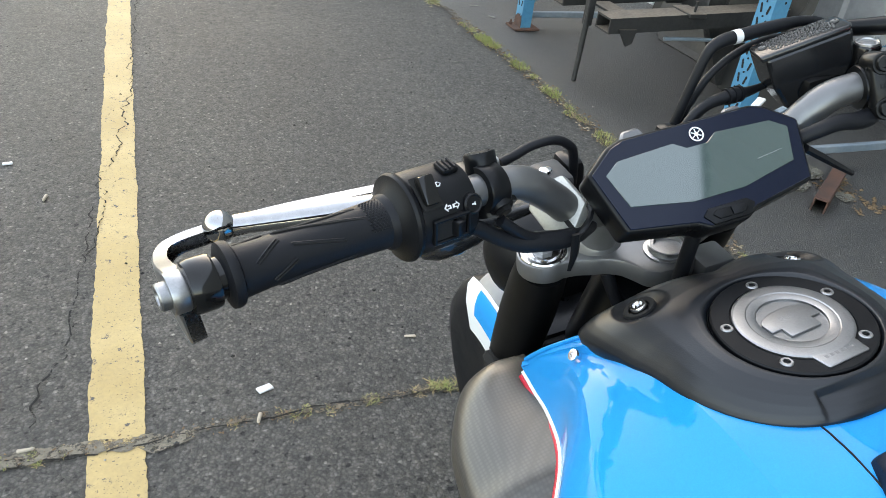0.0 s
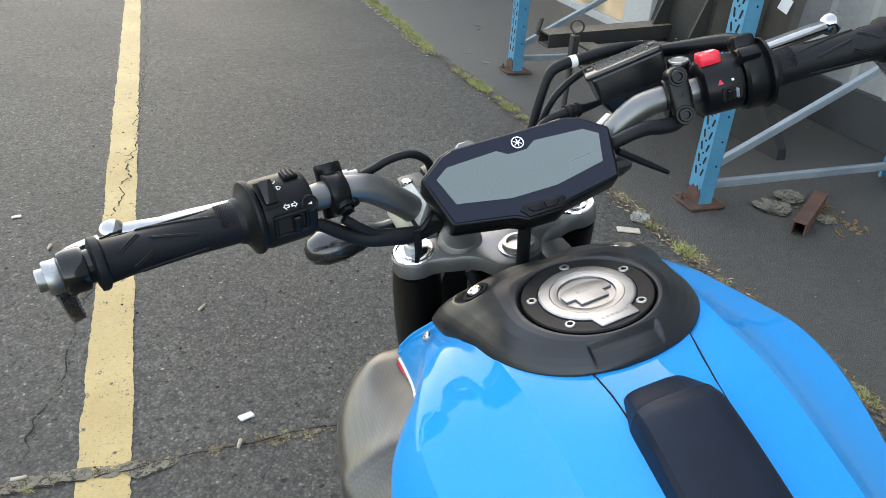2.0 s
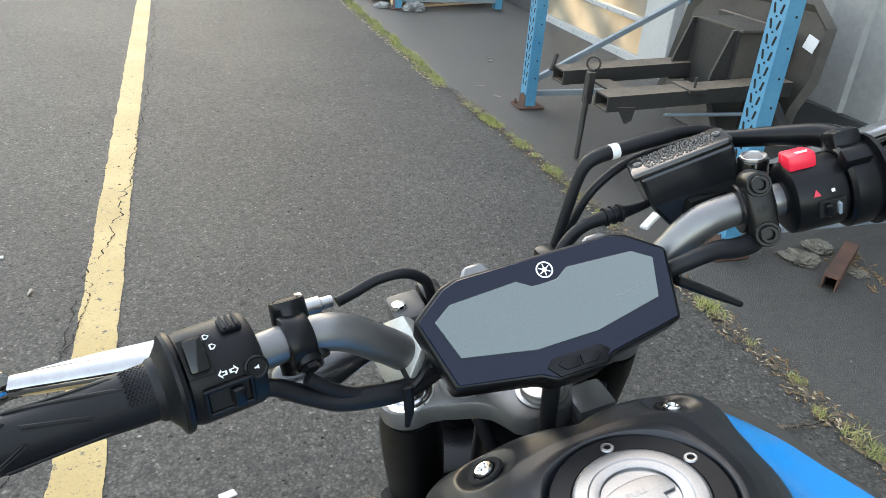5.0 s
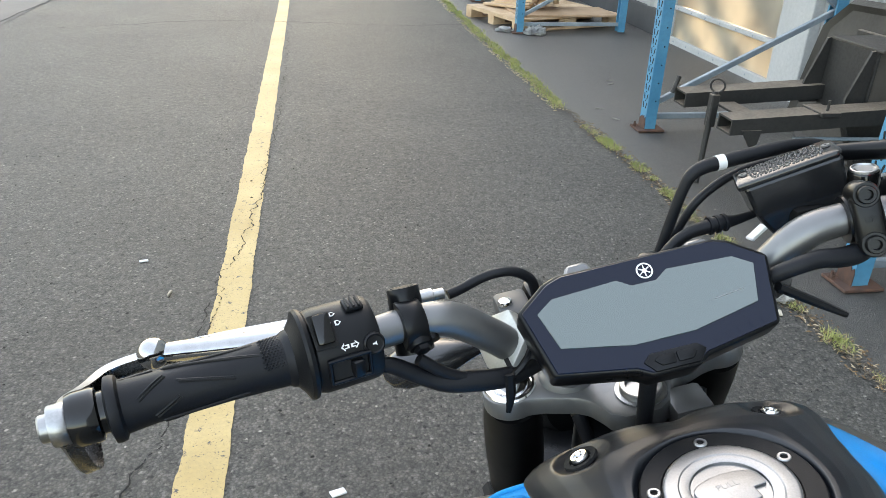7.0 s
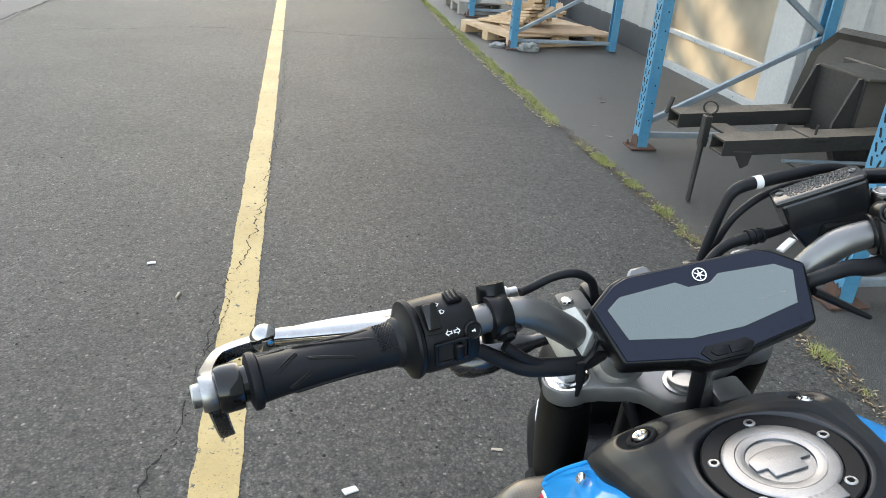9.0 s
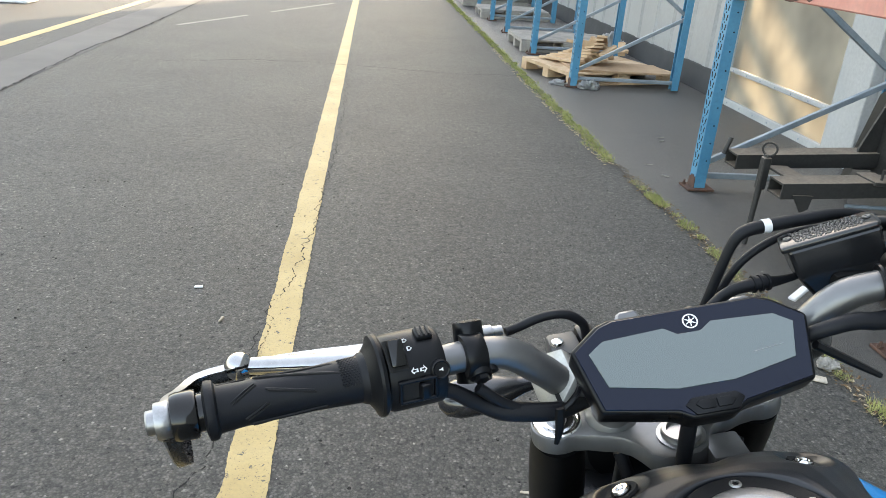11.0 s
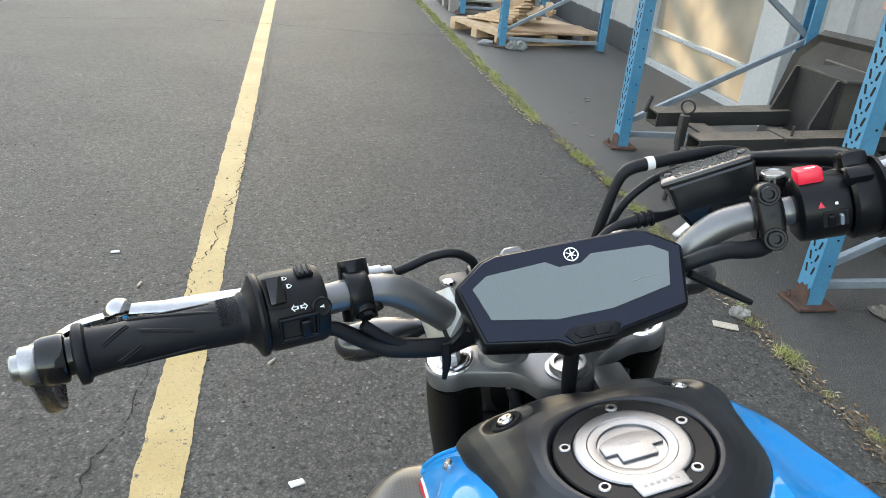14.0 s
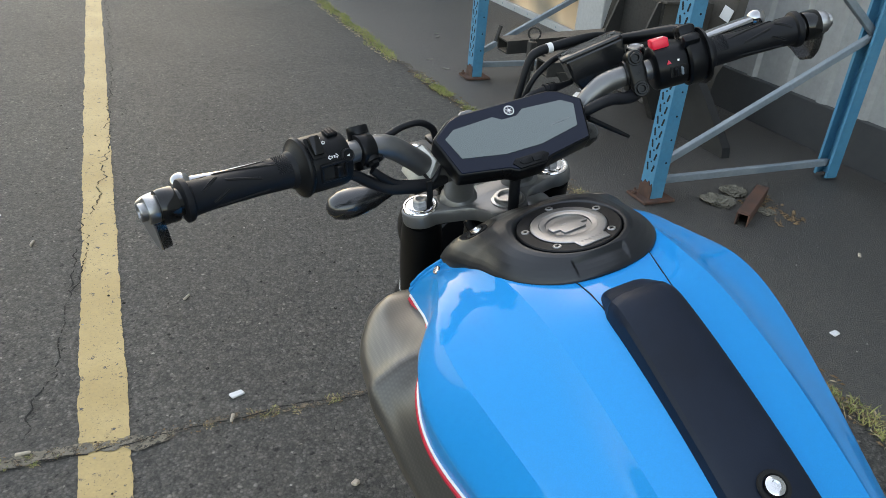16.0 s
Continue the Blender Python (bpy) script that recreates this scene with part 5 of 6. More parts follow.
part("throttle_cable_guide", tube_bm([(0.239, 0.118, 1.061), (0.239, 0.132, 1.0715), (0.234, 0.15, 1.073), (0.224, 0.168, 1.069), (0.21, 0.19, 1.063), (0.193, 0.212, 1.057)], [0.0112, 0.0102, 0.0088, 0.008, 0.0072, 0.0066], 14), M_SATIN, th, smooth=60)
part("cable_boot", tube_bm([(0.196, 0.209, 1.058), (0.184, 0.222, 1.053), (0.172, 0.23, 1.05)], [0.008, 0.0066, 0.0052], 12), M_RUBBER, th, smooth=60)
part("brake_arm", box_bm((0.05, 0.018, 0.014), (0, 0, 0), 0.004, Matrix.Translation((0.185, 0.2, 1.035)) @ pose(0, 0, 0, 0, 0, -8), 2), M_GLOSSBLACK, rc)
# hoses over the lamp
hose = part("brake_hose", tube_bm([(0.215, 0.222, 1.05), (0.195, 0.226, 1.059), (0.175, 0.226, 1.0635), (0.155, 0.225, 1.0645), (0.134, 0.225, 1.0645), (0.112, 0.225, 1.0637), (0.1, 0.225, 1.0632), (0.089, 0.225, 1.0592), (0.081, 0.225, 1.0475), (0.0695, 0.225, 1.021), (0.062, 0.225, 1.002), (0.048, 0.23, 0.96), (0.04, 0.245, 0.88)], [0.0045, 0.0045, 0.0046, 0.0055, 0.0057, 0.0057, 0.0057, 0.0053, 0.0045, 0.0045, 0.0045, 0.0045, 0.0045], 12), M_RUBBER, bike, "black brake hose with white band", 60)
part("hose_band", lathe_bm([(0.0061, -0.0033), (0.0061, 0.0033)], axis_matrix((0.112, 0.225, 1.0637), (1, 0, 0.0)), 16), M_WHITE, hose, "white band")
part("throttle_cable", tube_bm([(0.172, 0.23, 1.05), (0.15, 0.231, 1.051), (0.128, 0.231, 1.048), (0.11, 0.231, 1.041), (0.093, 0.231, 1.029), (0.08, 0.231, 1.012), (0.07, 0.231, 0.992), (0.055, 0.24, 0.9)], 0.0036, 12), M_RUBBER, bike, "black throttle cable", 60)
lead = part("switch_lead", tube_bm([(0.128, 0.2, 1.026), (0.112, 0.2, 1.0245), (0.1, 0.2, 1.025), (0.088, 0.2, 1.0245), (0.074, 0.2, 1.0225), (0.062, 0.2, 1.016), (0.05, 0.2, 1.0), (0.045, 0.21, 0.95)], [0.003, 0.0042, 0.0058, 0.0056, 0.0048, 0.005, 0.005, 0.005], 12), M_RUBBER, bike, "black brake switch lead and plug", 60)
for k in (0.0905, 0.0965, 0.1025):
    part("plug_ring", lathe_bm([(0.005, -0.0012), (0.0072, -0.001), (0.0072, 0.001), (0.005, 0.0012)], axis_matrix((k, 0.2, 1.0247), (1, 0, 0)), 14), M_RUBBER, lead)
# looms and ties
loom = part("right_wiring_loom", tube_bm([tuple(on_bar(1, -0.002, 150, 0.02).translation), (0.152, 0.113, 1.029), (0.138, 0.111, 1.0305), (0.124, 0.112, 1.0325), (0.106, 0.113, 1.03), (0.09, 0.12, 1.02), (0.08, 0.13, 1.0)], [0.006, 0.0072, 0.0068, 0.0064, 0.006, 0.0055, 0.005], 12), M_RUBBER, bike, "taped black wiring loom", 60)
part("cable_tie", tube_bm([(0.094, 0.11, 1.02), (0.1185, 0.108, 1.003), (0.143, 0.106, 0.986)], [0.0042, 0.004, 0.0028], 6, 4, 0.8), M_MATTE, loom, "tail of a black cable tie")
loom2 = part("left_wiring_loom", tube_bm([tuple(on_bar(-1, 0.012, 140, 0.02).translation), (-0.17, 0.113, 1.03), (-0.16, 0.114, 1.021), (-0.149, 0.115, 1.012), (-0.137, 0.115, 1.005), (-0.121, 0.116, 1.0), (-0.104, 0.118, 0.995), (-0.09, 0.124, 0.99), (-0.07, 0.138, 0.984)], [0.005, 0.0055, 0.006, 0.0064, 0.0072, 0.0076, 0.0072, 0.0068, 0.006], 12), M_RUBBER, bike, "taped black wiring loom", 60)
part("clutch_switch_lead", tube_bm([(-0.152, 0.113, 1.03), (-0.143, 0.113, 1.02), (-0.134, 0.114, 1.011), (-0.122, 0.115, 1.003)], 0.0042, 10), M_RUBBER, loom2, smooth=60)
part("cable_tie", tube_bm([(-0.095, 0.1125, 1.0), (-0.0965, 0.112, 0.983), (-0.1, 0.113, 0.968)], [0.0036, 0.0034, 0.0018], 6, 4, 0.45), M_MATTE, loom2, "tail of a black cable tie")
part("cable_tie", tube_bm([(-0.092 + 0.017 * math.cos(a), 0.13 + 0.014 * math.sin(a), 0.996 + 0.012 * math.cos(a)) for a in (k * math.tau / 16 for k in range(17))], 0.0024, 6, 1), M_MATTE, loom2)


# instrument
METER = Matrix.Translation((0.0055, 0.115, 1.032)) @ Matrix(((1, 0, 0, 0), (0, 0.8, -0.6, 0), (0, 0.6, 0.8, 0), (0, 0, 0, 1)))
half_o = [(0.055, 0.031), (0.066, 0.0272), (0.088, 0.0105), (0.0765, -0.0372), (0.0245, -0.0462), (0.0155, -0.0515)]
outline = half_o + [(-x, y) for x, y in half_o[::-1]]
meter = part("instrument_case", prism_bm([(x * 1.0, y) for x, y in outline], 0.024, METER @ Matrix.Translation((0, 0, 0.002)), 0.0032, 3), M_SATIN, bike, "black instrument case", 40)
part("meter_face", prism_bm([(x * 0.965, y * 0.94 - 0.0006) for x, y in outline], 0.0016, METER @ Matrix.Translation((0, 0, 0.0028)), 0.0005, 1), M_FACE, meter, "glossy dark face")
half_l = [(0.0085, 0.0105), (0.0175, 0.0165), (0.063, 0.0143), (0.0752, 0.006), (0.0672, -0.0202), (0.0205, -0.0292)]
part("lcd_screen", prism_bm(half_l + [(-x, y) for x, y in half_l[::-1]], 0.001, METER @ Matrix.Translation((0, 0, 0.0033)), 0.0003, 1), M_LCD, meter, "blank grey-green display")
part("screen_scratch", prism_bm([(0.04, -0.012), (0.062, -0.0095), (0.062, -0.0092), (0.04, -0.0116)], 0.0002, METER @ Matrix.Translation((0, 0, 0.0036))), M_PRINTGREY, meter, smooth=None)
btn = [(0.0155, 0.0015), (0.0115, 0.0062), (-0.0115, 0.0062), (-0.0155, 0.0015), (-0.011, -0.0062), (0.011, -0.0062)]
part("button_bezel", prism_bm([(x * 1.36, y * 0.98) for x, y in btn], 0.003, METER @ Matrix.Translation((0.0018, -0.0432, 0.0042)), 0.0008), M_SATIN, meter)
for s in (-1, 1):
    hb = [(x, y) for x, y in ((0.0006, 0.0055), (0.0108, 0.0055), (0.0145, 0.0014), (0.0104, -0.0055), (0.0006, -0.0055))]
    part("button", prism_bm([(s * x, y * 0.62) for x, y in hb], 0.003, METER @ Matrix.Translation((0.0018, -0.0432, 0.0056)), 0.0009), M_MATTE, meter)
for k in range(5):
    part("warning_lamp", lathe_bm([(0.0022, 0.0), (0.0022, 0.0001), (0, 0.0001)], METER @ Matrix.Translation((-0.064 + k * 0.0105, -0.0345 - k * 0.0014, 0.003)), 12), M_FACE, meter)
    part("warning_lamp", lathe_bm([(0.0022, 0.0), (0.0022, 0.0001), (0, 0.0001)], METER @ Matrix.Translation((0.066 - k * 0.0085, -0.0325 - k * 0.0012, 0.003)), 12), M_FACE, meter)
logo_m = METER @ Matrix.Translation((0.003, 0.0185, 0.0034))
part("emblem", merge(lathe_bm([(0.0047, 0), (0.0047, 0.0003), (0.0057, 0.0003), (0.0057, 0)], logo_m, 28, False), *[box_bm((0.0007, 0.008, 0.0003), (0, 0, 0), 0, logo_m @ pose(0, 0, 0, 0, 0, a)) for a in (0, 60, 120)], lathe_bm([(0.0016, 0), (0.0016, 0.0003), (0, 0.0003)], logo_m, 16)), M_PRINT, meter, "round pale emblem")
for ex, ez in ((-0.031, 1.0442), (0.056, 1.0408)):
    part("meter_bracket", prism_bm([(-0.013, -0.003), (-0.007, 0.007), (0.007, 0.0075), (0.012, -0.003)], 0.004, Matrix.Translation((ex, 0.1475, ez)) @ pose(0, 0, 0, 37, 0, 0), 0.002, 1), M_BARS, bike, "grey bracket ear")
part("meter_stay", tube_bm([(-0.002, 0.1, 0.985), (-0.0045, 0.104, 0.955), (-0.0065, 0.108, 0.925), (-0.008, 0.112, 0.89)], [0.006, 0.006, 0.0058, 0.0055], 12), M_RUBBER, bike, "black cable stay", 60)

part("connector_tab", box_bm((0.02, 0.008, 0.003), (0, 0, 0), 0.001, Matrix.Translation((0.1425, 0.2215, 0.995)) @ pose(0, 0, 0, 0, -14, 24)), M_WHITETRIM, bike, "small white plastic connector tab")

# top clamp, forks
FORK_X, FORK_Y = 0.0862, 0.1865
half_c = [(0.0, 0.119), (0.014, 0.1205), (0.0235, 0.127), (0.0285, 0.138), (0.034, 0.1475), (0.043, 0.1545), (0.055, 0.1585), (0.0655, 0.163)]
half_c += [(FORK_X + 0.0232 * math.cos(radians(t)), FORK_Y + 0.0232 * math.sin(radians(t))) for t in range(-112, 113, 14)] + [(0.06, 0.203), (0.0, 0.198)]
clamp_out = half_c + [(-x, y) for x, y in half_c[-2:0:-1]]
clamp = part("top_clamp", prism_bm(clamp_out, 0.018, Matrix.Translation((0, 0, 0.9305)), 0.003, 2), M_CLAMP, bike, "satin grey cast top fork clamp", 30)
part("stem_nut", lathe_bm([(0.0195, 0.0), (0.0195, 0.0012), (0.0172, 0.0018), (0.0162, 0.0018), (0.0158, 0.0058), (0.0148, 0.0066), (0.0118, 0.0066), (0.011, 0.003), (0, 0.0026)], Matrix.Translation((0.0065, 0.1435, 0.931)), 36), M_ALU, clamp, "bright stem nut")
pinch = part("pinch_lug", box_bm((0.03, 0.03, 0.023), (0.036, 0.1265, 0.918), 0.004, pose(0, 0, 0, 0, 0, 0), 2), M_CLAMP, clamp)
part("pinch_bolt", lathe_bm([(0.0055, 0), (0.0055, 0.005), (0.0048, 0.006), (0.003, 0.006), (0.0027, 0.003), (0, 0.003)], axis_matrix((0.04, 0.1115, 0.917), (0, -1, 0.25)), 18), M_SATIN, pinch, "dark pinch bolt")
for s in (-1, 1):
    cap_up = Vector((0, -0.1, 1)).normalized()
    fcap = part("fork_cap", lathe_bm([(0.0212, 0.0), (0.0212, 0.002), (0.0202, 0.0034), (0.0182, 0.0034), (0.0172, 0.0024), (0.0152, 0.0024), (0.0145, 0.0042), (0.0118, 0.0045), (0.0, 0.0045)], axis_matrix((s * FORK_X, FORK_Y, 0.9305), cap_up), 40), M_CHROME, clamp, "polished fork cap", 25)
    part("adjuster_nut", lathe_bm([(0.0092, 0.0045), (0.0092, 0.0105), (0.0082, 0.0118), (0.0052, 0.0118), (0.0048, 0.009), (0, 0.009)], axis_matrix((s * FORK_X, FORK_Y, 0.9305), cap_up), 6), M_ALU, fcap, "bright hexagon nut", 25)
    d = Vector((-s * 0.012, 0.42, -0.91)).normalized()
    a = Vector((s * FORK_X, FORK_Y + 0.002, 0.9135))
    part("fork_cover", lathe_bm([(0.0222, -0.003), (0.0232, 0.004), (0.0252, 0.03), (0.027, 0.09), (0.0268, 0.16), (0.025, 0.25), (0.024, 0.34)], axis_matrix(a, d), 36), M_FORK, bike, "black fork cover")
    part("fork_slider", lathe_bm([(0.026, 0.33), (0.028, 0.35), (0.028, 0.66), (0.02, 0.7)], axis_matrix(a, d), 24), M_SATIN, bike)
    part("riser", lathe_bm([(0.0225, 0.0), (0.0215, 0.006), (0.0175, 0.011), (0.0165, 0.05), (0.0185, 0.058), (0.0, 0.058)], axis_matrix((s * 0.04, 0.181, 0.9295), (0, -0.35, 1)), 28), M_CLAMP, clamp, "grey round handlebar riser", 30)
    rm = axis_matrix((s * 0.0935, 0.148, 1.003), (s * 0.66, -0.22, 0.72)) @ pose(0, 0, 0, 0, 0, s * 18)
    plate = part("bar_clamp_plate", prism_bm([(0.0265 * math.cos(radians(t)), 0.0235 * math.sin(radians(t))) for t in (0, 52, 128, 180, 232, 308)], 0.011, rm, 0.0016, 2), M_CLAMPPALE, clamp, "pale cast handlebar clamp plate", 30)
    part("clamp_slot", box_bm((0.0545, 0.0035, 0.0122), (0, -0.001, -0.0055), 0, rm), M_HOLE, plate)
part("lower_clamp", box_bm((0.17, 0.07, 0.035), (0, 0.29, 0.74), 0.012, None, 2), M_SATIN, bike)
part("frame_head", lathe_bm([(0.035, 0), (0.04, 0.02), (0.04, 0.16)], axis_matrix((0, 0.16, 0.9), (0, 0.42, -0.91)), 20), M_SATIN, bike)
part("ignition_barrel", lathe_bm([(0.02, 0), (0.022, 0.01), (0.018, 0.05)], axis_matrix((0.03, 0.12, 0.9), (0, 0.42, -0.91)), 20), M_CLAMP, bike, "grey lock barrel")
for k, (x, yy) in enumerate(((-0.04, 0.16), (-0.015, 0.175), (0.035, 0.17), (0.055, 0.155))):
    part("wiring", tube_bm([(x, yy, 0.91), (x * 0.8, yy - 0.02, 0.87), (x * 0.5, yy - 0.05, 0.82), (x * 0.2, yy - 0.1, 0.78)], 0.006 + 0.001 * k, 8), M_RUBBER, bike, smooth=60)
# head lamp and indicators
lamp = part("headlamp", lathe_bm([(0.0, -0.07), (0.05, -0.062), (0.085, -0.03), (0.095, 0.01), (0.09, 0.03)], axis_matrix((0, 0.37, 0.775), (0, 1, -0.15)) @ Matrix.Diagonal((0.72, 0.72, 1, 1)), 32), M_MATTE, bike, "dark headlamp shell")
part("lens", lathe_bm([(0.09, 0.03), (0.07, 0.045), (0, 0.055)], axis_matrix((0, 0.37, 0.775), (0, 1, -0.15)) @ Matrix.Diagonal((0.72, 0.72, 1, 1)), 32), M_LCD, lamp, "clear headlamp lens")
both("lamp_bracket", lambda: box_bm((0.027, 0.036, 0.036), (-0.071, 0.202, 0.981), 0.005, None, 2), M_LAMPGREY, None, "grey lamp bracket")
both("bracket_bolt", lambda: lathe_bm([(0.0062, 0), (0.0062, 0.0015), (0.005, 0.0035), (0.0025, 0.0046), (0, 0.005)], Matrix.Translation((-0.077, 0.2, 0.9985)), 14), M_CHROME, None, "bright bolt head")
both("lamp_stay", lambda: box_bm((0.018, 0.03, 0.07), (-0.049, 0.214, 0.965), 0.006, None, 2), M_SATIN, None, "black lamp stay")
for s in (-1, 1):
    im = axis_matrix((s * 0.1, 0.25, 0.93), (s, -0.12, 0.02))
    ind = part("indicator", lathe_bm([(0.007, -0.03), (0.0085, 0.0), (0.012, 0.012), (0.0185, 0.03), (0.0215, 0.05), (0.0205, 0.068), (0.015, 0.08), (0.006, 0.0855), (0, 0.086)], im @ Matrix.Diagonal((0.98, 0.84, 1.0, 1)), 28), M_POD, bike, "smoked black indicator pod", 60)

# tank: painted side shells between the top cover and the air scoops
ST = (0.141, 0.118, 0.085, 0.04, -0.02, -0.07, -0.13, -0.22, -0.33, -0.43)
UP = ((-0.1285, 0.858), (-0.112, 0.889), (-0.084, 0.921), (-0.07, 0.938), (-0.062, 0.945), (-0.042, 0.951), (-0.0365, 0.9475), (-0.0365, 0.918), (-0.0365, 0.86), (-0.0365, 0.795))
RG = ((-0.1287, 0.857), (-0.116, 0.884), (-0.099, 0.915), (-0.0855, 0.938), (-0.079, 0.9495), (-0.0765, 0.9505), (-0.0755, 0.9425), (-0.0735, 0.909), (-0.068, 0.85), (-0.062, 0.786))
# the seams beside the centre panel: further in on the left, closing in behind on the right
UP_L = UP[:4] + ((-0.041, 0.9495), (-0.0275, 0.9545), (-0.0285, 0.951), (-0.028, 0.919), (-0.027, 0.861), (-0.027, 0.796))
UP_R = UP[:4] + ((-0.057, 0.946), (-0.0435, 0.953), (-0.0295, 0.951), (-0.026, 0.919), (-0.025, 0.861), (-0.025, 0.796))
MD = ((-0.1289, 0.8555), (-0.119, 0.876), (-0.113, 0.9), (-0.125, 0.916), (-0.149, 0.922), (-0.156, 0.917), (-0.149, 0.901), (-0.131, 0.862), (-0.106, 0.807), (-0.089, 0.752))
BL = ((-0.1291, 0.8545), (-0.1235, 0.862), (-0.122, 0.875), (-0.138, 0.888), (-0.174, 0.892), (-0.187, 0.872), (-0.178, 0.84), (-0.154, 0.807), (-0.122, 0.759), (-0.099, 0.717))
LO = ((-0.1294, 0.853), (-0.1275, 0.846), (-0.13, 0.851), (-0.1425, 0.859), (-0.1785, 0.857), (-0.189, 0.832), (-0.174, 0.8), (-0.149, 0.772), (-0.119, 0.733), (-0.097, 0.7))


def shell_grid(up):
    rows = []
    tab = [np.array([[y, *u], [y, *g], [y, *d], [y, *b], [y, *lo]]).ravel() for y, u, g, d, b, lo in zip(ST, up, RG, MD, BL, LO)]
    for r in smooth_path(tab, 8):
        q = r.reshape(5, 3)
        hollow_by = 0.0052 * min(1.0, max(0.0, (0.125 - q[1][0]) / 0.06))      # trough outside the ridge
        out = q[2] - q[1]
        n = np.array((0, out[2], -out[1])) / (math.hypot(out[1], out[2]) + 1e-6)
        n = n if n[2] < 0 else -n
        flank = smooth_path([q[1], q[1] + 0.33 * out + n * hollow_by, q[1] + 0.7 * out + n * hollow_by * 0.25, q[2]], 4)[:-1]
        row = smooth_path([q[0], (q[0] + q[1]) / 2 + np.array((0, 0, 0.0008)), q[1]], 4)[:-1] + flank + smooth_path([q[1] + 0.7 * out, q[2], q[3], q[4]], 7)[7:14] + smooth_path([q[3], (q[3] + q[4]) / 2, q[4]], 3)
        rows.append([(p[1], p[0], p[2]) for p in row])
    return rows


shell_rows = shell_grid(UP_L)
right_rows = shell_grid(UP_R)


def side_shell(rows=None):
    return grid_bm([[Vector(p) for p in row] for row in (rows or shell_rows)], 0.004)


turned = iter((shell_rows, right_rows))
shells = both("tank_side_shell", lambda: side_shell(next(turned)), M_BLUE, None, "gloss bright-blue tank shell", 24, 0.009)
turned = iter((shell_rows, right_rows))
both("edge_lip", lambda: (lambda rows: tube_bm([(r[0][0] + 0.0004, r[0][1], r[0][2] + 0.0012) for r in rows[1:36:3]], 0.0021, 8, 3))(next(turned)), M_BLUE, None, "rounded shell edge", 60, 0.009)
for v in shells[1].data.vertices:
    fore = max(0.0, min(1.0, (v.co.y - 0.02) / 0.06)) * max(0.0, min(1.0, (0.138 - v.co.y) / 0.016))
    high = max(0.0, min(1.0, (v.co.z - 0.852) / 0.035))
    v.co.z += 0.01 * fore * high
lower = [row[-1] for row in shell_rows]


def sag(ob):
    """The right flank lies lower behind the front corner."""
    for v in ob.data.vertices:
        fy = max(0.0, min(1.0, (0.045 - v.co.y) / 0.07))
        fx = max(0.0, min(1.0, (v.co.x - 0.088) / 0.05))
        k = fx * fx * (3 - 2 * fx) * fy * fy * (3 - 2 * fy)
        v.co.z -= 0.011 * k


sag(shells[1])


def trim(off, r):
    def build():
        return tube_bm([(p[0] - off[0], p[1], p[2] + off[1]) for p in lower[1::3]], r, 8, 3)
    return build


sag(both("white_trim", trim((-0.0004, -0.0022), 0.0025), M_WHITETRIM, None, "thin white edge trim", 60, 0.009)[1])
sag(both("red_trim", trim((0.0008, -0.0064), 0.0036), M_REDLINE, None, "dark red edge trim", 60, 0.009)[1])


def shell_screw():
    b = lathe_bm([(0.005, 0), (0.0046, 0.002), (0.0027, 0.0022), (0.0023, 0.0006), (0, 0.0006)], axis_matrix((-0.109, 0.086, 0.9085), (-0.72, 0.1, 0.68)), 16)
    return b


both("shell_screw", shell_screw, M_CHROME, None, "bright socket screw", 35, 0.009)
# middle strip under the pad
strip = []
for r in smooth_path([(y, *u, v[0]) for y, u, v in zip(ST[3:], UP_L[3:], UP_R[3:])], 6):
    x0, x1 = r[1] + 0.0008, 0.009 - r[3] - 0.0008
    strip.append([((x0 + x1) / 2 + f * (x1 - x0) / 2, r[0], r[2] + 0.0012 * math.cos(f * 1.5)) for f in np.linspace(-1, 1, 9)])
part("tank_centre_strip", grid_bm(strip, 0.004), M_BLUE, bike, "gloss blue centre panel", 50)
for k in (0, -1):
    part("panel_seam", tube_bm([(r[k][0], r[k][1], r[k][2] - 0.0001) for r in strip[::4]], 0.0007, 6, 2), M_HOLE, bike, "dark panel gap", 60)
under = [[(x * 1.0, y, z) for x, y, z in ((-0.15, yy, 0.72), (-0.12, yy, 0.86), (-0.05, yy, zc), (0.05, yy, zc), (0.12, yy, 0.86), (0.15, yy, 0.72))] for yy, zc in ((0.08, 0.905), (0.0, 0.93), (-0.1, 0.925), (-0.2, 0.87), (-0.3, 0.8))]
for row in under[3:]:
    for i, p in enumerate(row):
        row[i] = (p[0] * 0.75, p[1], min(p[2], 0.8 if p[1] < -0.25 else 0.84))
part("tank_body", grid_bm(under, 0.003), M_HOLE, bike)
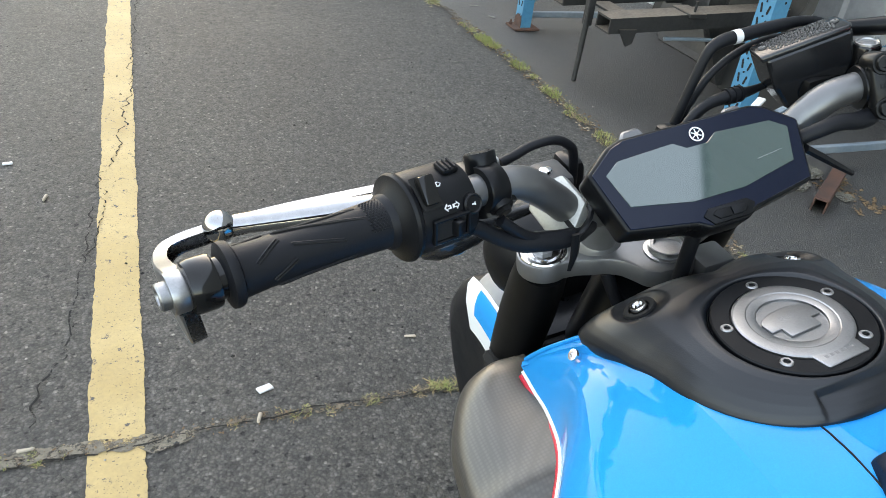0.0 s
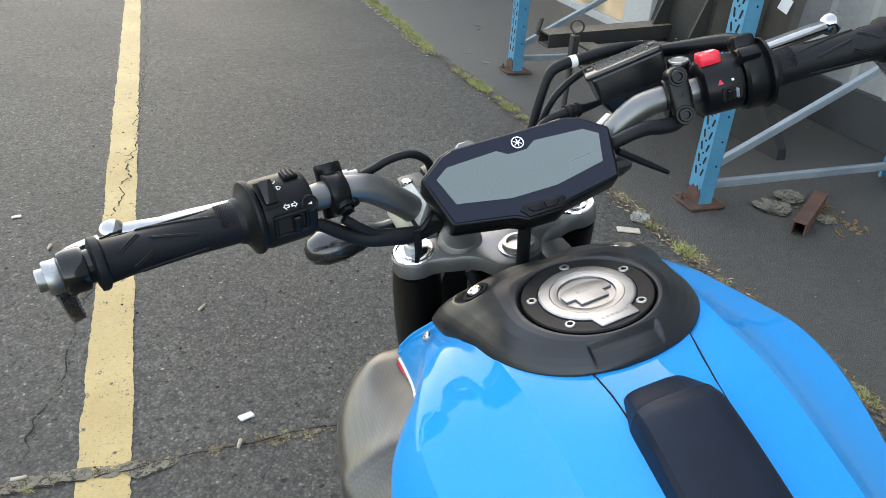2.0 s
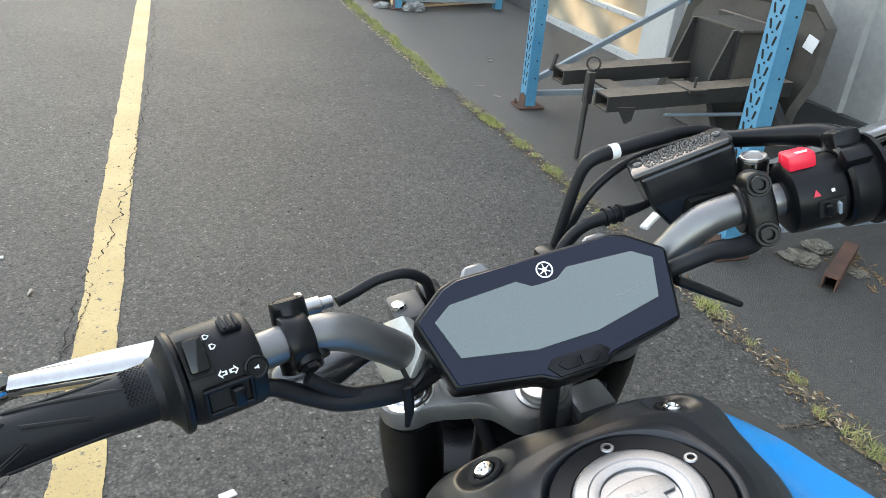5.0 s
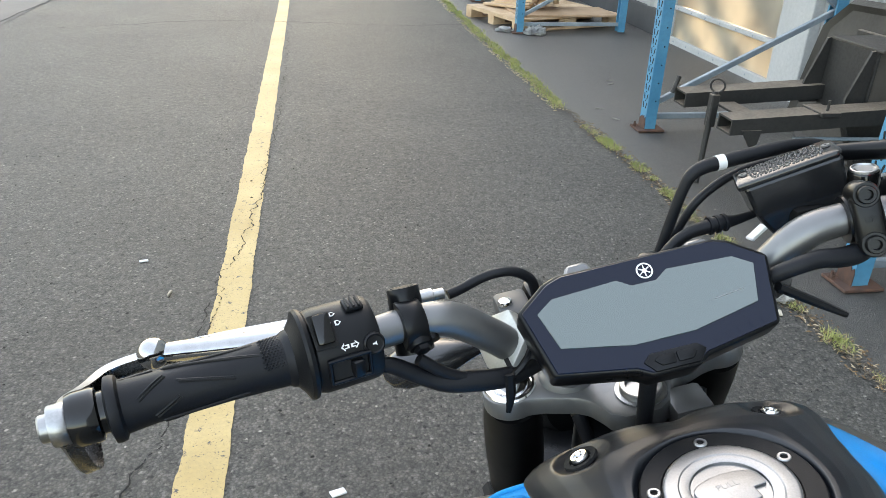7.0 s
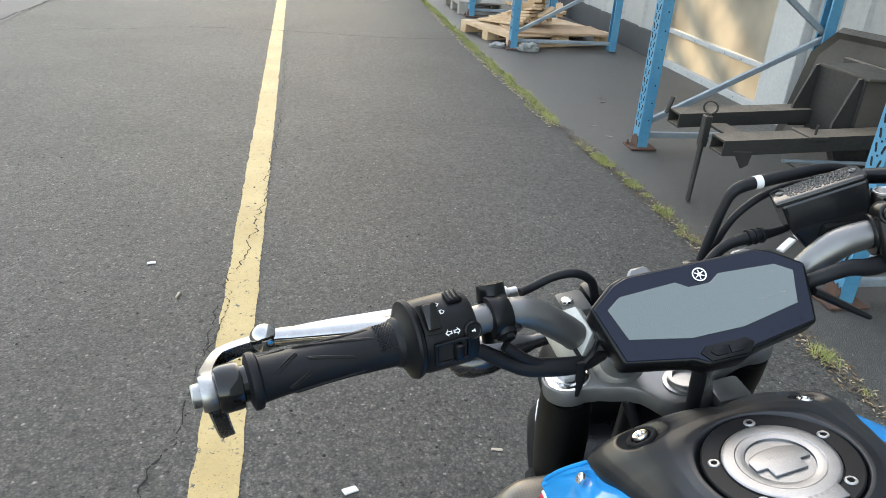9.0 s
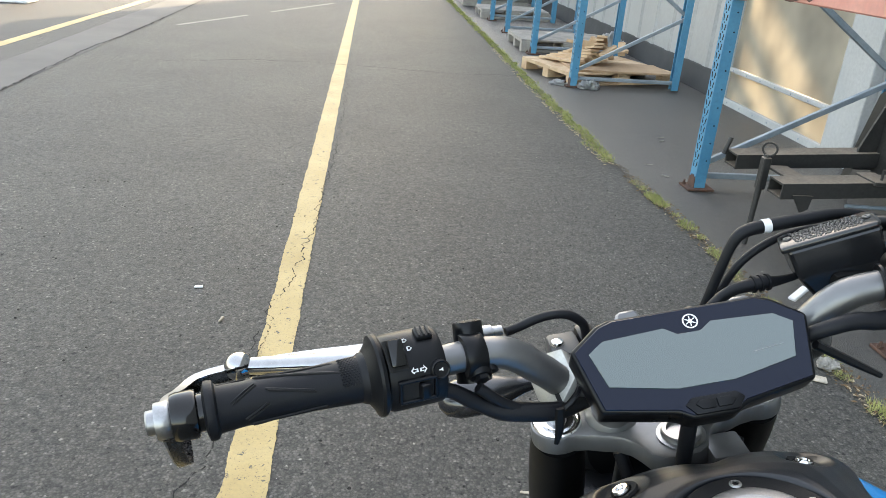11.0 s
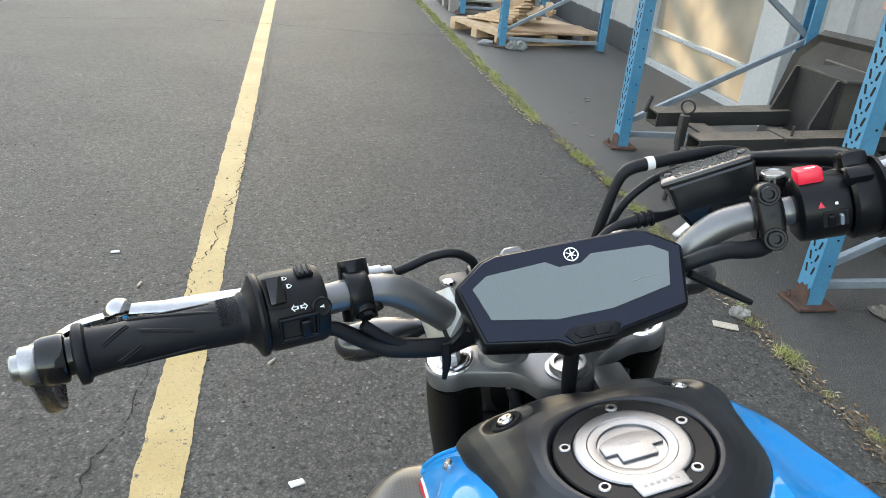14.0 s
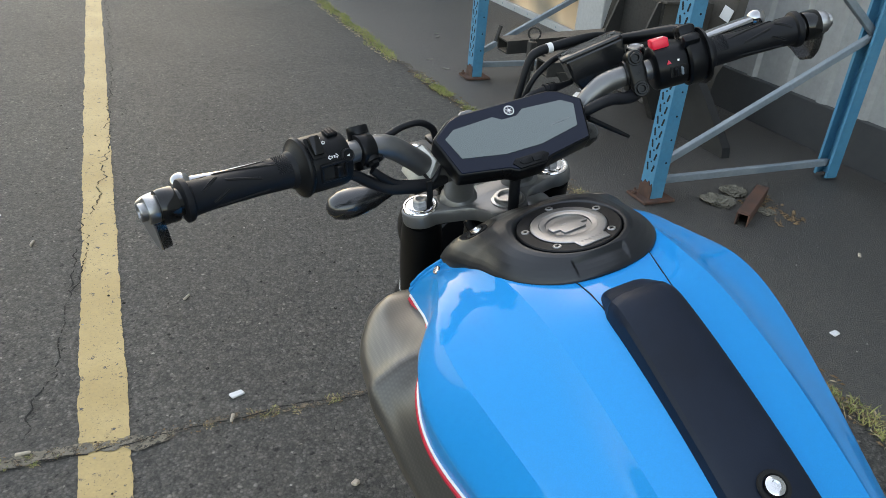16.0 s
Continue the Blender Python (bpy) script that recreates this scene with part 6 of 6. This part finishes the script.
# pad
pad_rows = []
for yy, zz, w, h in smooth_path([(-0.096, 0.9515, 0.0215, 0.006), (-0.0985, 0.9515, 0.0228, 0.012), (-0.117, 0.9505, 0.0295, 0.0205), (-0.122, 0.95, 0.0308, 0.0226), (-0.14, 0.9475, 0.0318, 0.0242), (-0.2, 0.924, 0.0335, 0.021), (-0.285, 0.8835, 0.0345, 0.017), (-0.35, 0.8455, 0.034, 0.013), (-0.42, 0.801, 0.032, 0.009)], 5):
    side_l = [(-w - 0.001, yy, zz - 0.006), (-w - 0.0006, yy, zz + 0.002), (-w + 0.0004, yy, zz + h * 0.4), (-w * 0.95, yy, zz + h * 0.66), (-w * 0.86, yy, zz + h * 0.84), (-w * 0.7, yy, zz + h * 0.96), (-w * 0.45, yy, zz + h * 1.02)]
    side_r = [(w * 0.45, yy, zz + h * 1.03), (w * 0.8, yy, zz + h * 0.9), (w * 0.93, yy, zz + h * 0.76), (w - 0.001, yy, zz + h * 0.58), (w, yy, zz + 0.003), (w + 0.001, yy, zz - 0.006)]
    pad_rows.append(side_l + side_r)
bm = grid_bm(pad_rows)
bm.verts.ensure_lookup_table()
bm.faces.new([v for v in bm.verts[:13]][::-1])
part("tank_pad", bm, M_PAD, bike, "matte black rubber tank pad", 24)
part("pad_screw", lathe_bm([(0.0078, -0.001), (0.0074, 0.0022), (0.0062, 0.003), (0.0036, 0.003), (0.0032, 0.0005), (0, 0.0005)], axis_matrix((0.0, -0.287, 0.9025), (0, -0.47, 1)), 20), M_CHROME, bike, "bright socket bolt")

# dark ring round the bolt; shade of its recess is put into the colour
part("pad_well_shade", lathe_bm([(0.0125, -0.001), (0.012, 0.0008), (0.0095, 0.0008), (0.0085, -0.001)], axis_matrix((0.0, -0.287, 0.9025), (0, -0.47, 1)), 24, False), M_HOLE, bike)

# top cover with filler cap
RIM = ((0, 0.084, 0.945), (18, 0.098, 0.943), (34, 0.121, 0.928), (45.5, 0.148, 0.912), (54.5, 0.1295, 0.9255), (63.5, 0.1095, 0.931), (77, 0.0945, 0.94), (85, 0.0905, 0.944), (110, 0.0845, 0.951), (140, 0.078, 0.955), (160, 0.074, 0.957), (180, 0.0725, 0.9575))
CX = 0.0055
ra, rr, rz = (np.array(c, float) for c in zip(*RIM))
rows = []
NA = 420
prof_f = np.array((0.0, 0.06, 0.14, 0.3, 0.5, 0.72, 0.88, 0.97, 1.0))
prof_l = np.array((0.0, 0.16, 0.31, 0.54, 0.75, 0.93, 1.0, 1.0, 0.93))
rim_s = np.convolve(np.interp(np.abs((np.arange(-360, 720) + 180) % 360 - 180), ra, rr), np.ones(9) / 9, "same")[360:721]
rim_zs = np.convolve(np.interp(np.abs((np.arange(-360, 720) + 180) % 360 - 180), ra, rz), np.ones(9) / 9, "same")[360:721]
for k in range(NA + 1):
    th_ = 360.0 * k / NA
    a = min(th_, 360 - th_)
    rim_r, rim_z = float(np.interp(th_, np.arange(361), rim_s)), float(np.interp(th_, np.arange(361), rim_zs))
    row = []
    for f in np.linspace(0, 1, 56):
        lift = float(np.interp(f, prof_f, prof_l))
        r = rim_r + (0.0525 - rim_r) * f
        z = rim_z + (0.9698 - 0.08 * r * math.cos(radians(th_)) * min(1.0, lift) - rim_z) * lift
        row.append((CX + (0.0037 - CX) * f + r * math.sin(radians(th_)), r * math.cos(radians(th_)) + 0.002, z))
    low = row[0]
    rows.append([(low[0] * 0.97, low[1] * 0.97, low[2] - 0.012)] + row + [(0.0037 + 0.0515 * math.sin(radians(th_)), 0.0515 * math.cos(radians(th_)) + 0.002, 0.965 - 0.004 * math.cos(radians(th_)))])
bm = grid_bm(rows)
# soften the rim's outline
bmesh.ops.remove_doubles(bm, verts=bm.verts, dist=0.00005)
for v in bm.verts:
    x, yy = v.co.x, v.co.y - 0.0022 * (v.co.x / 0.026) ** 2
    dd = min(math.hypot(v.co.x - 0.0705, v.co.y - 0.0755), math.hypot(v.co.x + 0.0625, v.co.y - 0.0755))
    if dd < 0.02 and v.co.z > 0.93:
        v.co.z -= 0.0065 * min(1.0, (0.02 - dd) / 0.009)
    x -= 0.003
    if v.co.z > 0.94 and -0.07 < yy < -0.052 and abs(x) < 0.03:
        across = max(0.0, min(1.0, (yy + 0.069) / 0.012)) * max(0.0, min(1.0, (-0.0535 - yy) / 0.0025))
        along = max(0.0, min(1.0, (0.029 - abs(x)) / 0.004))
        v.co.z -= 0.0048 * across * along * along * (3 - 2 * along)
cover = part("tank_top_cover", bm, M_COVER, bike, "matte black tank top cover", 60)
for s in (-1, 1):
    q = axis_matrix((s * 0.0628 + 0.0085 * (s > 0), 0.0755, 0.9475 - 0.003 * (s > 0)), (s * 0.34, 0.34, 0.88))
    part("cover_screw", lathe_bm([(0.0066, -0.004), (0.0066, 0.0014), (0.0058, 0.003), (0.004, 0.003), (0.0032, 0.001), (0, 0.001)], q, 18), M_CHROME, cover, "bright socket screw")
    # dark ring on the cover; the screw pocket's shade is in its colour
    part("screw_well_shade", lathe_bm([(0.0125, -0.001), (0.0118, 0.0008), (0.0082, 0.0004), (0.0078, -0.003)], q, 24, False), M_HOLE, cover)
CAPM = Matrix.Translation((0.0037, 0.0012, 0.966)) @ pose(0, 0, 0, -4.6, 0, 0)
part("cap_ring_step", lathe_bm([(0.052, 0.0), (0.0515, 0.0008), (0.05, -0.0008), (0.0465, -0.0008), (0.0455, 0.0008), (0, 0.0008)], CAPM, 64), M_SATIN, cover)
ringp = part("cap_flange", lathe_bm([(0.0508, -0.001), (0.0508, 0.0036), (0.0498, 0.0046), (0.0386, 0.0046), (0.038, 0.0038), (0, 0.003)], CAPM, 64), M_MATTE, cover, "black filler flange")
for turn in (3, 71, 137, 224, 286):
    a = radians(turn)
    q = CAPM @ Matrix.Translation((0.0425 * math.sin(a), 0.0425 * math.cos(a), 0.0046))
    cs = part("cap_screw", lathe_bm([(0.0042, -0.001), (0.0042, 0.0004), (0.0036, 0.001), (0.0023, 0.001), (0.0021, -0.0004)], q, 16, False), M_ALU, ringp, "bright socket screw")
    part("socket", lathe_bm([(0.0022, 0.0002), (0, 0.0002)], q, 6), M_HOLE, cs)
CAPT = CAPM @ pose(0, 0, 0.0042, 0, 0, 5) @ Matrix.Diagonal((1.08, 1.08, 0.42, 1))
cap = part("fuel_cap", lathe_bm([(0.0345, -0.0015), (0.0345, 0.003), (0.0338, 0.0042), (0.0328, 0.0046), (0.0268, 0.0046), (0.026, 0.0036), (0.0212, 0.0036), (0.0206, 0.003), (0.0203, -0.0006), (0, -0.0006)], CAPT, 64), M_SILVERCAP, cover, "brushed silver fuel cap", 25)
part("hinge_lug", prism_bm([(-0.0163, -0.0268), (0.0163, -0.0268), (0.0155, -0.0415), (-0.0145, -0.0415)], 0.006, CAPT @ Matrix.Translation((0, 0, 0.0044)), 0.0012, 2), M_SILVERCAP, cap)
for k in range(6):
    part("lug_bar", box_bm((0.0022, 0.0022, 0.0003), (-0.0095 + k * 0.0038, -0.0345, 0.0045), 0, CAPT), M_LUG, cap)
flap_out = [(-0.0186, -0.0035), (-0.0112, -0.0035), (-0.0112, -0.0115), (0.0112, -0.0115), (0.0112, -0.0035), (0.0186, -0.0035)]
flap_out += [(0.019 * math.cos(radians(t)), 0.019 * math.sin(radians(t)) * 0.42 + 0.0035) for t in range(10, 171, 16)]
part("key_flap", prism_bm(flap_out, 0.0045, CAPT @ Matrix.Translation((0, 0, 0.0038)), 0.0006), M_SILVERCAP, cap, "hinged key cover marked PULL")


def lettering(name, words, size, m, mat, parent):
    """Raised letters in Blender's own font, made into a mesh."""
    txt = bpy.data.curves.new(name, "FONT")
    txt.body, txt.size, txt.align_x, txt.align_y, txt.extrude = words, size, "CENTER", "CENTER", 0.00015
    txt.materials.append(mat)
    tob = new(name, txt)
    bpy.context.view_layer.update()
    tme = bpy.data.meshes.new_from_object(tob)
    bpy.data.objects.remove(tob)
    tme.transform(m)
    return part(name, tme, None, parent)


lettering("pull_lettering", "PULL", 0.0058, CAPT @ Matrix.Translation((-0.0005, 0.0025, 0.0038)), M_PRINTGREY, cap)
lettering("up_lettering", "UP", 0.006, on_bar(1, -0.005, 68, 0.0213), M_SATIN, rc)


# air scoops beside the tank
SY = (0.19, 0.165, 0.116, 0.062, 0.036, 0.016, -0.04, -0.11, -0.2)
S_UP = ((-0.108, 0.81), (-0.115, 0.838), (-0.124, 0.843), (-0.136, 0.852), (-0.142, 0.855), (-0.15, 0.85), (-0.174, 0.845), (-0.174, 0.8), (-0.148, 0.772))
S_A = ((-0.135, 0.806), (-0.155, 0.838), (-0.178, 0.838), (-0.189, 0.837), (-0.195, 0.838), (-0.197, 0.824), (-0.2, 0.802), (-0.19, 0.766), (-0.16, 0.745))
S_B = ((-0.16, 0.785), (-0.182, 0.803), (-0.207, 0.803), (-0.215, 0.803), (-0.219, 0.803), (-0.216, 0.785), (-0.211, 0.755), (-0.198, 0.725), (-0.165, 0.71))
S_C = ((-0.14, 0.72), (-0.165, 0.7), (-0.185, 0.68), (-0.187, 0.67), (-0.187, 0.66), (-0.182, 0.64), (-0.17, 0.615), (-0.155, 0.6), (-0.13, 0.6))
tab = [np.array([[y, *u], [y, *a], [y, *b], [y, *c]]).ravel() for y, u, a, b, c in zip(SY, S_UP, S_A, S_B, S_C)]
scoop_rows = []
for r in smooth_path(tab, 5):
    q = r.reshape(4, 3)
    scoop_rows.append([(p[1], p[0], p[2]) for p in smooth_path(q, 6)])
both("air_scoop_top", lambda: grid_bm([row[:13] for row in scoop_rows], 0.004), M_SCOOP_LIT, None, "dotted black air scoop top, sky sheen put into grey colour", 50, 0.009)
both("air_scoop_side", lambda: grid_bm([row[12:] for row in scoop_rows], 0.004), M_WEAVE, None, "dotted black air scoop side", 50, 0.009)

# running gear under the tank
def wheel(y, z, r, w, x0=0.0):
    hub = part("wheel", lathe_bm([(0.03, -0.06), (0.035, -0.05), (0.035, 0.05), (0.03, 0.06)], axis_matrix((x0, y, z), (1, 0, 0)), 24), M_SATIN, bike, "black cast wheel")
    part("tyre", lathe_bm([(r * 0.72, -w * 0.45), (r * 0.82, -w * 0.5), (r * 0.93, -w * 0.4), (r * 0.985, -w * 0.2), (r, 0), (r * 0.985, w * 0.2), (r * 0.93, w * 0.4), (r * 0.82, w * 0.5), (r * 0.72, w * 0.45)], axis_matrix((x0, y, z), (1, 0, 0)), 48), M_RUBBER, hub, "black tyre", 60)
    part("rim", lathe_bm([(r * 0.66, -w * 0.42), (r * 0.74, -w * 0.44), (r * 0.74, w * 0.44), (r * 0.66, w * 0.42), (r * 0.66, -w * 0.42)], axis_matrix((x0, y, z), (1, 0, 0)), 48), M_SATIN, hub)
    for k in range(5):
        a = k * math.tau / 5
        part("spoke", tube_bm([(x0, y + 0.03 * math.cos(a), z + 0.03 * math.sin(a)), (x0, y + r * 0.68 * math.cos(a), z + r * 0.68 * math.sin(a))], [0.02, 0.013], 8, 1), M_SATIN, hub)


wheel(0.5, 0.285, 0.285, 0.09, 0.02)
wheel(-0.76, 0.29, 0.29, 0.16)
part("engine", merge(box_bm((0.3, 0.34, 0.26), (0, -0.1, 0.42), 0.04, None, 2), box_bm((0.24, 0.2, 0.28), (0, 0.1, 0.55), 0.03, pose(0, 0, 0, -12, 0, 0), 2)), M_SATIN, bike, "black engine block")
part("radiator", box_bm((0.24, 0.03, 0.26), (0, 0.26, 0.62), 0.006), M_HOLE, bike)
part("swing_arm", merge(box_bm((0.03, 0.5, 0.05), (-0.11, -0.52, 0.31), 0.01), box_bm((0.03, 0.5, 0.05), (0.11, -0.52, 0.31), 0.01), box_bm((0.24, 0.05, 0.06), (0, -0.3, 0.33), 0.01)), M_SATIN, bike)
seat_rows = [[(x * w, yy, z + h * (1 - abs(x) ** 2.2) * 0.05) for x in np.linspace(-1, 1, 9)] for yy, w, z, h in ((-0.4, 0.09, 0.71, 1.6), (-0.5, 0.12, 0.68, 1), (-0.62, 0.13, 0.68, 1), (-0.7, 0.11, 0.72, 1), (-0.9, 0.08, 0.78, 1))]
part("seat", grid_bm(seat_rows, 0.05), M_RUBBER, bike, "black seat", 50)
part("rear_frame", merge(*[tube_bm([(s * 0.1, -0.05, 0.6), (s * 0.11, -0.35, 0.62), (s * 0.08, -0.85, 0.74)], 0.016, 10) for s in (-1, 1)]), M_SATIN, bike)
def guard_rows(profile, a0, a1, n=16, lift=0.0):
    out = []
    for k in range(n + 1):
        a = radians(a0 + (a1 - a0) * k / n)
        out.append([(x + 0.018, 0.5 + (0.302 + dr + lift) * math.cos(a), 0.285 + (0.302 + dr + lift) * math.sin(a)) for x, dr in profile])
    return out


mud = part("front_mudguard", grid_bm(guard_rows([(f * 0.03, 0.012 * (1 - f * f)) for f in np.linspace(-1, 1, 9)], 75, 176), 0.003), M_BARS, bike, "grey and blue front mudguard", 50)
for sx2 in (-1, 1):
    part("mudguard_side", grid_bm(guard_rows([(sx2 * 0.03, 0.0), (sx2 * 0.041, -0.008), (sx2 * 0.05, -0.035), (sx2 * 0.053, -0.085)], 70, 178), 0.003), M_WHITETRIM, mud, "white mudguard side with blue band", 40)
    part("mudguard_stripe", grid_bm(guard_rows([(sx2 * 0.0365, -0.002), (sx2 * 0.0435, -0.01), (sx2 * 0.0505, -0.026), (sx2 * 0.0535, -0.042)], 80, 176, 14, 0.001), 0.001), M_BLUE, mud, "blue stripe")
    part("mudguard_tail", grid_bm(guard_rows([(sx2 * 0.0546, -0.07), (sx2 * 0.0555, -0.088)], 120, 178, 6, 0.001), 0.001), M_REDLINE, mud, "dark red tail stripe")
part("side_stand", tube_bm([(-0.12, -0.12, 0.3), (-0.17, -0.1, 0.14), (-0.2, -0.09, -0.045)], [0.014, 0.012, 0.014], 10), M_SATIN, bike)
